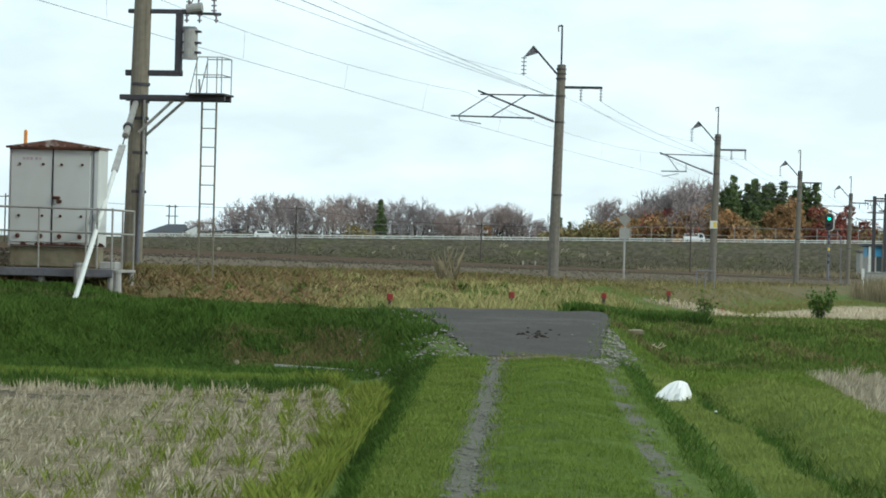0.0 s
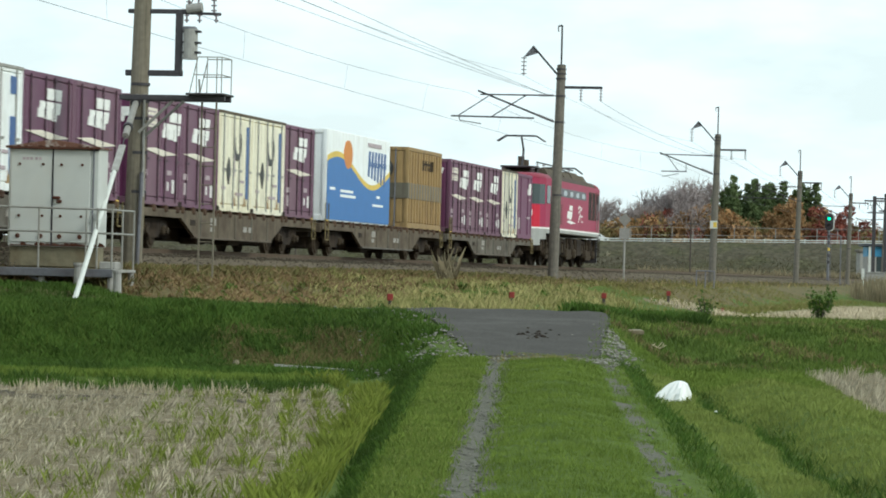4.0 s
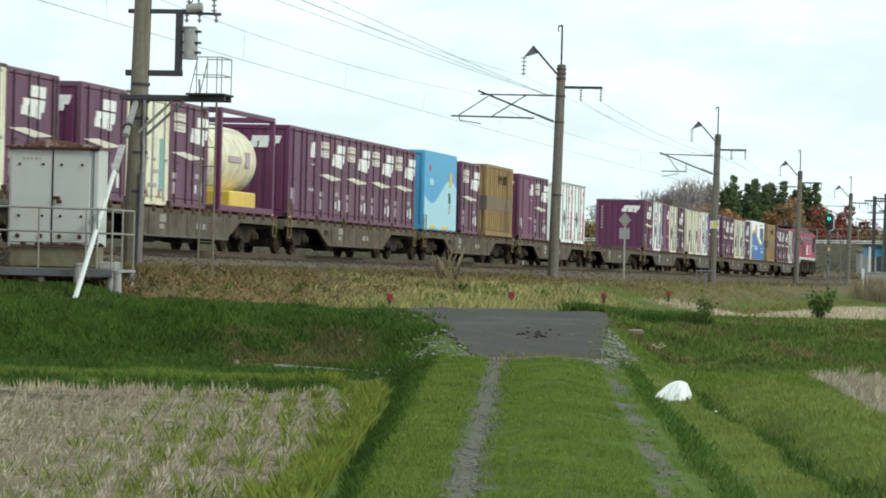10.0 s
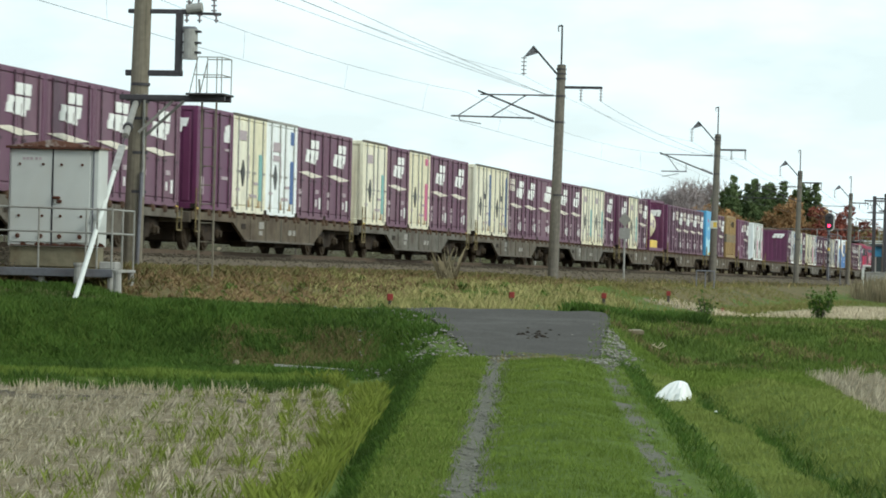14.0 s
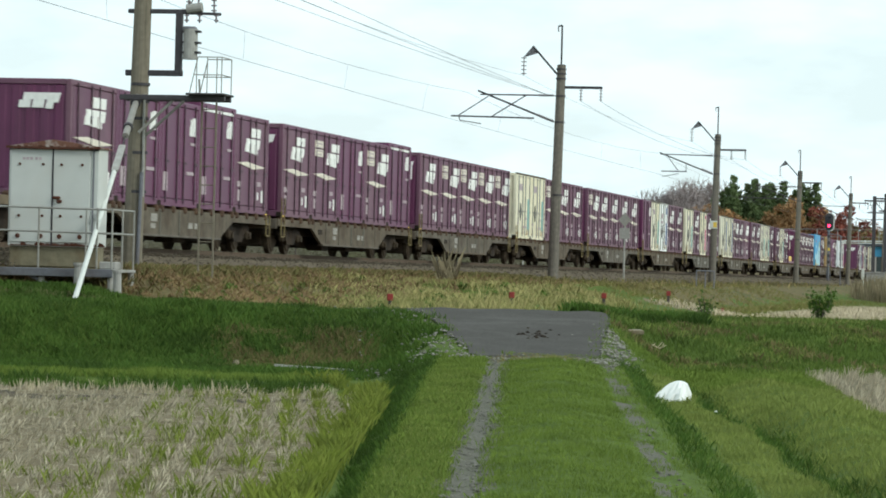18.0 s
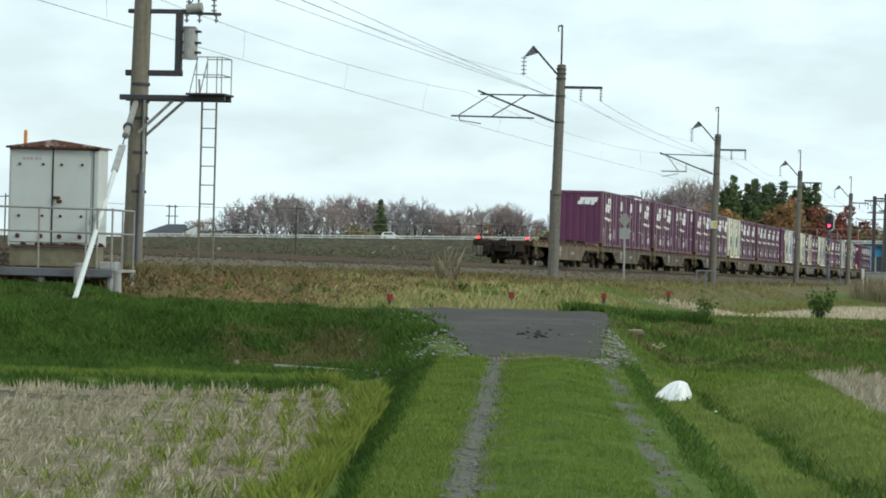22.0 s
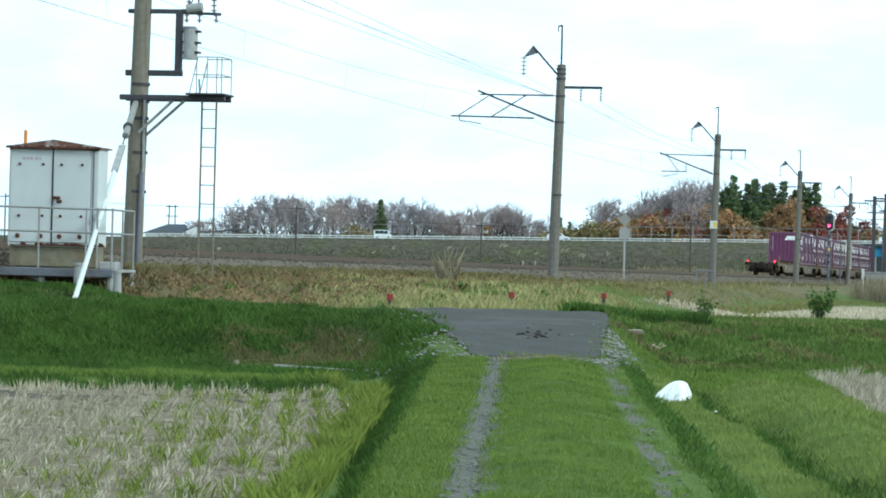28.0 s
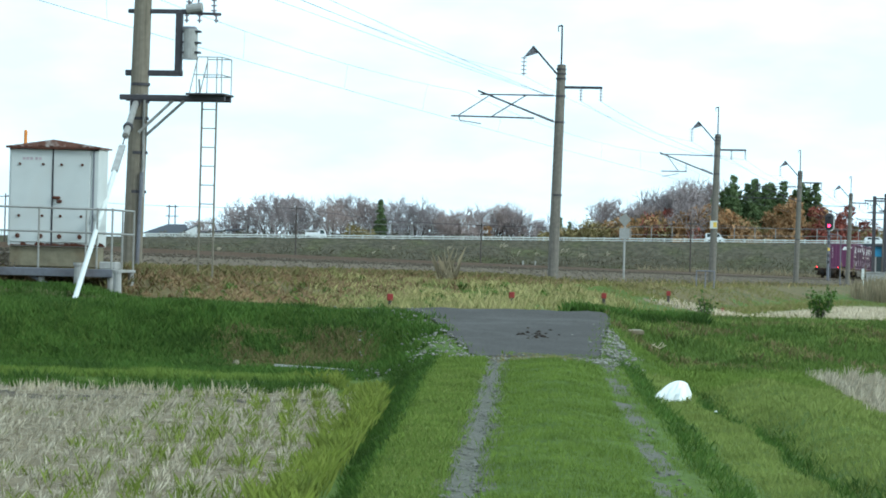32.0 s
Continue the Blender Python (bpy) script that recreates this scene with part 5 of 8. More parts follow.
def string_wires():
    stops = [POLES[0] - 60] + POLES
    runs = [("contact_wire", 0.007), ("messenger_wire", 0.006), ("feeder_wire", 0.007), ("feeder_wire", 0.007), ("feeder_wire", 0.007), ("return_wire", 0.005)]
    for k, (name, r) in enumerate(runs):
        sh = Shape()
        for i, (a, b) in enumerate(zip(stops, stops[1:])):
            odd = i % 2 == 0     # the far end of this span is an even pole
            if k == 0:
                e = ((-0.52, 5.30), (0.25, 5.22))
                (l0, z0), (l1, z1) = e if odd else e[::-1]
                span(sh, l0, z0, l1, z1, a, b, 0.04, r)
            elif k == 1:
                span(sh, *((-0.3, 6.40, 0.16, 6.38) if odd else (0.16, 6.38, -0.3, 6.40)), a, b, 0.42, r)
            elif k in (2, 3, 4):
                first = (2.4, 3.3, 4.3)[k - 2]
                second = POLE_L + (0.85 if k == 2 else 1.6)
                if i < 2:
                    span(sh, first if i else first + 0.9 * (k - 3), 6.36, 2.85 if i else first, 6.32 if i else 6.36, a, b, 0.10, r)
                elif k < 4:
                    span(sh, second, 6.12, second, 6.12, a, b, 0.45, r)
            else:
                span(sh, 1.87, 7.05, 1.87, 7.05, a, b, 0.35, r)
        solid(name, sh, wire_dark, "thin weathered overhead wire strung from pole to pole", "wire", "overhead wires", smooth=True)
    dr = Shape()
    for i, (a, b) in enumerate(zip(stops, stops[1:])):
        for t in (0.14, 0.38, 0.62, 0.86):
            s = a + (b - a) * t
            l0, l1 = ((-0.52, 0.25) if i % 2 == 0 else (0.25, -0.52))
            dr.rod(on_line(s, l0 + (l1 - l0) * t, 5.26).translation, on_line(s, (-0.3 + 0.46 * t) if i % 2 == 0 else (0.16 - 0.46 * t), 6.39 - 1.68 * t * (1 - t)).translation, 0.004, n=4, caps=False)
    solid("dropper", dr, wire_dark, "thin dropper wires between contact and messenger wire", "wire", kind="stuff")


string_wires()


# ------------------------------------------------------------ gear on the first pole
def pole_gear():
    """Platform, ladder, switch gear; local +y points to the track, so the field side is -y."""
    base = on_line(POLES[0], POLE_L)
    z_of = lambda z: z - RAIL
    plat = thing("pole_platform", base, "steel service platform with hooped guard rail on the pole", "platform")
    zp = z_of(4.92)
    part("arm", Shape().box((-0.06, 0.25, zp - 0.06), (0.06, -1.95, zp + 0.05), 0.01), steel_dark, plat)
    part("arm", Shape().box((-0.55, 0.25, zp - 0.06), (-0.45, -1.95, zp + 0.05), 0.01), steel_dark, plat)
    part("brace", Shape().bar((-0.05, -0.15, zp - 0.80), (-0.05, -0.98, zp - 0.05), 0.05, 0.05), zinc, plat)
    part("brace", Shape().bar((-0.45, -0.15, zp - 0.72), (-0.45, -0.86, zp - 0.05), 0.05, 0.05), zinc, plat)
    part("deck", Shape().box((-0.75, -1.18, zp + 0.05), (0.15, -1.98, zp + 0.09), 0.01), steel_dark, plat)
    rail_y = (-1.26, -1.40, -1.62, -1.82, -1.92)
    for y in rail_y:
        for x in (-0.72, 0.12) if y in (rail_y[0], rail_y[-1]) else (-0.72,):
            off = 0.16 if y == rail_y[0] else 0.0
            part("rail_post", Shape().rod((x, y, zp + 0.09), (x, y - off, zp + 0.82), 0.011, n=6), zinc, plat)
    for z, a in ((0.82, -1.42), (0.46, -1.34)):
        for x in (-0.72, 0.12):
            part("rail", Shape().rod((x, a, zp + z), (x, -1.92, zp + z), 0.011, n=6), zinc, plat)
        part("rail", Shape().rod((-0.72, -1.92, zp + z), (0.12, -1.92, zp + z), 0.011, n=6), zinc, plat)
    part("handle", Shape().rod((-0.5, -1.42, zp + 0.09), (-0.5, -1.40, zp + 0.38), 0.02, n=6), zinc, plat)
    lad = thing("ladder", base, "slender steel ladder up to the pole platform", "ladder")
    zb = z_of(1.12)
    for y in (-1.42, -1.72):
        part("stile", Shape().box((-0.30, y - 0.016, zb), (-0.26, y + 0.016, zp + 0.05)), concrete, lad)
    for i in range(10):
        z = zp - 0.22 - i * 0.385
        part("rung", Shape().rod((-0.28, -1.42, z), (-0.28, -1.72, z), 0.011, n=6), concrete, lad)
    gear = thing("switch_gear", base, "grey pole-mounted switch gear with insulators and cables", "switch gear")
    z1, z2 = z_of(6.70), z_of(5.43)
    part("beam", Shape().box((-0.05, 0.25, z1 - 0.04), (0.05, -0.98, z1 + 0.05), 0.01), steel_dark, gear)
    part("beam", Shape().box((-0.05, 0.28, z2 - 0.05), (0.05, -0.92, z2 + 0.07), 0.01), steel_dark, gear)
    part("channel", Shape().box((-0.06, -0.76, z2), (0.06, -0.90, z1), 0.01), steel_dark, gear)
    part("drive_box", Shape().rod((0, -1.07, z2 + 0.30), (0, -1.07, z2 + 0.92), 0.15, n=16), concrete_light, gear, "grey cylindrical drive housing")
    for z in (0.42, 0.62, 0.85):
        part("housing_clamp", Shape().box((-0.1, -0.9, z2 + z), (0.1, -1.28, z2 + z + 0.04)), steel_dark, gear)
    part("cap", Shape().rod((0, -1.05, z2 + 0.92), (0, -1.05, z2 + 0.97), 0.16, 0.13, n=16), steel, gear)
    part("switch_body", Shape().rod((0, -0.98, z1 + 0.06), (0, -1.30, z1 + 0.10), 0.10, n=12), concrete_light, gear)
    part("switch_bar", Shape().rod((0, -0.9, z1 - 0.02), (0, -1.70, z1 - 0.04), 0.03, n=8), steel_dark, gear)
    for y, top in ((-1.22, 0.55), (-1.55, 0.5), (-1.02, 0.3)):
        part("insulator", insulator((0, y, z1 - 0.02), (0, y, z1 + top), 5, 0.06), porcelain, gear)
    for y in (-0.98, -1.25, -1.6):
        part("insulator", insulator((0, y, z1 - 0.02), (0, y, z1 - 0.22), 2, 0.05), porcelain, gear)
    part("cable", Shape().rod((0, -0.98, z1 + 0.05), (0, -1.15, z1 + 0.32), 0.012, n=5).rod((0, -1.15, z1 + 0.32), (0, -1.3, z1 + 0.3), 0.012, n=5), tyre, gear)
    part("conduit", Shape().rod((-0.16, -0.19, z_of(2.9)), (-0.16, -0.17, z_of(5.0)), 0.03, n=8), concrete_light, gear, "pale conduit along the pole")
    part("conduit", Shape().rod((-0.20, -0.12, z_of(1.5)), (-0.20, -0.17, z_of(3.4)), 0.04, n=8), steel, gear)


pole_gear()


def ground_z(x, y):
    return float(height(x, y))


def guy_wire():
    a = Vector((-6.45, 61.2, ground_z(-6.45, 61.2) - 0.05))
    b = on_line(POLES[0], POLE_L).translation + Vector((0, 0, 5.0 - RAIL))
    root = thing("guy_wire", pose(0, 0, 0), "leaning guy wire with white and grey guard tubes", "guy wire")
    d = b - a
    part("wire", Shape().rod(a, b, 0.012, n=6), steel_dark, root)
    part("guard_tube", Shape().rod(a + d * 0.01, a + d * 0.60, 0.047, n=12), guard_white, root, "white plastic guard tube")
    part("guard_plate", Shape().bar(a + d * 0.605, a + d * 0.73, 0.13, 0.05), concrete_light, root, "grey guard plate")
    part("guard_tube", Shape().rod(a + d * 0.78, a + d * 1.0, 0.066, n=12), zinc, root, "grey upper guard tube")
    for t in (0.82, 0.95):
        part("tube_clamp", Shape().rod(a + d * t, a + d * (t + 0.008), 0.1, n=12), steel_dark, root)


guy_wire()


# ------------------------------------------------------------ relay cabinet on its stand
def cabinet():
    at = on_line(66.5, 3.55)
    at = Matrix.Translation(Vector((0, 0, 1.40 - RAIL))) @ at
    near = 0.955                       # stands between the road and the pole
    at.translation = Vector(EYE) + (at.translation - Vector(EYE)) * near
    at = at @ Matrix.Diagonal((near, near, near, 1))
    # local: -x faces the viewer, -y is the field side; z = 0 is the stand's floor
    cab = thing("relay_cabinet", at.normalized(), "aged white relay cabinet with rusty roof and worn base", "cabinet")
    cab.scale = (near, near, near)
    W, D, z0, z1 = 1.83, 0.65, 0.42, 2.38
    yl, yr = 2.07, 2.07 - W
    part("body", Shape().box((0, yl, z0), (D, yr, z1), 0.02), cab_white, cab)
    part("plinth", Shape().box((0.05, yl - 0.03, 0.02), (D - 0.05, yr + 0.03, z0), 0.02), plinth_tan, cab, "tan weathered plinth")
    mid = yl - 0.90
    for a, b in ((yl - 0.04, mid + 0.01), (mid - 0.01, yr + 0.17)):
        d = part("door", Shape().box((-0.025, a, z0 + 0.08), (0.03, b, z1 - 0.05), 0.012), cab_white, cab)
        for fy in (0.22, 0.78):
            for fz in (0.27, 0.72):
                yy, zz = a + (b - a) * fy, z0 + (z1 - z0) * fz + (0.2 if fz > 0.5 else 0.07)
                part("bolt", Shape().rod((-0.045, yy, zz), (-0.02, yy, zz), 0.028, n=10), cab_rust, d)
        for fy in (0.2, 0.75):
            yy = a + (b - a) * fy
            part("vent_cap", Shape().rod((-0.06, yy, z0 + 0.2), (-0.02, yy, z0 + 0.2), 0.04, 0.05, n=14), cab_rust, d, "rusted round vent")
    part("seam", Shape().box((-0.035, mid + 0.012, z0 + 0.02), (0.0, mid - 0.012, z1)), steel_dark, cab)
    part("handle", Shape().box((-0.10, mid - 0.02, z0 + 0.93), (-0.02, mid - 0.17, z0 + 0.99), 0.015), cab_rust, cab, "rusty door handle")
    part("handle", Shape().box((-0.09, mid - 0.1, z0 + 0.86), (-0.02, mid - 0.2, z0 + 0.92), 0.015), cab_rust, cab, "rusty door handle")
    part("corner_strip", Shape().box((-0.03, yr + 0.12, z0), (0.0, yr + 0.09, z1 - 0.02), 0.01), steel, cab)
    rs = random.Random(4)
    for i in range(19):
        yy = yl - 0.05 - i * 0.1
        h = rs.uniform(0.02, 0.09)
        q = [(yy, z0 + 0.01), (yy - 0.14, z0 + 0.01), (yy - rs.uniform(0.08, 0.13), z0 + h * 0.8), (yy - rs.uniform(0.0, 0.06), z0 + h)]
        part("rust_patch", Shape().slab(q, 0, -0.031, 0.02), cab_rust, cab)
    for i in range(5):
        part("plate_letter", Shape().box((-0.03, yl - 0.28 - i * 0.075 - (0.03 if i > 2 else 0), z1 - 0.265), (-0.02, yl - 0.335 - i * 0.075 - (0.03 if i > 2 else 0), z1 - 0.21)), mark_grey, cab)
    roof = Shape().slab([(yl + 0.05, z1), (yl - W / 2, z1 + 0.14), (yr - 0.05, z1), (yr - 0.05, z1 - 0.03), (yl + 0.05, z1 - 0.03)], 0, -0.1, D + 0.1)
    part("roof", roof, rusty, cab, "peeling rusty red roof")
    eave = Shape()
    for i in range(26):
        yy = yl + 0.04 - i * (W + 0.08) / 26
        eave.box((-0.112, yy, z1 - rs.uniform(0.035, 0.06)), (-0.09, yy - 0.072, z1 + rs.uniform(-0.012, 0.02)))
    part("roof_edge", eave, cab_rust, cab, "ragged dark rusty roof edge")
    # dark strip that paints the roof's shadow on the top of the body
    part("eave_gap", Shape().box((-0.02, yl - 0.01, z1 - 0.07), (0.02, yr + 0.01, z1 - 0.03)), steel_dark, cab)
    for y in (yl - 0.2, yl - 0.55, yr + 0.55, yr + 0.2):
        part("roof_spacer", Shape().box((-0.05, y - 0.03, z1 - 0.06), (0.02, y + 0.03, z1 + 0.0)), cab_rust, cab)
    # stand and railing
    st = thing("cabinet_stand", at.normalized(), "galvanised steel stand with walkway and tube railing", "stand")
    st.scale = (near, near, near)
    part("floor", Shape().box((-0.95, 2.3, -0.06), (D + 0.1, -0.35, 0.0), 0.01), concrete_light, st)
    part("edge_beam", Shape().box((-0.98, 2.3, -0.16), (-0.93, -0.35, 0.0), 0.01), steel, st)
    for x in (-0.85, D):
        for y in (2.1, 1.1, 0.3, -0.28):
            p = at @ Vector((x, y, 0))
            part("leg", Shape().rod((x, y, (ground_z(p.x, p.y) - p.z - 0.1) / near), (x, y, -0.06), 0.06, n=10), concrete_light, st)
    part("brace", Shape().bar((-0.85, 1.5, -0.08), (-0.85, 0.7, -0.42), 0.05, 0.05), steel, st)
    for y in (2.2, 1.15, 0.2, -0.02, -0.32):
        part("rail_post", Shape().rod((-0.95, y, -0.05), (-0.95, y, 1.18), 0.02, n=8), zinc, st)
    for z in (1.18, 0.72):
        part("rail", Shape().rod((-0.95, 2.3, z), (-0.95, -0.32, z - 0.03), 0.02, n=8), zinc, st)
        part("rail", Shape().rod((-0.95, -0.32, z - 0.03), (D, -0.32, z - 0.03), 0.02, n=8), zinc, st)
    part("rail_post", Shape().rod((-0.97, 2.38, 1.3), (-0.99, 2.2, -0.55), 0.03, n=8), zinc, st, "leaning tube post")
    for x in (-0.2, D):
        part("rail_post", Shape().rod((x, -0.32, -0.05), (x, -0.32, 1.15), 0.02, n=8), zinc, st)
    part("side_box", Shape().box((-0.5, 0.05, 0.0), (-0.1, -0.28, 0.15), 0.02), concrete_light, st)
    # two short concrete posts below
    for yy in (0.28, -0.5):
        p = at @ Vector((-1.15, yy, 0))
        g = ground_z(p.x, p.y)
        solid("short_post", Shape().rod((0, 0, -0.1), (0, 0, 0.42), 0.085, 0.075, n=12).rod((0, 0, 0.42), (0, 0, 0.47), 0.1, n=12), concrete_light,
              "short pale concrete post beside the stand", "post", "short posts", at=pose(p.x, p.y, g))
    # second leaning guard at the edge
    p = at @ Vector((-1.3, 2.0, 0))
    solid("cable_guard", Shape().rod((0, 0, -0.1), (-0.05, 0.28, 1.75), 0.05, n=10), guard_white, "pale leaning cable guard tube", "guard tube",
          at=Matrix.Translation(Vector((p.x, p.y, ground_z(p.x, p.y)))) @ Euler((0, 0, radians(80))).to_matrix().to_4x4())


cabinet()


# ------------------------------------------------------------ signal, signs and posts by the line
def signal():
    s0, l0 = 300.0, 2.1
    at = on_line(s0, l0)
    sig = thing("railway_signal", at, "two-lamp railway signal with black board on a steel post", "signal")
    part("mast", Shape().rod((0, 0, -0.9), (0, 0, 5.5), 0.09, 0.075, n=12), steel, sig)
    for i in range(5):
        part("mast_band", Shape().rod((0, 0, 1.2 + i * 0.55), (0, 0, 1.45 + i * 0.55), 0.10, n=12), yellow if i == 2 else steel_dark, sig)
    oval = [(0.36 * math.cos(a), 4.75 + (0.38 if math.sin(a) > 0 else -0.38) + 0.36 * math.sin(a)) for a in np.linspace(0, 2 * math.pi, 24, endpoint=False)]
    part("back_board", Shape().slab(oval, 0, -0.18, -0.13), steel_dark, sig, "black oval board")
    rim = [(u * 1.12 - 0.05, (w - 4.75) * 1.06 + 4.75) for u, w in oval]
    part("board_rim", Shape().slab(rim, 0, -0.12, -0.09), guard_white, sig, "white rim")
    part("lamp_case", Shape().box((-0.09, -0.26, 4.15), (0.3, 0.26, 5.35), 0.04), steel_dark, sig)
    for z, m, n in ((5.02, lamp_green, "green glowing lens"), (4.42, lamp_red, "red glowing lens")):
        part("lens", Shape().rod((-0.22, 0, z), (-0.19, 0, z), 0.125, n=18), m, sig, n)
        hood = Shape()
        ring = [(0.21 * math.cos(a), z + 0.21 * math.sin(a)) for a in np.linspace(0, math.pi, 10)]
        ring += [(0.235 * math.cos(a), z + 0.235 * math.sin(a)) for a in np.linspace(math.pi, 0, 10)]
        part("hood", hood.slab(ring, 0, -0.55, -0.17), steel_dark, sig)
    # added plate, no real signal part: hides the glow of the lens that is off
    shutter = part("lens_shutter", Shape().box((-0.30, -0.2, -0.2), (-0.26, 0.2, 0.2), 0.01), steel_dark, sig, "added black cover that hides the unlit lens", at=pose(0, 0, 4.42))
    part("ladder", Shape().bar((0.35, -0.15, -0.6), (0.35, -0.15, 4.0), 0.04, 0.04), steel, sig)
    part("ladder", Shape().bar((0.35, 0.15, -0.6), (0.35, 0.15, 4.0), 0.04, 0.04), steel, sig)
    for i in range(11):
        part("rung", Shape().rod((0.35, -0.15, -0.3 + i * 0.38), (0.35, 0.15, -0.3 + i * 0.38), 0.016, n=6), steel, sig)
    part("guard_post", Shape().rod((0.3, -1.0, -0.8), (0.3, -1.0, 3.6), 0.05, n=8), steel, sig)
    part("guard_arm", Shape().rod((0.3, -1.0, 3.6), (0.3, -0.1, 3.75), 0.04, n=8), steel, sig)
    return shutter


LENS_COVER = signal()


def line_signs():
    at = on_line(147.5, 3.6)
    z0 = ground_z(at.translation.x, at.translation.y) - RAIL
    root = thing("track_sign", at, "grey diamond and square sign boards on a thin post", "sign")
    part("post", Shape().rod((0, 0, z0 - 0.2), (0, 0, 2.3), 0.045, n=10), concrete_light, root)
    part("diamond_board", Shape().slab([(0, 1.72), (0.27, 2.03), (0, 2.34), (-0.27, 2.03)], 0, -0.06, -0.04), zinc, root)
    part("square_board", Shape().box((-0.06, -0.22, 1.22), (-0.04, 0.22, 1.68), 0.005), concrete_light, root, "pale square board")
    # plates on the poles
    at = on_line(POLES[2], POLE_L)
    plate = thing("pole_plate", at, "small yellow and white plate fixed to the pole", "plate")
    part("plate", Shape().box((-0.23, -0.19, 2.35), (-0.20, 0.20, 2.78), 0.005), guard_white, plate)
    part("plate_field", Shape().box((-0.235, -0.17, 2.42), (-0.225, 0.02, 2.70)), yellow, plate, "yellow field")
    # red marker posts on the railway's border
    for x, y in ((-0.92, 62.5), (1.36, 68.3), (3.57, 77.3), (5.92, 91.7), (9.2, 115.0)):
        p = Vector((x, y, 0))
        r = thing("boundary_post", pose(p.x, p.y, ground_z(p.x, p.y)), "short boundary post with a red top in the grass", "post", "boundary posts")
        part("shaft", Shape().box((-0.035, -0.035, -0.1), (0.035, 0.035, 0.15), 0.01), bark, r)
        part("red_head", Shape().box((-0.055, -0.055, 0.15), (0.055, 0.055, 0.27), 0.012), flower, r, "red painted head")
    for x, y in ((27.3, 230.0),):
        solid("white_stake", Shape().rod((0, 0, -0.1), (0, 0, 0.45), 0.06, n=8), guard_white, "short white stake in the grass", "stake", at=pose(x, y, ground_z(x, y)))
    # low frame of rails in the verge
    p = on_line(158.0, 6.0).translation
    fr = thing("low_barrier", pose(p.x, p.y, ground_z(p.x, p.y)), "low weathered tube barrier in the grass", "barrier")
    for x in (-0.4, 0.0, 0.4):
        part("post", Shape().rod((x, 0, -0.1), (x, 0, 0.75), 0.03, n=8), steel, fr)
    part("rail", Shape().rod((-0.42, 0, 0.75), (0.42, 0, 0.75), 0.03, n=8), steel, fr)


    at = on_line(85.6, -4.0)
    g = ground_z(at.translation.x, at.translation.y) - RAIL
    solid("marker_pole", Shape().rod((0, 0, g - 0.2), (0, 0, 2.92), 0.045, n=10).rod((0, 0, 2.92), (0, 0, 2.95), 0.05, 0.03, n=10), orange, "orange marker pole beyond the railway", "pole", at=at)


line_signs()


def far_platform():
    """What shows of the station at the far end of the line."""
    for x, y, top in ((42.3, 345.0, 10.1), (41.7, 331.0, 10.0), (52.0, 372.0, 9.6)):
        z = ground_z(x, y)
        h = top - z
        p = thing("steel_mast", pose(x, y, z), "dark steel mast with cross arm and insulators", "mast", "steel masts")
        part("mast", Shape().box((-0.16, -0.16, -0.2), (0.16, 0.16, h), 0.02), steel_dark, p)
        part("cross_arm", Shape().box((-1.0, -0.06, h - 0.55), (1.2, 0.06, h - 0.40), 0.01), steel_dark, p)
        part("cross_arm", Shape().box((-0.7, -0.05, h - 1.7), (0.9, 0.05, h - 1.58), 0.01), steel_dark, p)
        for u in (-0.9, -0.4, 0.5, 1.1):
            part("insulator", insulator((u, 0, h - 0.55), (u, 0, h - 1.0), 3, 0.09), porcelain, p)
    sh = thing("station_building", pose(48.8, 384.0, ground_z(48.8, 384.0)), "small grey station building with blue upper wall and pale posts", "building")
    part("wall", Shape().box((-2.6, -2.0, 0), (4.0, 2.0, 3.2), 0.02), concrete_light, sh)
    part("sign_band", Shape().box((-2.6, -2.06, 3.2), (4.0, 2.0, 4.3), 0.02), station_blue, sh, "blue upper wall band")
    part("roof", Shape().box((-3.0, -2.6, 4.3), (4.5, 2.5, 4.6), 0.03), roof_slate, sh)
    part("window", Shape().box((-1.6, -2.03, 1.6), (0.2, -1.95, 3.2), 0.02), glass, sh)
    part("door", Shape().box((1.0, -2.03, 0), (2.2, -1.95, 3.0), 0.02), guard_white, sh, "pale door")
    for u in (-2.4, -0.6, 1.4):
        part("post", Shape().box((u - 0.12, -2.5, 0), (u + 0.12, -2.26, 4.3), 0.02), guard_white, sh)
    at = on_line(322.0, 5.0)
    hut = thing("equipment_box", at, "pale concrete equipment box beside the line", "box")
    part("body", Shape().box((-0.6, -0.9, -0.7), (0.6, 0.9, 0.55), 0.03), concrete_light, hut)
    part("lid", Shape().box((-0.68, -0.98, 0.55), (0.68, 0.98, 0.65), 0.02), concrete_light, hut)
    at = on_line(315.0, 4.2)
    solid("limit_post", Shape().box((-0.12, -0.12, -0.7), (0.12, 0.12, 0.9), 0.02), guard_white, "short white post beside the track", "post", at=at)


far_platform()


# ------------------------------------------------------------ highway on its embankment
HIGH_Y, HIGH_SLOPE = 703.0, 0.0146


def road_top(x):
    return 8.05 + HIGH_SLOPE * np.clip(x, -160, 160)


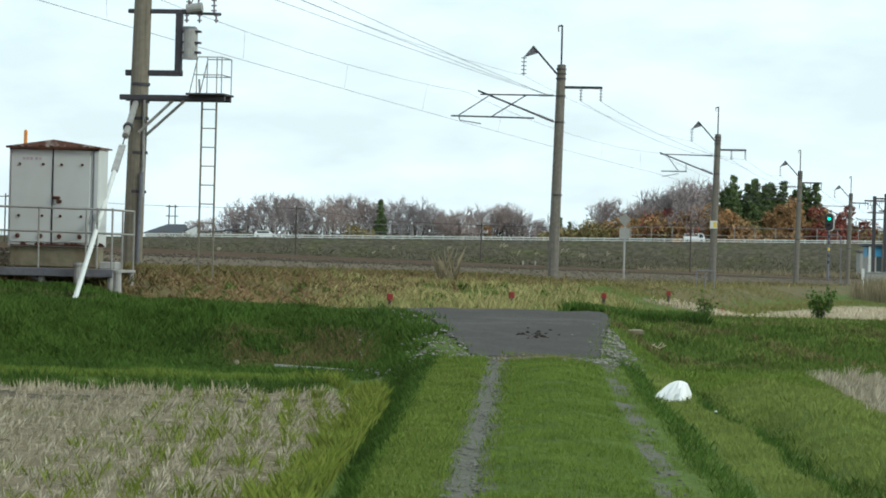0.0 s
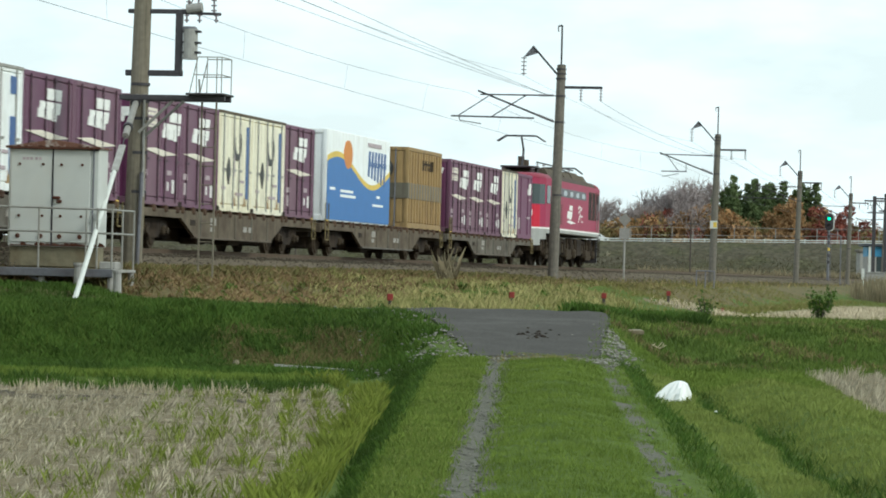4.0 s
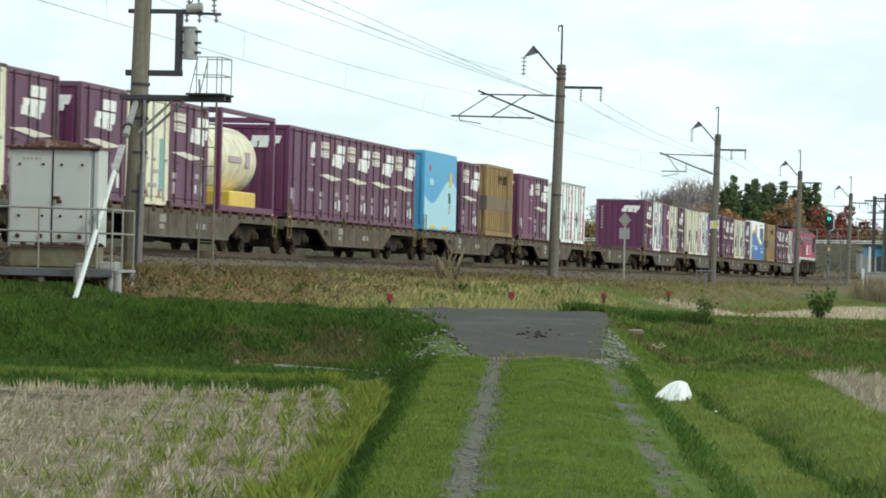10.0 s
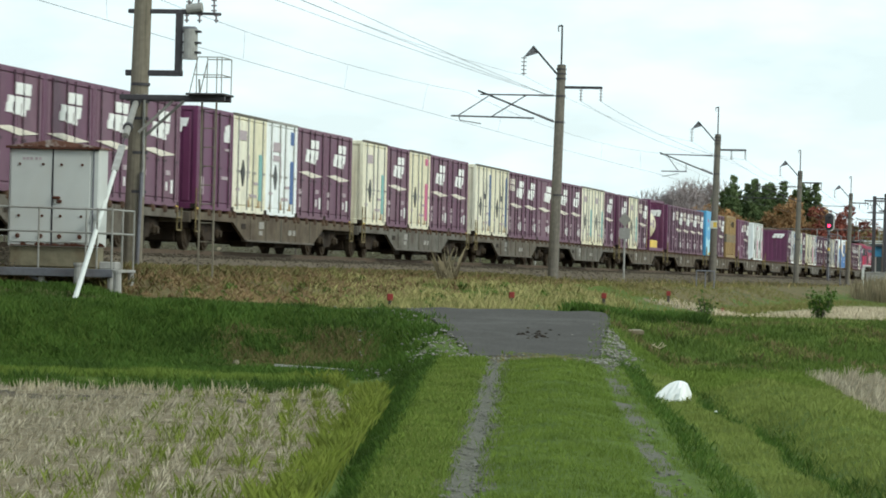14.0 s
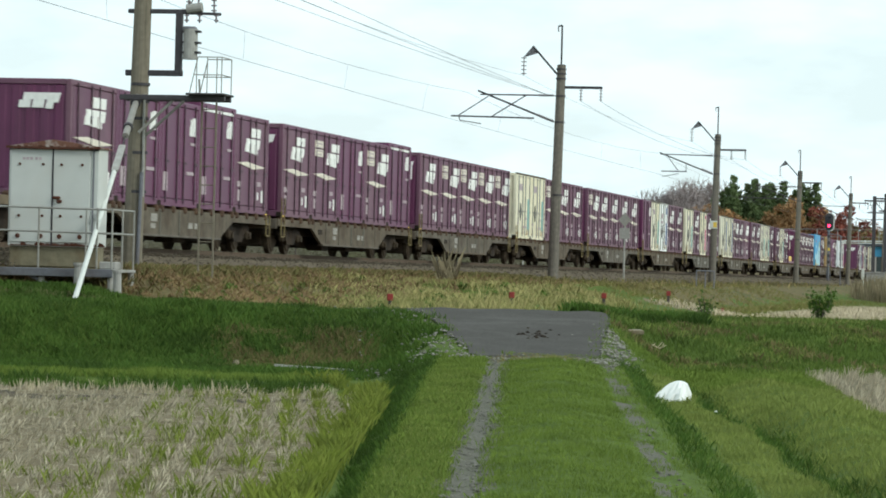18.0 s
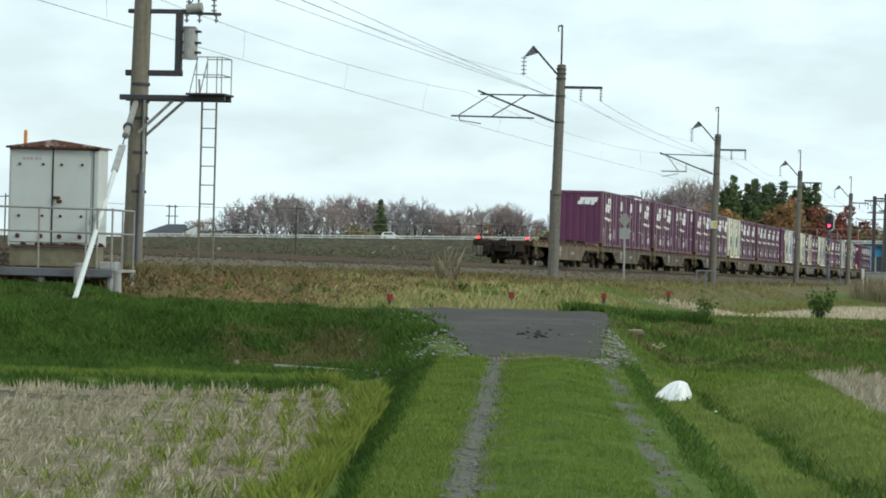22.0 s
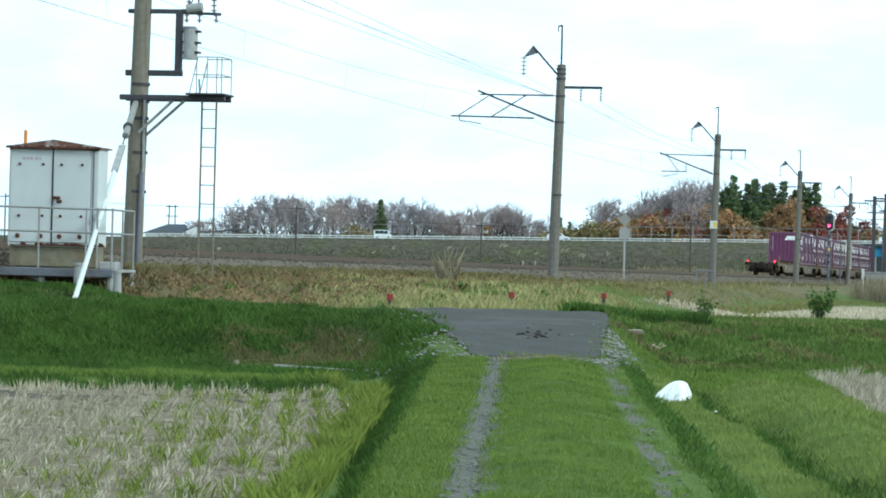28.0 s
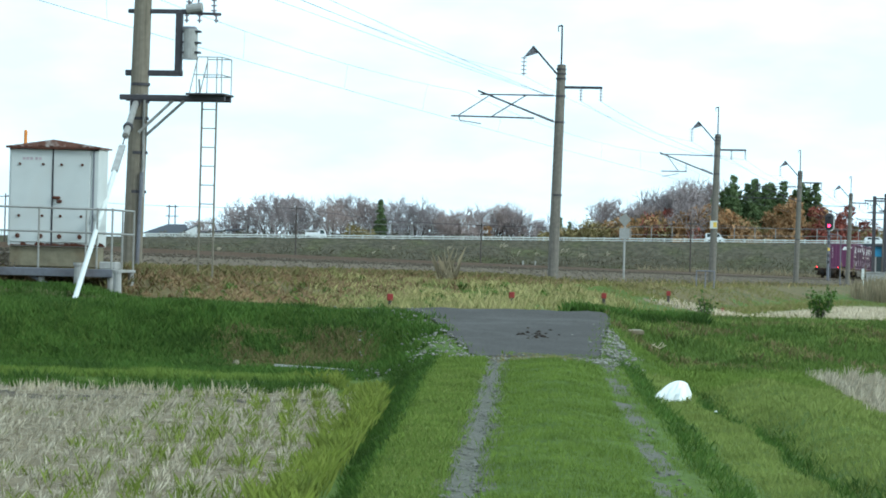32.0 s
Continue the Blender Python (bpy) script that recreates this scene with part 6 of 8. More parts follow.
def highway():
    xs = np.concatenate([np.linspace(-600, -140, 12), np.linspace(-136, 140, 140), np.linspace(150, 600, 12)])
    prof = [(672.0, None), (696.5, -0.25), (698.0, -0.02), (699.0, 0.0), (711.0, 0.0), (713.0, -0.3), (736.0, None)]
    vs = []
    for x in xs:
        for y, dz in prof:
            vs.append((x, y, 0.2 if dz is None else float(road_top(x)) + dz))
    n = len(prof)
    fs = [(i * n + j, i * n + j + 1, (i + 1) * n + j + 1, (i + 1) * n + j) for i in range(len(xs) - 1) for j in range(n - 1)]
    ob = solid("embankment", Shape().add(vs, fs), brush, "brown overgrown highway embankment", "embankment", kind="structure")
    ob.data.materials.append(asphalt)
    for i, f in enumerate(ob.data.polygons):
        if i % (n - 1) in (2, 3):
            f.material_index = 1
    gr = thing("guard_rail", pose(0, 0, 0), "long white tube guard rail along the highway", "guard rail", kind="structure")
    for z, h in ((0.62, 0.20), (0.22, 0.16)):
        s = Shape()
        for a, b in zip(range(-156, 156, 12), range(-144, 168, 12)):
            s.bar((a, 698.4, float(road_top(a)) + z), (b, 698.4, float(road_top(b)) + z), 0.1, h)
        part("beam", s, guard_white, gr)
    post = Shape().box((-0.10, -0.10, -0.1), (0.10, 0.10, 0.85)).mesh("post", guard_white)
    for i in range(78):
        x = -156 + i * 4.0
        part("post", post, None, gr, at=pose(x, 698.55, float(road_top(x))))
    fe = thing("tall_fence", pose(0, 0, 0), "tall thin wire fence of steel posts beside the highway", "fence", kind="structure")
    fpost = Shape().box((-0.08, -0.08, -0.1), (0.08, 0.08, 3.2)).mesh("fence_post", zinc)
    for a, b in ((-40, 0), (38, 94)):
        n = int((b - a) / 4.2)
        for i in range(n + 1):
            x = a + i * 4.2
            part("fence_post", fpost, None, fe, at=pose(x, 712.0, float(road_top(x))))
        for z in (3.15, 1.6):
            part("fence_rail", Shape().bar((a, 712.0, float(road_top(a)) + z), (a + n * 4.2, 712.0, float(road_top(a + n * 4.2)) + z), 0.07, 0.08), zinc, fe)


highway()


def abutment():
    """Pale concrete end of the highway bank."""
    at = pose(83.0, 668.0, 0.2)
    ab = thing("abutment", at, "pale concrete abutment wall at the end of the highway bank", "wall", kind="structure")
    part("wall", Shape().box((-3.6, 0, -0.2), (12.0, 6.0, 7.2), 0.1), concrete_light, ab)
    part("coping", Shape().box((-3.9, -0.3, 7.2), (12.2, 6.2, 7.8), 0.08), concrete_grey, ab)
    for x in (-0.4, 3.2, 6.8):
        part("joint", Shape().box((x - 0.08, -0.06, 0.0), (x + 0.08, 0.1, 7.2)), concrete_grey, ab)


abutment()


def house():
    h = thing("house", pose(-60.5, 748.0, 1.0), "house with dark gabled roof and white gable wall", "house")
    part("wall", Shape().box((-2.6, -4.5, 0), (8.2, 4.5, 7.35)), plaster, h)
    hip = [(-3.4, -5.2, 7.3), (6.4, -5.2, 7.3), (6.4, 5.2, 7.3), (-3.4, 5.2, 7.3), (1.8, -0.6, 9.4), (5.6, -0.6, 9.4), (5.6, 0.6, 9.4), (1.8, 0.6, 9.4)]
    part("roof", Shape().add(hip, [(0, 1, 5, 4), (1, 2, 6, 5), (2, 3, 7, 6), (3, 0, 4, 7), (4, 5, 6, 7), (0, 3, 2, 1)]), roof_slate, h, "dark hipped roof")
    part("gable", Shape().slab([(5.0, 7.4), (8.3, 7.4), (8.3, 9.1)], 1, -5.0, -4.6), plaster, h, "white gable wall")
    part("lean_to_roof", Shape().slab([(4.8, 7.4), (8.5, 9.2), (8.5, 9.4), (4.6, 7.5)], 1, -5.1, 4.5), roof_slate, h)
    for x in (-0.5, 2.5, 5.5):
        w = part("window", Shape().box((x - 0.8, -4.56, 5.2), (x + 0.8, -4.5, 6.6)), glass, h)
        part("window_frame", Shape().box((x - 0.9, -4.58, 5.1), (x + 0.9, -4.5, 5.2)), steel, w)
    g = thing("shed", pose(-47.5, 752.0, 1.0), "pale low shed with a sloping roof", "shed")
    part("wall", Shape().box((-5, -3, 0), (5, 3, 7.6)), plaster, g)
    part("roof", Shape().slab([(-5.4, 7.6), (5.4, 8.6), (5.4, 8.9), (-5.4, 7.9)], 1, -3.4, 3.4), steel, g)
    t = thing("power_tower", pose(-60.0, 775.0, 1.0), "far steel power tower with two legs", "tower")
    for x in (-0.8, 0.8):
        part("leg", Shape().rod((x, 0, 0), (x * 0.8, 0, 14.0), 0.14, n=6), steel_dark, t)
    for z in (9.5, 11.5, 13.6):
        part("cross_bar", Shape().rod((-1.4, 0, z), (1.4, 0, z), 0.1, n=6), steel_dark, t)


house()


def field_poles():
    tops = []
    for x, h in ((-50.0, 8.6), (-16.8, 8.0), (4.3, 6.6), (28.2, 7.4), (60.0, 7.4)):
        p = thing("utility_pole", pose(x, 400.0, 0.7), "thin grey utility pole standing in the field", "pole", "utility poles")
        part("shaft", Shape().rod((0, 0, -0.3), (0, 0, h), 0.10, 0.07, n=10), bark, p)
        part("cross_arm", Shape().box((-0.7, -0.05, h - 0.4), (0.7, 0.05, h - 0.3)), bark, p)
        tops.append(Vector((x, 400.0, 0.7 + h - 0.25)))
    s = Shape()
    for a, b in zip(tops, tops[1:]):
        for i in range(8):
            f = lambda t: a + (b - a) * t - Vector((0, 0, 1.6 * t * (1 - t)))
            s.rod(f(i / 8), f((i + 1) / 8), 0.03, n=4, caps=False)
    solid("utility_wire", s, wire_dark, "thin grey utility wire sagging between field poles", "wire")
    for x in (9.2, 10.6):
        solid("field_stake", Shape().rod((0, 0, 0), (0, 0, 2.3), 0.08, n=8), concrete_light, "pale stake standing in the far field", "stake", "field stakes", at=pose(x, 402.0, 0.8))


field_poles()


# ------------------------------------------------------------ vehicles on the highway
def make_car(kind):
    names = {"car": "small white hatchback car with dark windows", "van": "boxy white micro van with dark windows",
             "truck": "small white pickup truck with low bed", "wagon": "white station wagon car with dark windows"}
    root = thing("car" if kind != "truck" else "pickup_truck", pose(0, 0, 0), names[kind], "car" if kind != "truck" else "truck")
    L, H = {"car": (3.9, 1.5), "van": (3.5, 1.9), "truck": (4.2, 1.85), "wagon": (4.5, 1.5)}[kind]
    x0, x1 = -L / 2, L / 2
    if kind == "van":
        prof = [(x0, 0.35), (x1, 0.35), (x1 + 0.02, 0.95), (x1 - 0.35, 1.1), (x1 - 0.75, H - 0.05), (x1 - 0.95, H), (x0 + 0.1, H), (x0, H - 0.15)]
        wins = [(x0 + 0.2, x0 + 1.0), (x0 + 1.1, x0 + 1.9), (x0 + 2.0, x1 - 0.85)]
    elif kind == "truck":
        prof = [(x0, 0.45), (x1, 0.4), (x1, 1.0), (x1 - 0.35, H - 0.1), (x1 - 0.5, H), (x1 - 1.3, H), (x1 - 1.35, 0.95), (x0, 0.95)]
        wins = [(x1 - 1.2, x1 - 0.5)]
    else:
        prof = [(x0, 0.3), (x1, 0.3), (x1, 0.75), (x1 - 0.9, 0.92), (x1 - 1.6, H - 0.03), (x1 - 1.8, H), (x0 + 0.6, H), (x0 + 0.15, H - 0.2), (x0, 0.95)]
        wins = [(x0 + 0.5, x0 + 1.25), (x0 + 1.35, x1 - 1.7)]
    part("body", Shape().slab(prof, 1, -0.78, 0.78), car_white, root)
    for a, b in wins:
        zt = H - 0.12
        part("window", Shape().slab([(a, 1.0 if kind != "van" else 1.12), (b + 0.2, 1.0 if kind != "van" else 1.12), (b, zt), (a + 0.05, zt)], 1, -0.79, 0.79), glass, root)
    for x in (x0 + 0.65, x1 - 0.65):
        for y in (-0.72, 0.72):
            w = part("wheel", Shape().rod((x, y - 0.09, 0.29), (x, y + 0.09, 0.29), 0.29, n=14), tyre, root)
            part("rim", Shape().rod((x, y - 0.095, 0.29), (x, y + 0.095, 0.29), 0.17, n=12), steel, w)
    part("bumper", Shape().box((x1 - 0.05, -0.75, 0.32), (x1 + 0.06, 0.75, 0.55), 0.03), car_white, root)
    for y in (-0.6, 0.6):
        part("headlight", Shape().box((x1 - 0.1, y - 0.14, 0.62), (x1 + 0.02, y + 0.14, 0.78), 0.03), glass, root)
    if kind == "truck":
        for y in (-0.76, 0.76):
            part("bed_side", Shape().box((x0, y - 0.03, 0.95), (x1 - 1.4, y + 0.03, 1.25)), car_white, root)
        part("load_rack", Shape().rod((x0 + 0.2, -0.7, 1.25), (x0 + 0.2, -0.7, 1.75), 0.04, n=6).rod((x0 + 0.2, -0.7, 1.75), (x1 - 1.3, -0.7, 1.75), 0.04, n=6), car_white, root)
    return root


PX = 703.0 / 6210.0
CARS = [(make_car("wagon"), (470 - 784) * PX, 0.0, 16.6), (make_car("truck"), (1228 - 784) * PX, 0.0, 16.6), (make_car("car"), (545 - 784) * PX, 21.0, 16.6),
        (make_car("wagon"), (285 - 784) * PX, 23.0, 15.9), (make_car("van"), (677 - 784) * PX, 28.0, 16.6), (make_car("truck"), (265 - 784) * PX, 30.0, 16.6)]


# ------------------------------------------------------------ trees
def limb_tree(seed, height_m, spread, levels=5, twigs=3, droop=0.0):
    """Limbs and twigs of a bare tree; returns trunk shape and crown shape."""
    rs = random.Random(seed)
    trunk, crown = Shape(), Shape()

    def grow(p, d, length, r, level):
        q = p + d * length
        u = Vector((q.x / (0.46 * height_m), q.y / (0.46 * height_m), (q.z - 0.50 * height_m) / (0.46 * height_m)))
        if level > 1 and u.length > 1.0:      # twigs stop at a rounded crown
            q = p + d * length * max(0.25, 1.6 - u.length)
        (trunk if level <= 2 else crown).rod(p, q, max(r, 0.022), max(r * 0.68, 0.016), n=7 if level == 0 else (4 if level < 3 else 3), caps=False)
        if level >= levels:
            return
        n = rs.choice((2, 3, 3)) if level < levels - 1 else twigs
        for i in range(n):
            ax = Vector((rs.uniform(-1, 1), rs.uniform(-1, 1), rs.uniform(-0.35, 0.9 - droop)))
            e = (d * 0.9 + ax * spread).normalized()
            grow(p + d * length * rs.uniform(0.65, 1.0), e, length * rs.uniform(0.62, 0.86), r * 0.62, level + 1)
        if level < 2:
            grow(q, (d + Vector((rs.uniform(-0.2, 0.2), rs.uniform(-0.2, 0.2), 0.3))).normalized(), length * 0.75, r * 0.66, level + 1)

    for k in range(2):
        grow(Vector((0.5 * k, 0, -0.5)), Vector((rs.uniform(-0.15, 0.15), rs.uniform(-0.1, 0.1), 1)).normalized(), height_m * 0.27, height_m * 0.017, 0)
    return trunk, crown


def clumps(seed, centre_list, n, size, flat=0.6):
    """Many small leaf clumps, random three-cornered scraps round each centre."""
    rs = np.random.RandomState(seed)
    c = np.repeat(np.array([p[:3] for p in centre_list]), n, axis=0)
    r = np.repeat(np.array([p[3] for p in centre_list]), n)
    off = rs.normal(size=(len(c), 3))
    off /= np.linalg.norm(off, axis=1)[:, None]
    off *= (rs.uniform(0.35, 1.0, len(c)) ** 0.5 * r)[:, None]
    off[:, 2] *= flat
    c = c + off
    tri = rs.normal(size=(len(c), 3, 3)) * size
    v = (c[:, None, :] + tri).reshape(-1, 3)
    return v, np.arange(len(v)).reshape(-1, 3)


def plant_trees():
    rs = random.Random(11)
    far = 748.0
    k = far / 6210.0
    bare = []
    for seed, h, sp in ((3, 14, 0.85), (5, 13, 0.95), (8, 12, 0.9), (13, 11, 1.0)):
        t, c = limb_tree(seed, h, sp, levels=6, twigs=4)
        bare.append((t.mesh("trunk", bark), c.mesh("crown", twig)))
    spots = [(356, 395, 0.55), (408, 372, 0.8), (440, 358, 0.95), (478, 352, 1.0), (515, 350, 1.0), (548, 362, 0.9), (588, 356, 0.95), (622, 352, 1.0), (650, 360, 0.9), (700, 354, 1.0),
             (728, 358, 0.95), (765, 374, 0.75), (785, 384, 0.6), (815, 375, 0.75), (845, 370, 0.8), (878, 368, 0.8), (908, 374, 0.75), (935, 384, 0.65), (958, 388, 0.6), (1067, 358, 0.8),
             (1118, 372, 0.7), (1140, 362, 0.8), (1165, 352, 0.9), (1182, 342, 0.95), (1198, 336, 1.0), (1218, 328, 1.05), (1238, 323, 1.1), (1255, 322, 1.1)]
    for i, (x, y, sc) in enumerate(spots):
        t, c = bare[i % 4]
        horizon = 483.2 + 0.02525 * (x - 784)
        top = 1.5 + (horizon - y + 13) * k
        root = thing("bare_tree", pose((x - 784) * k, far + rs.uniform(-6, 14), 0.8, 0, 0, rs.uniform(0, 360)), "leafless broad tree with fine grey-brown twigs", "tree", "bare trees")
        zs = (top - 0.8) / max(v.co.z for v in c.vertices)
        root.scale = (max(sc * 1.0, zs * 0.8), max(sc, zs * 0.8), zs)
        part("trunk", t, None, root)
        part("crown", c, None, root)
    # cedars
    cedars = []
    for seed in (1, 2, 3):
        r2 = random.Random(seed)
        cs = []
        for j in range(17):
            z = 3.0 + j * 0.92
            w = (3.0 if j % 3 else 2.4) * (1 - j / 17.2) + 0.10
            for q in range(12 if j < 13 else 5):
                a = r2.uniform(0, 6.28)
                cs.append((math.cos(a) * w * r2.uniform(0.3, 0.95), math.sin(a) * w * r2.uniform(0.3, 0.95), z + r2.uniform(-0.5, 0.5), r2.uniform(0.18, 0.36) + 0.16 * w))
        v, f = clumps(seed, cs, 48, 0.17, 0.7)
        cedars.append((Shape().rod((0, 0, 0), (0, 0, 17.5), 0.3, 0.05, n=8).mesh("trunk", bark), soup("crown", v, f, cedar)))
    for i, (x, y) in enumerate(((672, 352), (1265, 342), (1294, 308), (1312, 334), (1330, 315), (1350, 324), (1368, 320), (1387, 318), (1405, 334), (1440, 322), (1424, 330), (1416, 322), (1372, 330), (1288, 330), (1283, 346), (1304, 342), (1340, 340), (1361, 342), (1380, 340), (1398, 344), (1412, 340), (1431, 342), (990, 384), (1010, 390), (1280, 335), (1345, 340), (1302, 324), (1321, 323), (1340, 319), (1359, 327))):
        t, c = cedars[i % 3]
        horizon = 483.2 + 0.02525 * (x - 784)
        top = 1.5 + (horizon - y) * k
        root = thing("cedar_tree", pose((x - 784) * k, far + rs.uniform(-3, 10), 0.8, 0, 0, rs.uniform(0, 360)), "dark green conical cedar tree", "tree", "cedar trees")
        sc = (top - 0.8) / max(v.co.z for v in c.vertices)
        root.scale = (sc * 1.15, sc * 1.15, sc)
        part("trunk", t, None, root)
        part("crown", c, None, root)
    # trees in autumn leaf
    leafy = []
    for seed, m in ((21, autumn_o), (22, autumn_o), (23, autumn_r), (24, olive_leaf)):
        r2 = random.Random(seed)
        cs = [(r2.gauss(0, 2.1), r2.gauss(0, 2.1), 5.8 + r2.gauss(0, 2.0), r2.uniform(0.9, 1.7)) for _ in range(46)]
        v, f = clumps(seed, cs, 100, 0.22, 0.8)
        tr = Shape().rod((0, 0, 0), (0, 0, 5), 0.25, 0.15, n=8)
        for a in range(5):
            tr.rod((0, 0, 3 + 0.4 * a), (2 * math.cos(a * 1.3), 2 * math.sin(a * 1.3), 6.5), 0.12, 0.05, n=5)
        leafy.append((tr.mesh("trunk", bark), soup("crown", v, f, m), ("orange", "orange", "red", "olive green")[seed - 21]))
    for x, y, kind in ((1030, 390, 3), (1052, 386, 3), (1072, 388, 0), (1095, 384, 3), (1115, 378, 0), (1130, 376, 0), (1150, 372, 3), (1160, 370, 1), (1172, 376, 3), (1185, 368, 2), (1205, 362, 0), (1222, 366, 3), (1235, 360, 1), (1250, 356, 0), (1262, 366, 0), (1285, 374, 1), (1298, 372, 0), (1310, 384, 3), (1335, 385, 3),
                       (1365, 372, 0), (1392, 346, 0), (1415, 350, 1), (1378, 360, 1), (1440, 362, 0), (1458, 366, 2), (1472, 362, 2), (1486, 376, 2), (1498, 390, 2), (1515, 398, 3), (1535, 394, 3), (1558, 396, 3), (1580, 392, 3),
                       (1020, 398, 3), (1042, 394, 3), (868, 398, 1), (648, 394, 3), (965, 398, 3)):
        t, c, word = leafy[kind]
        horizon = 483.2 + 0.02525 * (x - 784)
        top = 1.5 + (horizon - y) * k
        root = thing("autumn_tree" if kind < 3 else "broadleaf_tree", pose((x - 784) * k, far - rs.uniform(2, 9), 0.8, 0, 0, rs.uniform(0, 360)), word + " leafy tree behind the highway", "tree", "leafy trees")
        sc = (top - 0.8) / max(v.co.z for v in c.vertices)
        root.scale = (min(sc, 1.3), min(sc, 1.3), sc)
        part("trunk", t, None, root)
        part("crown", c, None, root)


plant_trees()


def undergrowth():
    """Grey-brown bushes at the foot of the trees behind the highway."""
    rs = np.random.RandomState(31)
    n = 26000
    x = rs.uniform(-60, 100, n)
    y = rs.uniform(738, 747, n)
    top = road_top(x) + 0.6 + 1.3 * np.abs(wobble(x, y * 0.2, 7.0, 1.0)) + 0.8 * wobble(x, y, 2.0, 3.0)
    z = top - rs.uniform(0, 1, n) ** 1.5 * 5.0
    c = np.stack([x, y, z], -1)
    v = (c[:, None, :] + rs.normal(size=(n, 3, 3)) * 0.22).reshape(-1, 3)
    tagged(new("undergrowth", soup("undergrowth", v, np.arange(len(v)).reshape(-1, 3), scrub)), "grey-brown bushes under the trees behind the highway", "bushes", kind="stuff")


undergrowth()


# ------------------------------------------------------------ grass, stubble and weeds
GR = np.random.RandomState(7)


def sow(name, n, xr, yr, mask, h, w, material, label, category="grass", lean=0.7, lift=0.0, clump=0.0, along=None):
    """n blades strewn over a stretch of ground; mask(x, y, d, l) gives the chance that one grows."""
    x, y = GR.uniform(*xr, n), GR.uniform(*yr, n)
    if along:        # strewn over a strip of the railway: s0, s1, l0, l1
        a, b = GR.uniform(along[0], along[1], n), GR.uniform(along[2], along[3], n)
        x, y = a * ALONG[0] + (OFFSET + b) * ACROSS[0], a * ALONG[1] + (OFFSET + b) * ACROSS[1]
    if clump:
        pull = wobble(x, y, clump, 3.0)
        keep0 = GR.uniform(-0.9, 0.6, n) < pull
        x, y = x[keep0], y[keep0]
    keep = GR.uniform(0, 1, len(x)) < mask(x, y, x - lane(y), near_side(x, y))
    x, y = x[keep], y[keep]
    k = len(x)
    z = height(x, y) + lift
    hh = GR.uniform(*h, k) * (1 + 0.35 * wobble(x, y, 0.9, 1.0))
    ww = GR.uniform(*w, k) * np.clip(y / 60.0, 0.5, 1.0)
    a, b = GR.uniform(0, 2 * np.pi, k), GR.uniform(0, 2 * np.pi, k)
    ln = hh * GR.uniform(0.05, lean, k)
    base = np.stack([x, y, z - 0.01], -1)
    side = np.stack([np.cos(a), np.sin(a), 0 * a], -1) * ww[:, None] * 0.5
    bend = np.stack([np.cos(b), np.sin(b), 0 * b], -1) * ln[:, None]
    up = np.stack([0 * a, 0 * a, hh], -1)
    v = np.stack([base - side, base + side, base + up * 0.6 + bend * 0.35 + side * 0.7, base + up + bend], 1).reshape(-1, 3)
    i = np.arange(k)[:, None] * 4
    f = np.concatenate([i + np.array([[0, 1, 2]]), i + np.array([[0, 2, 3]])], 0)
    me = soup(name, v, f, material)
    return tagged(new(name, me), label, category, kind="stuff")


def between(v, a, b, soft=0.08):
    return step(v, a - soft, a + soft) * (1 - step(v, b - soft, b + soft))


patch = lambda x, y: between(x, -3.3, -1.0, 0.3) * between(y, 51.0, 53.8, 0.3) * (wobble(x, y, 0.8, 5.0) > -0.3)
SEEN = lambda x, y: (np.abs(x) < 0.135 * y + 0.6) & ~((x < -4.5) & (y > 60.0) & (y < 65.0))   # bare in front of the cabinet stand
sow("track_grass", 110000, (0, 2.3), (21, 48), lambda x, y, d, l: between(d, -0.56, 0.60), (0.02, 0.055), (0.005, 0.011), leaf_green, "short fresh grass on the crown of the farm track")
sow("verge_grass", 110000, (-0.8, 0.8), (21, 48), lambda x, y, d, l: step(x - verge(y), 0.0, 0.16) * (1 - step(d, -0.94, -0.82)), (0.025, 0.065), (0.005, 0.011), leaf_green, "fresh grass on the verge of the farm track")
sow("verge_pale_grass", 75000, (-0.8, 0.8), (21, 48), lambda x, y, d, l: step(x - verge(y), 0.12, 0.3) * (1 - step(d, -0.94, -0.82)) * step(y, 46, 41), (0.025, 0.06), (0.005, 0.011), leaf_soft, "pale grass on the crest of the verge")
sow("rut_edge_tufts", 30000, (-0.6, 1.4), (21, 48), lambda x, y, d, l: (between(d, -1.0, -0.80, 0.06) + between(d, -0.66, -0.5, 0.06)) * (wobble(x, y, 0.4, 8.0) > -0.05), (0.03, 0.09), (0.006, 0.012), leaf_green, "tufts of grass hanging over the wheel rut")
sow("rut_grass", 50000, (1.0, 2.6), (21, 48), lambda x, y, d, l: (between(d - 0.6 * sway(y), 0.86, 1.2) + 0.7 * between(d, 0.58, 0.9) * (wobble(x, y, 0.7) > -0.1)) * (0.45 + 0.5 * (wobble(x, y, 0.7) > -0.1)), (0.02, 0.06), (0.006, 0.012), leaf_green, "patchy grass in the overgrown rut")
sow("ridge_grass", 100000, (1.7, 3.6), (21, 46), lambda x, y, d, l: between(d - sway(y), 1.2, 1.66), (0.025, 0.07), (0.005, 0.012), leaf_soft, "soft grass on the low ridge beside the track")
# shade of the ditch slope, painted by darker blades
sow("slope_grass", 60000, (-1.2, 0.1), (21, 49), lambda x, y, d, l: step(x, -0.78, -0.66) * (1 - step(x - verge(y), 0.0, 0.16)), (0.04, 0.10), (0.006, 0.014), leaf_dark_and_shade, "grass on the ditch slope, darkened to paint its shade")
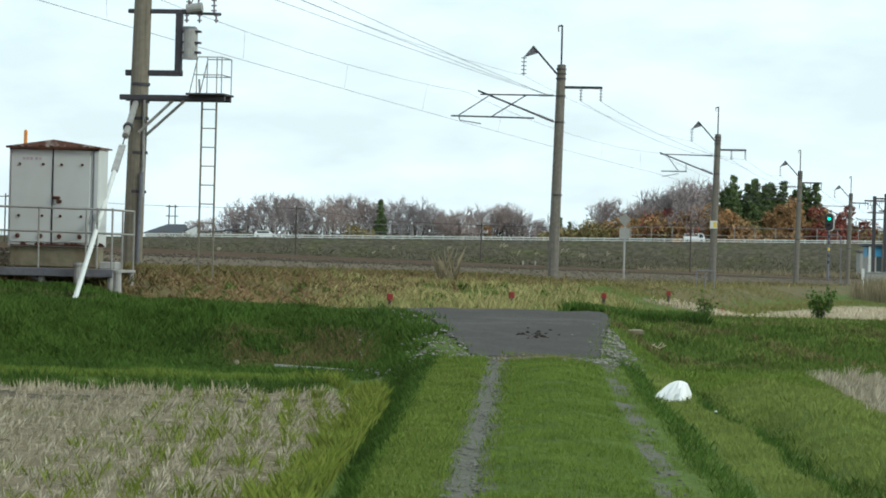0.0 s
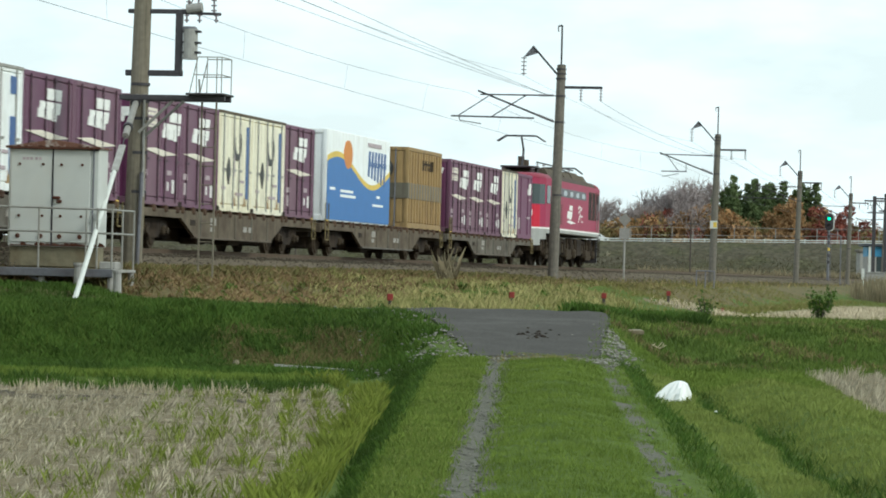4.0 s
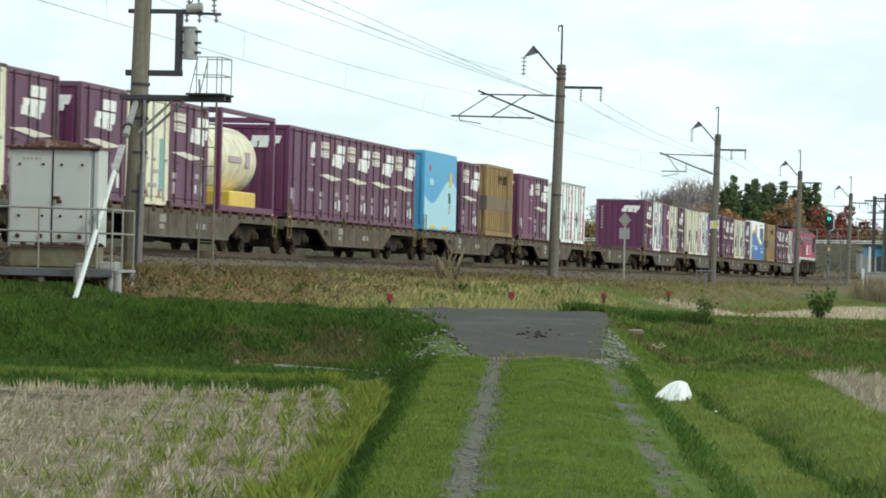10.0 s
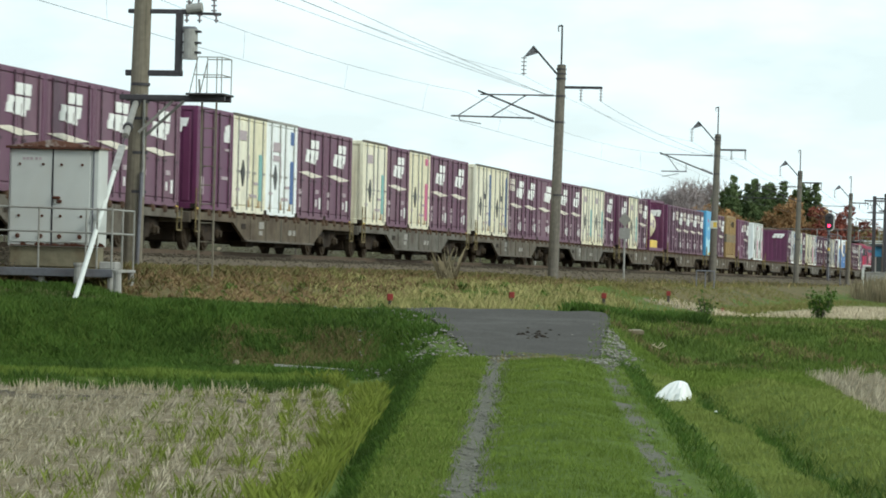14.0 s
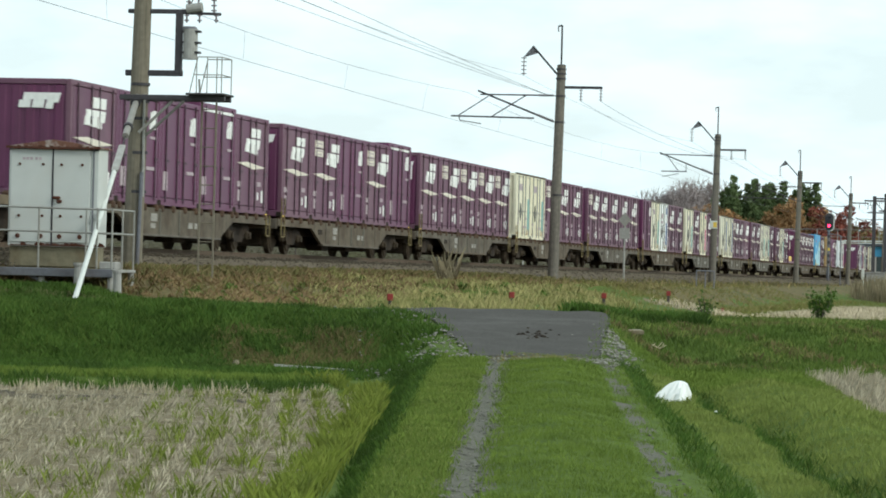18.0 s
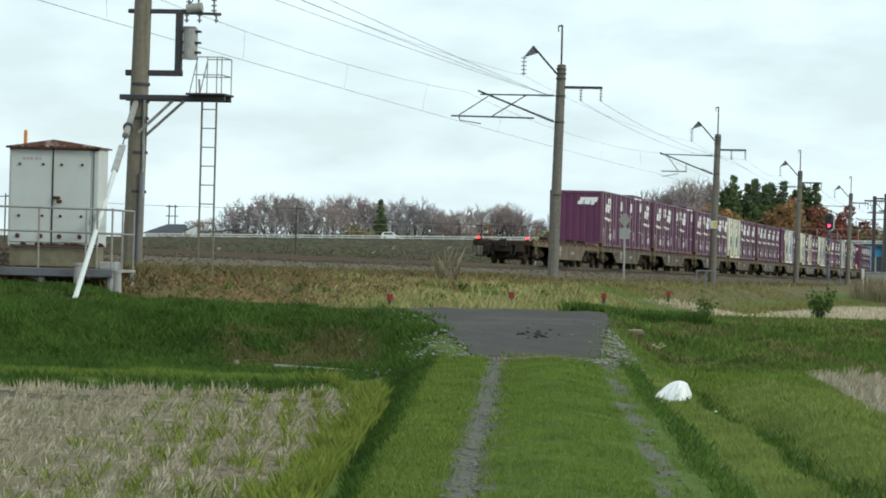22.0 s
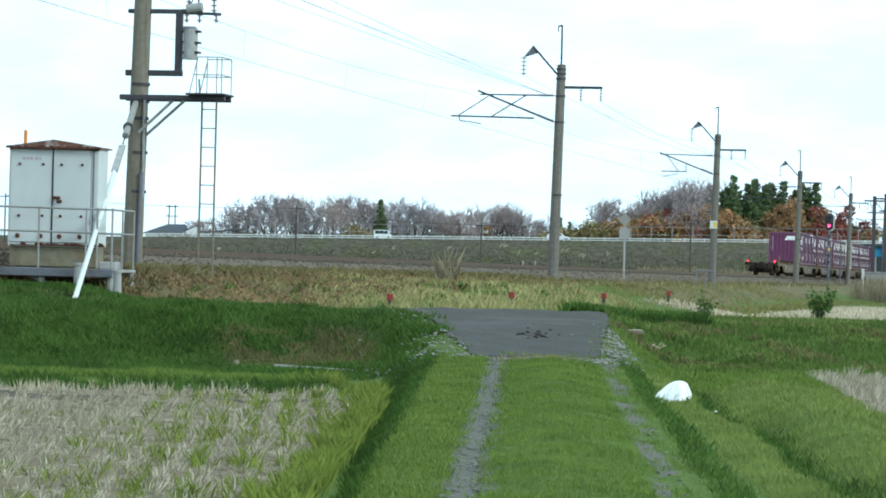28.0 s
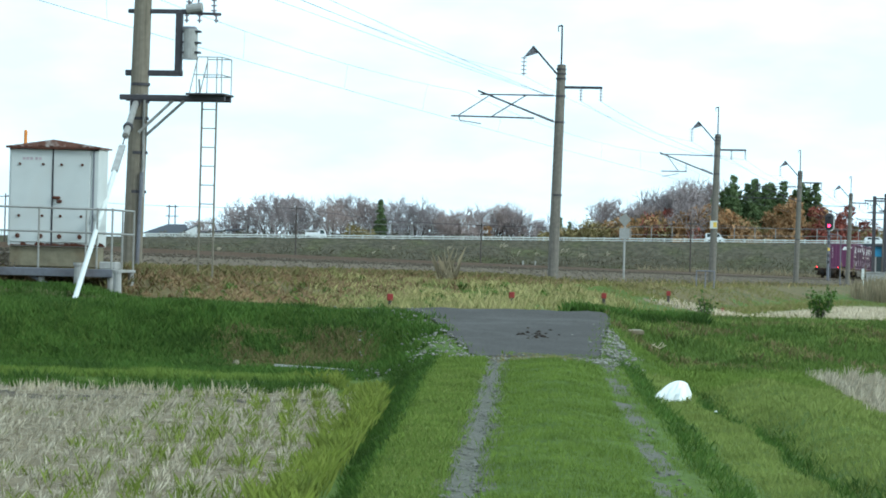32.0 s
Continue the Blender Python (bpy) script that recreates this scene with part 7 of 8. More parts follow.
wet = lambda x, y: (x < -1.4) * (y > 41.6 + 0.7 * wobble(x, y, 1.4, 4.0)) * (y < 44.3 + 0.5 * wobble(x, y, 0.8)) * (wobble(x, y, 0.9, 6.0) > 0.0)
rim = lambda y: -0.64 - 0.018 * np.clip(37.0 - y, 0, 20) - 1.2 * (1 - np.sqrt(1 - np.clip((y - 42.0) / 5.45, 0, 1) ** 2))   # outer edge of the paddy's grassy border
sow("paddy_fringe", 90000, (-2.6, -0.6), (21, 47.5), lambda x, y, d, l: between(x, rim(y) - 0.28 - 0.12 * wobble(x, y, 0.7, 2.0), rim(y), 0.06) * np.clip(0.7 + 0.7 * wobble(x, y, 0.35, 5.0), 0.2, 1), (0.06, 0.20), (0.006, 0.013), leaf_lime, "yellow-green grass along the paddy edge")
sow("paddy_rows", 52000, (-3.4, -0.9), (21, 45.0), lambda x, y, d, l: (0.9 - 0.33 * np.abs(x + 1.2)) * np.clip(0.5 + 0.9 * np.sin((x + 0.045 * y) * 17.0 + 1.5 * wobble(x, y, 0.8, 6.0)), 0, 1) * np.clip(0.45 + wobble(x, y, 1.1, 2.0), 0, 1), (0.04, 0.14), (0.005, 0.011), leaf_lime, "green rice regrowth along the outer stubble rows")
sow("dyke_crest_grass", 40000, (-9, 0.3), (46.0, 48.6), lambda x, y, d, l: between(y, 46.6, 48.2, 0.2) * (1 - step(x, rim(y) - 0.15, rim(y) + 0.1)), (0.05, 0.12), (0.006, 0.014), leaf_green, "grass on the crest of the paddy dyke")
sow("dyke_grass", 60000, (-9, 0.3), (45.2, 51.8), lambda x, y, d, l: between(y, 47.9, 51.6, 0.25) * (1 - step(x, -0.6, -0.2)), (0.05, 0.14), (0.006, 0.014), leaf_dark_and_shade, "dark grass behind the low paddy dyke")
# shadow band under the dyke crest, painted with dark blades
sow("dyke_edge_grass", 40000, (-9, -0.6), (44.6, 47.6), lambda x, y, d, l: between(y, 45.3, 46.5, 0.2) * (1 - step(x, -1.9, -1.3)), (0.05, 0.14), (0.006, 0.014), leaf_dark_and_shade, "grass at the dyke foot, darkened to paint the dyke's shadow", clump=0.7)
sow("bank_grass", 120000, (-9.5, 0.4), (50.5, 56.8), lambda x, y, d, l: between(y, 51.0, 56.3, 0.2) * (1 - step(x + 0.5 * wobble(x, y, 0.9, 2.0), -0.75, 0.05)) * (1 - 0.85 * patch(x, y)), (0.06, 0.16), (0.007, 0.016), leaf_dark_and_shade, "dense dark green grass on the road bank")
sow("bank_light_grass", 45000, (-9.5, 0.4), (50.5, 56.8), lambda x, y, d, l: between(y, 51.0, 56.3, 0.2) * (1 - step(x + 0.5 * wobble(x, y, 0.9, 2.0), -0.75, 0.05)) * (wobble(x, y, 1.6, 7.0) > -0.1) * (1 - 0.85 * patch(x, y)), (0.06, 0.15), (0.007, 0.016), leaf_mid, "lighter tufts of grass on the road bank")
sow("bank_weeds", 40000, (-4.2, -0.9), (50.5, 54.5), lambda x, y, d, l: patch(x, y), (0.04, 0.12), (0.008, 0.022), leaf_weed, "brown dying weeds on the bank")
sow("mound_grass", 170000, (2.4, 8), (21, 48), lambda x, y, d, l: between(d - sway(y), 1.92, 6.0, 0.12) * SEEN(x, y) * (1 - 0.9 * between(d, 3.3, 3.9, 0.2) * (np.sin(y * 0.8) > -0.3) * step(y, 40, 34)) * (1 - step(x - beyond(y), -0.05, 0.1) * between(y, 36.5, 53.0)), (0.03, 0.085), (0.006, 0.012), leaf_soft, "soft grass on the mounds beside the ditch")
# shadow in the ditch and on the ridge's near flank, put into the blade colour
sow("ditch_grass", 40000, (1.5, 4.2), (21, 47), lambda x, y, d, l: between(d - sway(y), 1.68, 1.98) + 0.9 * between(d - 0.5 * sway(y), 0.93, 1.2, 0.05), (0.04, 0.11), (0.007, 0.015), leaf_dark_and_shade, "grass in the ditch and on the ridge flank, darkened as painted shade")
sow("meadow_grass", 60000, (2.6, 8.5), (46, 56), lambda x, y, d, l: between(x, 2.7, 9) * (1 - step(x - beyond(y), -0.05, 0.1) * between(y, 36.5, 53.0)), (0.03, 0.10), (0.006, 0.014), leaf_green, "light grass beside the paddy")
sow("far_bank_grass", 70000, (2.6, 10), (53, 65), lambda x, y, d, l: between(y, 53.5, 64.5, 0.6) * step(x, 2.75, 3.1), (0.05, 0.13), (0.007, 0.016), leaf_mid, "dark green grass on the field bank")
sow("far_bank_light_grass", 40000, (2.6, 10), (53, 65), lambda x, y, d, l: between(y, 53.5, 64.5, 0.6) * step(x, 2.75, 3.1) * (wobble(x, y, 1.1, 7.0) > 0.1), (0.05, 0.14), (0.007, 0.016), leaf_soft, "lighter tufts of grass on the field bank")
sow("far_bank_weeds", 26000, (2.8, 10), (54, 62), lambda x, y, d, l: (wobble(x, y, 1.0, 5.0) > 0.25) * 1.0, (0.06, 0.18), (0.008, 0.022), leaf_weed, "brown dying weeds on the field bank")
sow("road_edge_weeds", 16000, (1.8, 4.6), (59.6, 62.4), lambda x, y, d, l: between(y, 60.2, 62.2, 0.15) * step(x, 2.0, 2.6), (0.10, 0.24), (0.012, 0.03), leaf_dark_and_shade, "leafy weeds along the road edge")
sow("meadow_dry_grass", 170000, (-12, 24), (60.6, 190), lambda x, y, d, l: SEEN(x, y) * between(l, 4.4, 11.0, 0.5) * (1 - 0.5 * step(y, 100, 190)), (0.05, 0.17), (0.008, 0.02), leaf_dry, "dry yellow-brown grass below the railway", clump=1.4, lean=1.5)
sow("meadow_green_grass", 110000, (-10, 24), (60.6, 190), lambda x, y, d, l: SEEN(x, y) * between(l, 5.0, 12.0, 1.0) * (wobble(x, y, 5.0, 2.0) > -0.2), (0.06, 0.16), (0.009, 0.02), leaf_meadow, "green grass mixed into the meadow")
sow("golden_grass", 140000, (-4.5, 5), (60.6, 84), lambda x, y, d, l: SEEN(x, y) * between(l, 5.0, 12.0, 0.6) * step(x + 0.05 * (y - 62), -2.6, -0.8) * (0.15 + 0.85 * (wobble(x, y, 1.3, 6.0) > 0.1)), (0.06, 0.2), (0.008, 0.018), leaf_gold, "golden soft grass on the hummocks beside the road", clump=1.8)
# bank grass; the stretch by the stand is dark to paint the shade below it
sow("bank_top_grass", 60000, (-9.5, -2.0), (56.2, 64.8), lambda x, y, d, l: between(y, 56.4, 61.0 + 3.6 * step(x, -4.2, -4.8), 0.3) * (1 - step(x, -3.6, -2.4)), (0.04, 0.12), (0.008, 0.018), leaf_dark_and_shade, "dark green grass on the bank, also painting the shade under the cabinet stand")
sow("russet_green_weeds", 30000, (-12, 6), (61, 90), lambda x, y, d, l: SEEN(x, y) * between(l, 5.0, 9.5, 0.4) * (wobble(x, y, 1.3, 9.0) > 0.15), (0.05, 0.16), (0.01, 0.022), leaf_meadow, "green weeds among the russet grass", "weeds")
sow("russet_grass", 80000, (-12, 4), (61, 110), lambda x, y, d, l: SEEN(x, y) * between(l, 4.2, 9.5, 0.4) * (1 - 0.7 * step(x, -2.0, 1.0)), (0.05, 0.18), (0.009, 0.024), leaf_rust, "russet dry grass below the railway", clump=0.9, lean=1.5)
sow("field_green", 70000, (2, 30), (61, 180), lambda x, y, d, l: SEEN(x, y) * step(l, 8.0, 10.0) * (1 - between(y, 88, 165, 1.0) * (l > 11.3)), (0.06, 0.16), (0.009, 0.02), leaf_meadow, "grass strip between the fields")
sow("track_side_weeds", 30000, (-2, 75), (100, 330), lambda x, y, d, l: SEEN(x, y) * between(l, 4.0, 6.5, 0.4), (0.12, 0.35), (0.02, 0.06), leaf_dry, "dry weeds along the railway", clump=3.0)
sow("far_stubble", 60000, (4, 26), (86, 166), lambda x, y, d, l: SEEN(x, y) * step(l, 11.4, 11.9) * between(y, 89, 165, 0.5), (0.05, 0.14), (0.02, 0.05), leaf_pale, "pale straw stubble of the far field", "stubble")
sow("loose_straw", 220000, (-7, -0.8), (21, 45.4), lambda x, y, d, l: SEEN(x, y) * (x < -1.15) * np.clip(0.6 + wobble(x, y, 0.8, 4.0), 0.1, 1) * (1 - 0.9 * wet(x, y)), (0.006, 0.02), (0.007, 0.016), leaf_straw, "loose straw strewn over the paddy", "straw", lean=10.0)
sow("edge_stubble", 6500, (-7, -1.3), (43.4, 45.6), lambda x, y, d, l: between(y, 44.3, 45.2, 0.2) * (wobble(x, y, 0.4, 3.0) > 0.1 + 0.25 * step(x, -5.5, -2.0)), (0.05, 0.20), (0.007, 0.014), leaf_pale, "taller straw left along the paddy edge", "stubble", lean=0.3)
sow("paddy_regrowth", 30000, (-7, -0.8), (21, 44), lambda x, y, d, l: SEEN(x, y) * (x < -1.15) * np.clip(1.6 * wobble(x, y, 1.1, 4.0) - 0.35 + 0.4 * step(y, 30, 24), 0, 1), (0.03, 0.08), (0.006, 0.012), leaf_lime, "thin green regrowth in the paddy")
sow("shoulder_weeds", 110000, (-12, 40), (60, 250), lambda x, y, d, l: SEEN(x, y) * between(l, 2.0, 5.6, 0.4), (0.06, 0.30), (0.010, 0.026), leaf_weed, "brown dying weeds over the ballast shoulder", "weeds", clump=1.1)
sow("shoulder_straw", 42000, (0, 1), (0, 1), lambda x, y, d, l: SEEN(x, y) * (0.25 + 0.75 * (wobble(x, y, 1.2, 8.0) > -0.2)), (0.05, 0.17), (0.012, 0.028), leaf_weed, "brown withered weeds growing up the ballast shoulder", "weeds", lean=1.4, along=(60, 120, 1.5, 4.8), lift=0.12)
sow("shoulder_russet", 16000, (0, 1), (0, 1), lambda x, y, d, l: SEEN(x, y) * (wobble(x, y, 1.6, 2.0) > -0.1), (0.05, 0.18), (0.012, 0.026), leaf_rust, "russet weeds growing up the ballast shoulder", "weeds", lean=1.4, along=(60, 96, 2.0, 4.8), lift=0.08)
sow("ballast_weeds", 30000, (-12, 40), (62, 250), lambda x, y, d, l: SEEN(x, y) * between(l, 2.7, 4.6, 0.2), (0.04, 0.16), (0.01, 0.024), leaf_dry, "thin dry weeds on the ballast shoulder", "weeds", clump=1.5)
sow("tall_reeds", 5200, (22.0, 28.5), (188, 212), lambda x, y, d, l: between(x, 23.5 + 0.05 * (y - 190), 29, 0.5), (0.6, 1.35), (0.025, 0.06), leaf_reed, "pale dry reeds near the station", "reeds", lean=0.25)
sow("reed_clump", 90, (-0.05, 0.35), (84, 86), lambda x, y, d, l: 1.0 + 0 * x, (0.35, 0.8), (0.01, 0.02), leaf_reed, "clump of tall pale reeds", "reeds", lean=0.5)


def weed_tufts(name, n, xr, yr, lo, hi, size, material, label, seed):
    """Low bushy weeds, each a little ball of leaf scraps, joined."""
    rs = np.random.RandomState(seed)
    x, y = rs.uniform(*xr, n), rs.uniform(*yr, n)
    l = near_side(x, y)
    ok = (l > lo) & (l < hi) & SEEN(x, y) & (rs.uniform(-0.7, 0.5, n) < wobble(x, y, 1.7, seed))
    x, y = x[ok], y[ok]
    r = rs.uniform(*size, len(x))
    spots = np.stack([x, y, height(x, y) + 0.45 * r, r], -1)
    v, f = clumps(seed, spots, 40, 0.028, 0.8)
    tagged(new(name, soup(name, v, f, material)), label, "weeds", kind="stuff")


weed_tufts("russet_tufts", 1500, (-11, 3), (61.5, 92), 4.2, 9.5, (0.06, 0.17), leaf_rust, "russet bushy weeds below the railway", 41)
weed_tufts("green_tufts", 1100, (-11, 6), (61.0, 84), 5.5, 11.0, (0.05, 0.12), leaf_mid, "green leafy weeds along the foot of the meadow", 42)
weed_tufts("brown_tufts", 4200, (-11, 18), (62, 140), 1.9, 7.0, (0.05, 0.13), leaf_weed, "brown withered weeds on the railway shoulder", 43)
sow("pampas_row", 9000, (28, 64), (495, 505), lambda x, y, d, l: 1.0 + 0 * x, (1.2, 2.3), (0.12, 0.3), leaf_reed, "pale pampas grass in the far field", "reeds", lean=0.4, clump=9.0)
sow("field_brush", 16000, (-50, 62), (430, 480), lambda x, y, d, l: 1.0 + 0 * x, (0.5, 1.5), (0.2, 0.5), brush_leaf, "brown weeds in the far field", "weeds", lean=0.6)


def stubble(name, xr, yr, mask, turn, label, straw=leaf_straw, grow=1.0, lay=0.4):
    """Rows of cut rice stalks, a dozen stalks to the tuft."""
    rows = []
    c, s = math.cos(turn), math.sin(turn)
    for i in np.arange(-40, 40, 0.30):
        for j in np.arange(-45, 45, 0.17):
            rows.append((xr[0] + c * i - s * j, yr[0] + s * i + c * j))
    p = np.array(rows) + GR.normal(0, 0.025, (len(rows), 2))
    ok = (p[:, 0] > xr[0]) & (p[:, 0] < xr[1]) & (p[:, 1] > yr[0]) & (p[:, 1] < yr[1])
    p = p[ok]
    p = p[GR.uniform(0, 1, len(p)) < mask(p[:, 0], p[:, 1], p[:, 0] - lane(p[:, 1]))]
    n = 14
    x = np.repeat(p[:, 0], n) + GR.normal(0, 0.035, len(p) * n)
    y = np.repeat(p[:, 1], n) + GR.normal(0, 0.035, len(p) * n)
    k = len(x)
    z = height(x, y)
    tall = np.repeat(GR.uniform(0.35, 0.95, len(p)), n) 
    hh, ww = GR.uniform(0.05, 0.15, k) * tall * grow, GR.uniform(0.005, 0.011, k)
    a, b = GR.uniform(0, 6.28, k), GR.uniform(0, 6.28, k)
    base = np.stack([x, y, z - 0.01], -1)
    side = np.stack([np.cos(a), np.sin(a), 0 * a], -1) * ww[:, None] * 0.5
    top = base + np.stack([(np.cos(b) + 0.5) * hh * lay, np.sin(b) * hh * lay, hh], -1)
    v = np.stack([base - side, base + side, top + side, top - side], 1).reshape(-1, 3)
    tagged(new(name, soup(name, v, np.arange(len(v)).reshape(-1, 4), straw)), label, "stubble", kind="stuff")


sow("apron_edge_tufts", 9000, (-1.0, 3.4), (46.8, 60), lambda x, y, d, l: (np.abs(x - (0.48 - 0.062 * (y - 47.3))) < 0.16) * (wobble(x, y, 0.35, 1.0) > 0.0) + (np.abs(x - (2.12 + 0.062 * (y - 47.3))) < 0.2) * (wobble(x, y, 0.35, 4.0) > 0.0), (0.03, 0.10), (0.006, 0.014), leaf_green, "grass creeping over the asphalt edges")
stubble("rice_stubble", (-7.2, -0.9), (20.5, 45.2), lambda x, y, d: (np.abs(x) < 0.14 * y + 0.4) * (x < rim(y) - 0.30) * np.clip(0.75 + 0.5 * wobble(x, y, 0.9, 1.0), 0.2, 0.95) * (1 - 0.85 * wet(x, y)), 0.03, "rows of cut rice stubble in the paddy", lay=0.65)
stubble("rice_stubble_beyond", (4.6, 9.0), (36.5, 52.8), lambda x, y, d: (x < 0.14 * y + 0.4) * (x > beyond(y)) * 0.95, -0.2, "rows of cut rice stubble in the other paddy", leaf_straw, 1.6)


def slope_weeds():
    rs = np.random.RandomState(3)
    n = 60000
    x = rs.uniform(-110, 110, n)
    t = rs.uniform(0, 1, n)
    y = 672.0 + t * 25.5
    z = 0.2 + t * (road_top(x) - 0.3 - 0.2)
    h, w = rs.uniform(0.15, 0.5, n), rs.uniform(0.15, 0.4, n)
    base = np.stack([x, y, z], -1)
    v = np.stack([base - np.stack([w, 0 * w, 0 * w], -1) * 0.5, base + np.stack([w, 0 * w, 0 * w], -1) * 0.5,
                  base + np.stack([rs.uniform(-0.4, 0.4, n), -0.3 * h, h], -1)], 1).reshape(-1, 3)
    tagged(new("slope_weeds", soup("slope_weeds", v, np.arange(len(v)).reshape(-1, 3), brush_leaf)), "brown and olive weeds on the embankment", "weeds", kind="stuff")
    for i in range(16):
        px = rs.uniform(-48, 40)
        tt = rs.uniform(0.55, 0.9)
        q = Vector((px, 672 + tt * 25.5 - 0.5, 0.2 + tt * (float(road_top(px)) - 0.5)))
        s = Shape()
        for k in range(4):
            d = Vector((rs.uniform(0.0, 0.8), 0, rs.uniform(0.5, 1.2)))
            s.rod(q, q + d * 0.6, 0.03, 0.09, n=5).rod(q + d * 0.6, q + d + Vector((0.25, 0, -0.02)), 0.09, 0.02, n=5)
        solid("pampas_plume", s, leaf_straw, "pale pampas plume on the embankment slope", "reeds", "pampas plumes")


slope_weeds()


# ------------------------------------------------------------ stones and loose things
def stones(name, n, place, size, material, label):
    """Loose small stones, joined."""
    v, f = [], []
    ico = [(1, 0, 0), (-1, 0, 0), (0, 1, 0), (0, -1, 0), (0, 0, 1), (0, 0, -0.6)]
    tri = [(0, 2, 4), (2, 1, 4), (1, 3, 4), (3, 0, 4), (2, 0, 5), (1, 2, 5), (3, 1, 5), (0, 3, 5)]
    rs = np.random.RandomState(len(name))
    for _ in range(n):
        x, y, lift = place(rs)
        z = float(height(x, y)) + lift
        r = rs.uniform(*size)
        a = rs.uniform(0, 6.28)
        k = len(v)
        sx, sy, sz = r * rs.uniform(0.7, 1.4), r * rs.uniform(0.7, 1.4), r * rs.uniform(0.5, 0.9)
        for p in ico:
            q = (p[0] * sx + rs.normal(0, 0.1) * r, p[1] * sy + rs.normal(0, 0.1) * r, p[2] * sz)
            v.append((x + q[0] * math.cos(a) - q[1] * math.sin(a), y + q[0] * math.sin(a) + q[1] * math.cos(a), z + q[2] * 0.9))
        f += [tuple(i + k for i in t) for t in tri]
    me = soup(name, np.array(v), np.array(f), material)
    return tagged(new(name, me), label, "stones", kind="stuff")


def in_rut(rs):
    y = rs.uniform(21, 48)
    return lane(y) - 0.72 + rs.normal(0, 0.10), y, 0.0


def in_right_rut(rs):
    y = rs.uniform(21, 48)
    return lane(y) + 0.74 + rs.normal(0, 0.08), y, 0.0


def at_apron(rs):
    y = rs.uniform(46.6, 58.5)
    t = (y - 47.3) / 12.9
    return 0.40 - 0.75 * t - abs(rs.normal(0, 0.85)), y, rs.uniform(0.02, 0.10)


def at_apron_right(rs):
    y = rs.uniform(46.2, 56.0)
    return 2.2 + 0.06 * (y - 47.3) + rs.normal(0.12, 0.22), y, 0.01


def at_apron_foot(rs):
    return rs.uniform(0.2, 2.4), 47.2 + rs.normal(0, 0.25), 0.01


stones("rut_gravel", 2600, in_rut, (0.008, 0.026), rut_stone, "pale gravel in the wheel rut")
stones("side_rut_gravel", 420, in_right_rut, (0.008, 0.025), rut_stone, "gravel in the overgrown rut")
stones("apron_rubble", 420, at_apron, (0.010, 0.036), gravel_m, "white rubble along the asphalt edge")
stones("apron_edge_gravel", 500, at_apron_right, (0.012, 0.05), gravel_m, "rubble along the other asphalt edge")
stones("apron_foot_gravel", 500, at_apron_foot, (0.01, 0.04), gravel_m, "gravel where asphalt meets the track")
sow("apron_foot_dry", 9000, (0.2, 2.2), (45.8, 48.2), lambda x, y, d, l: between(y, 46.5 + 0.25 * wobble(x, y, 0.6), 47.6, 0.2) * between(x, 0.75, 1.75, 0.2), (0.02, 0.06), (0.006, 0.014), leaf_dry, "dry grass at the foot of the asphalt")
stones("road_clods", 36, lambda rs: (1.42 + rs.normal(0, 0.13), 52.4 + rs.normal(0, 0.8), 0.03), (0.015, 0.05), bogie_dark, "dark earth clods on the asphalt")


def white_bag():
    """A slumped plastic sack on the ridge."""
    rs = random.Random(2)
    s = Shape()
    rings = [(0.0, 1.0), (0.05, 1.02), (0.12, 0.88), (0.19, 0.66), (0.235, 0.44), (0.26, 0.2), (0.265, 0.03)]
    n = 26
    vs = []
    for k, (z, r) in enumerate(rings):
        for i in range(n):
            a = 2 * math.pi * i / n
            fold = 1 + 0.16 * math.sin(4 * a + 0.5 * k) + 0.13 * math.sin(9 * a + 0.9 * k) + rs.uniform(-0.07, 0.07)
            vs.append((0.185 * r * fold * math.cos(a) + 0.12 * z / 0.3, 0.17 * r * fold * math.sin(a), z))
    fs = [(k * n + i, k * n + (i + 1) % n, (k + 1) * n + (i + 1) % n, (k + 1) * n + i) for k in range(len(rings) - 1) for i in range(n)]
    fs.append(tuple(range((len(rings) - 1) * n, len(rings) * n)))
    fs.append(tuple(range(n))[::-1])
    x, y = 2.60, 39.6
    bag = thing("plastic_sack", pose(x, y, ground_z(x, y) - 0.01, 0, 0, 10), "crumpled white plastic sack lying in the grass", "sack")
    part("sack", s.add(vs, fs), plastic_white, bag)
    part("sack_tail", Shape().slab([(-0.28, 0.0), (-0.16, 0.0), (-0.14, 0.08), (-0.2, 0.06)], 1, -0.08, 0.06), plastic_white, bag)
    solid("plastic_scrap", Shape().box((-0.015, -0.015, 0), (0.015, 0.015, 0.015), 0.005), plastic_white, "small white plastic scrap in the ditch", "scrap", at=pose(2.98, 37.8, ground_z(2.98, 37.8) + 0.06, 0, 0, 30))


white_bag()

x0, x1 = -2.38, -1.24
plank = thing("wooden_plank", pose(0, 0, 0), "pale weathered plank lying at the foot of the bank", "plank")
part("board", Shape().bar((x0, 50.6, ground_z(x0, 50.6) + 0.10), (x1, 50.4, ground_z(x1, 50.4) + 0.07), 0.09, 0.03), concrete_light, plank)
solid("boulder", Shape().rod((0, 0, -0.02), (0, 0, 0.09), 0.07, 0.04, n=7), plinth_tan, "small pale stone in the grass", "stone", at=pose(-3.0, 51.6, ground_z(-3.0, 51.6) + 0.05))
solid("concrete_slab", Shape().box((-0.22, -0.22, -0.05), (0.22, 0.22, 0.02), 0.01), plinth_tan, "flat concrete slab sunk in the grass beside the road", "slab", at=pose(3.1, 57.8, ground_z(3.1, 57.8) + 0.03, 2, 0, 4))


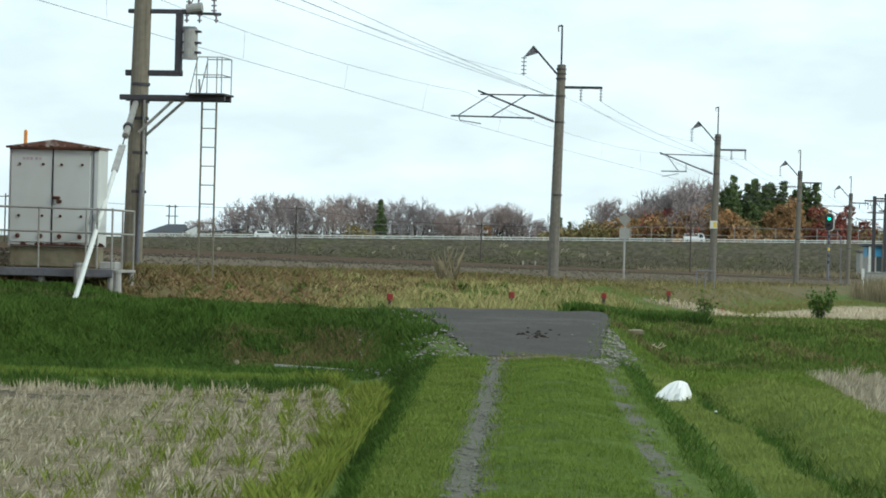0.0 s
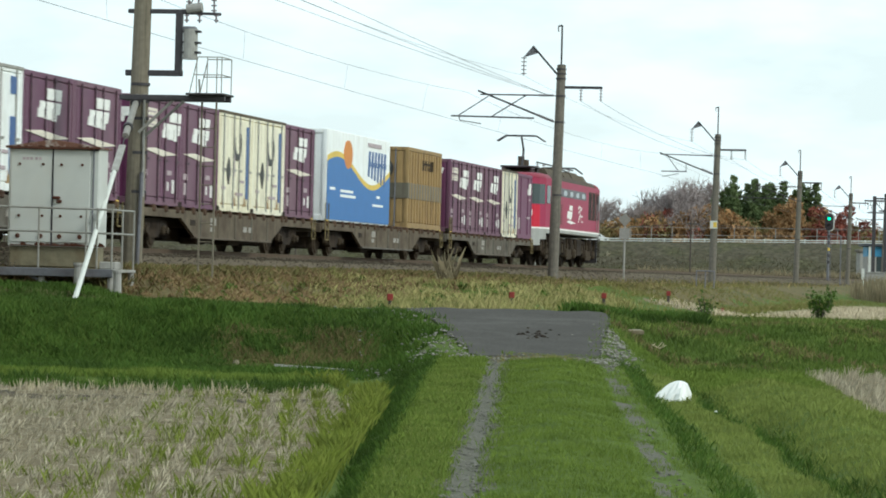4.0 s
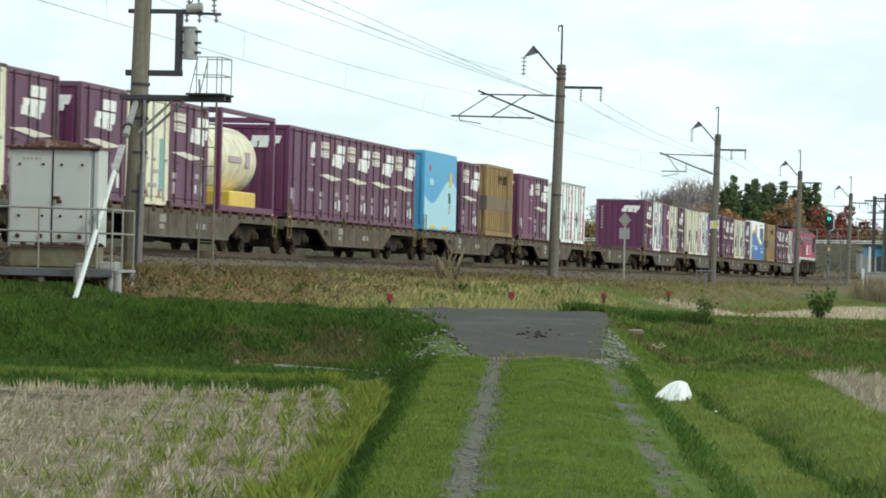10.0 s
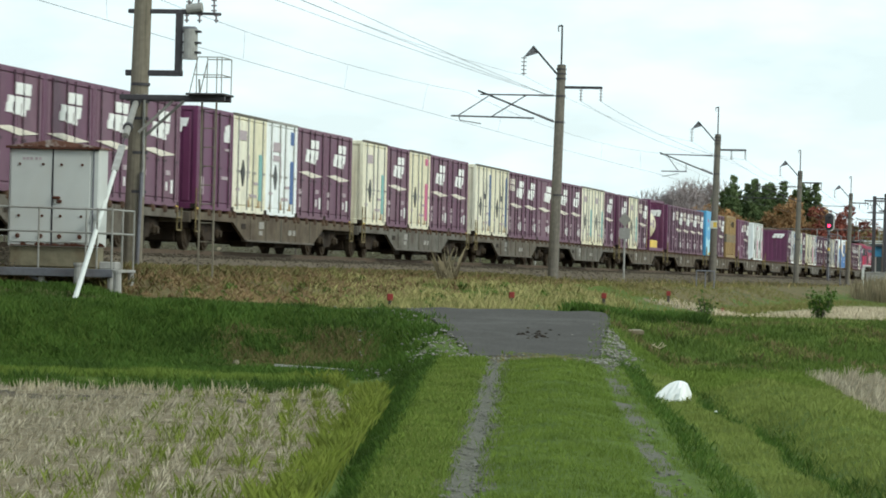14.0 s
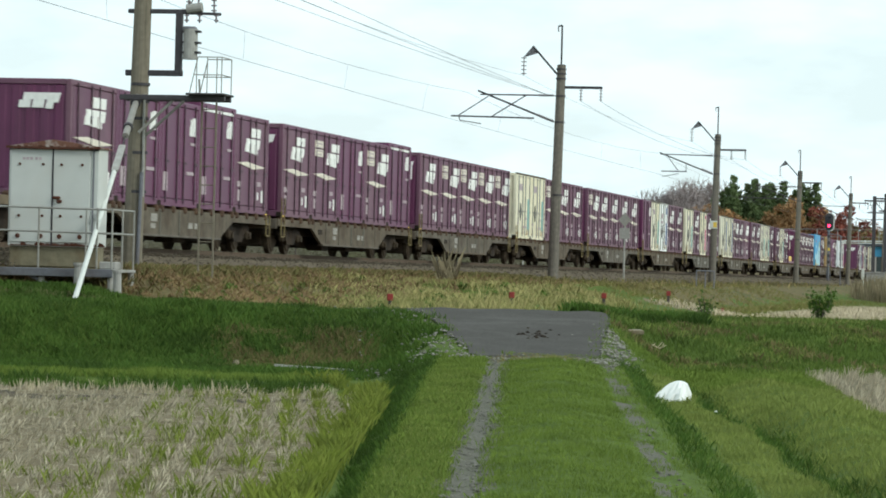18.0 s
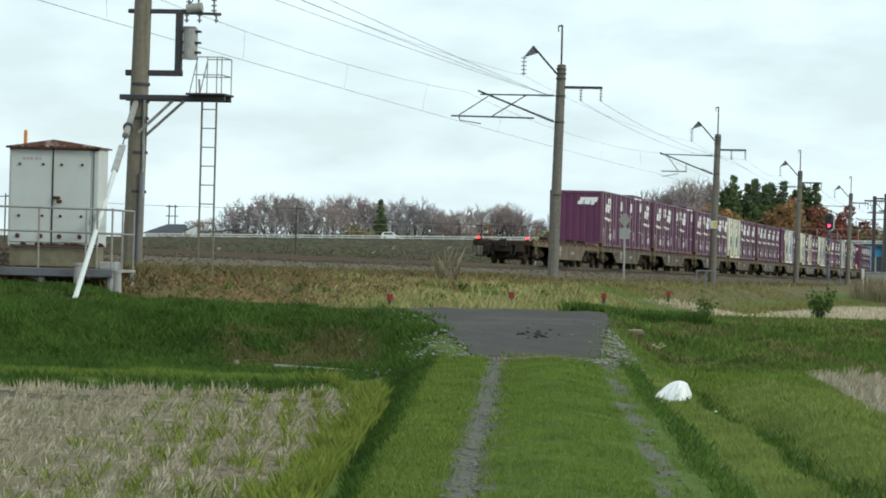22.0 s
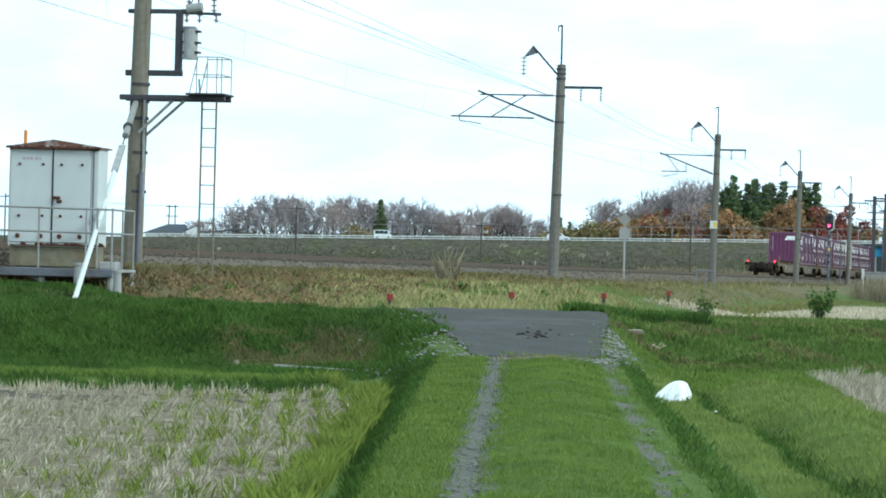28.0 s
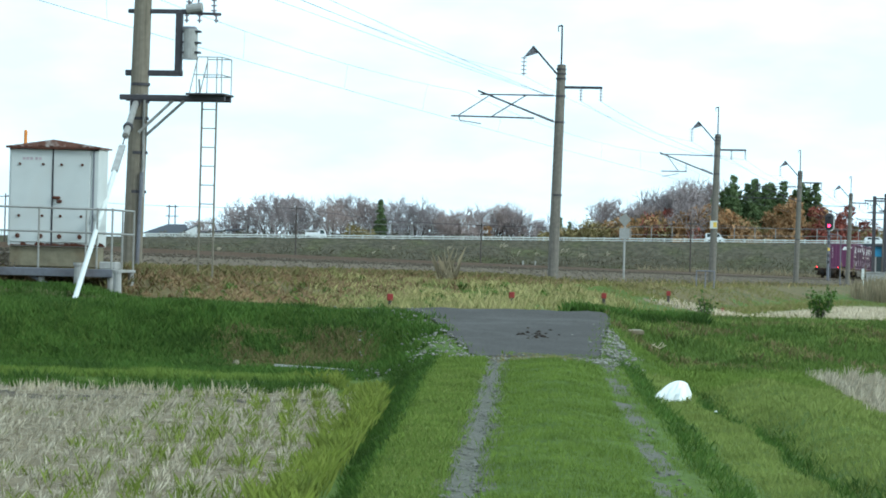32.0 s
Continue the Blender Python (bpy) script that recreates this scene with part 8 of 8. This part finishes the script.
twigs = thing("broken_branch", pose(3.55, 57.2, ground_z(3.55, 57.2) + 0.05), "pale broken branches lying in the bank grass", "branch")
for a, b, r in (((-0.1, 0, 0.06), (0.05, 0.05, 0.0), 0.014), ((-0.03, 0, 0.0), (0.06, 0, 0.11), 0.012), ((0.0, 0.02, 0.0), (0.13, 0, 0.06), 0.012), ((-0.12, 0, 0.0), (-0.05, 0.05, 0.09), 0.010), ((0.05, 0.03, 0.0), (0.09, 0, 0.1), 0.012)):
    part("twig", Shape().rod(a, b, r, r * 0.5, n=6), leaf_pale, twigs)


def shrub(x, y, h, w, n, material, label):
    g = ground_z(x, y)
    root = thing("shrub", pose(x, y, g), label, "shrub", "shrubs")
    rs = random.Random(int(x * 10))
    st = Shape()
    cs = []
    for i in range(9):
        a, r = rs.uniform(0, 6.28), rs.uniform(0.1, 0.5) * w
        q = (math.cos(a) * r, math.sin(a) * r, h * rs.uniform(0.5, 1.0))
        st.rod((0, 0, -0.05), q, 0.012, 0.005, n=5)
        cs.append((*q, 0.22 * w))
        cs.append((q[0] * 0.6, q[1] * 0.6, q[2] * 0.6, 0.25 * w))
    part("stems", st, bark, root)
    v, f = clumps(int(x * 7), cs, n, 0.022, 1.0)
    part("leaves", soup("leaves", v, f, material), None, root)


shrub(7.15, 66.5, 0.60, 0.52, 45, leaf_dark_and_shade, "small dark green shrub at the field edge")
shrub(4.95, 66.0, 0.45, 0.5, 14, leaf_dark_and_shade, "thin leafy shrub at the field edge")
shrub(5.5, 36.5, 0.36, 0.3, 8, leaf_rust, "dry brown weed stalk by the paddy")


# ------------------------------------------------------------ what moves
def motions():
    for ob, q, z in TRAIN:
        walk(ob, [(t, on_line(s + q, 0.0, z)) for t, s in RUN])
    for ob, x_at, t_at, speed in CARS:
        rows = []
        for t in (0.0, 8.0, 16.0, 24.0, 32.0):
            x = x_at + speed * (t - t_at)
            rows.append((t, pose(x, HIGH_Y, float(road_top(x)), 0, -math.degrees(math.atan(HIGH_SLOPE)) if abs(x) < 160 else 0, 0)))
        walk(ob, rows)
    # the added plate moves from the red to the green lens as the signal changes
    walk(LENS_COVER, [(0.0, pose(0, 0, 4.42)), (10.3, pose(0, 0, 4.42)), (10.5, pose(0, 0, 5.02)), (32.0, pose(0, 0, 5.02))])


motions()
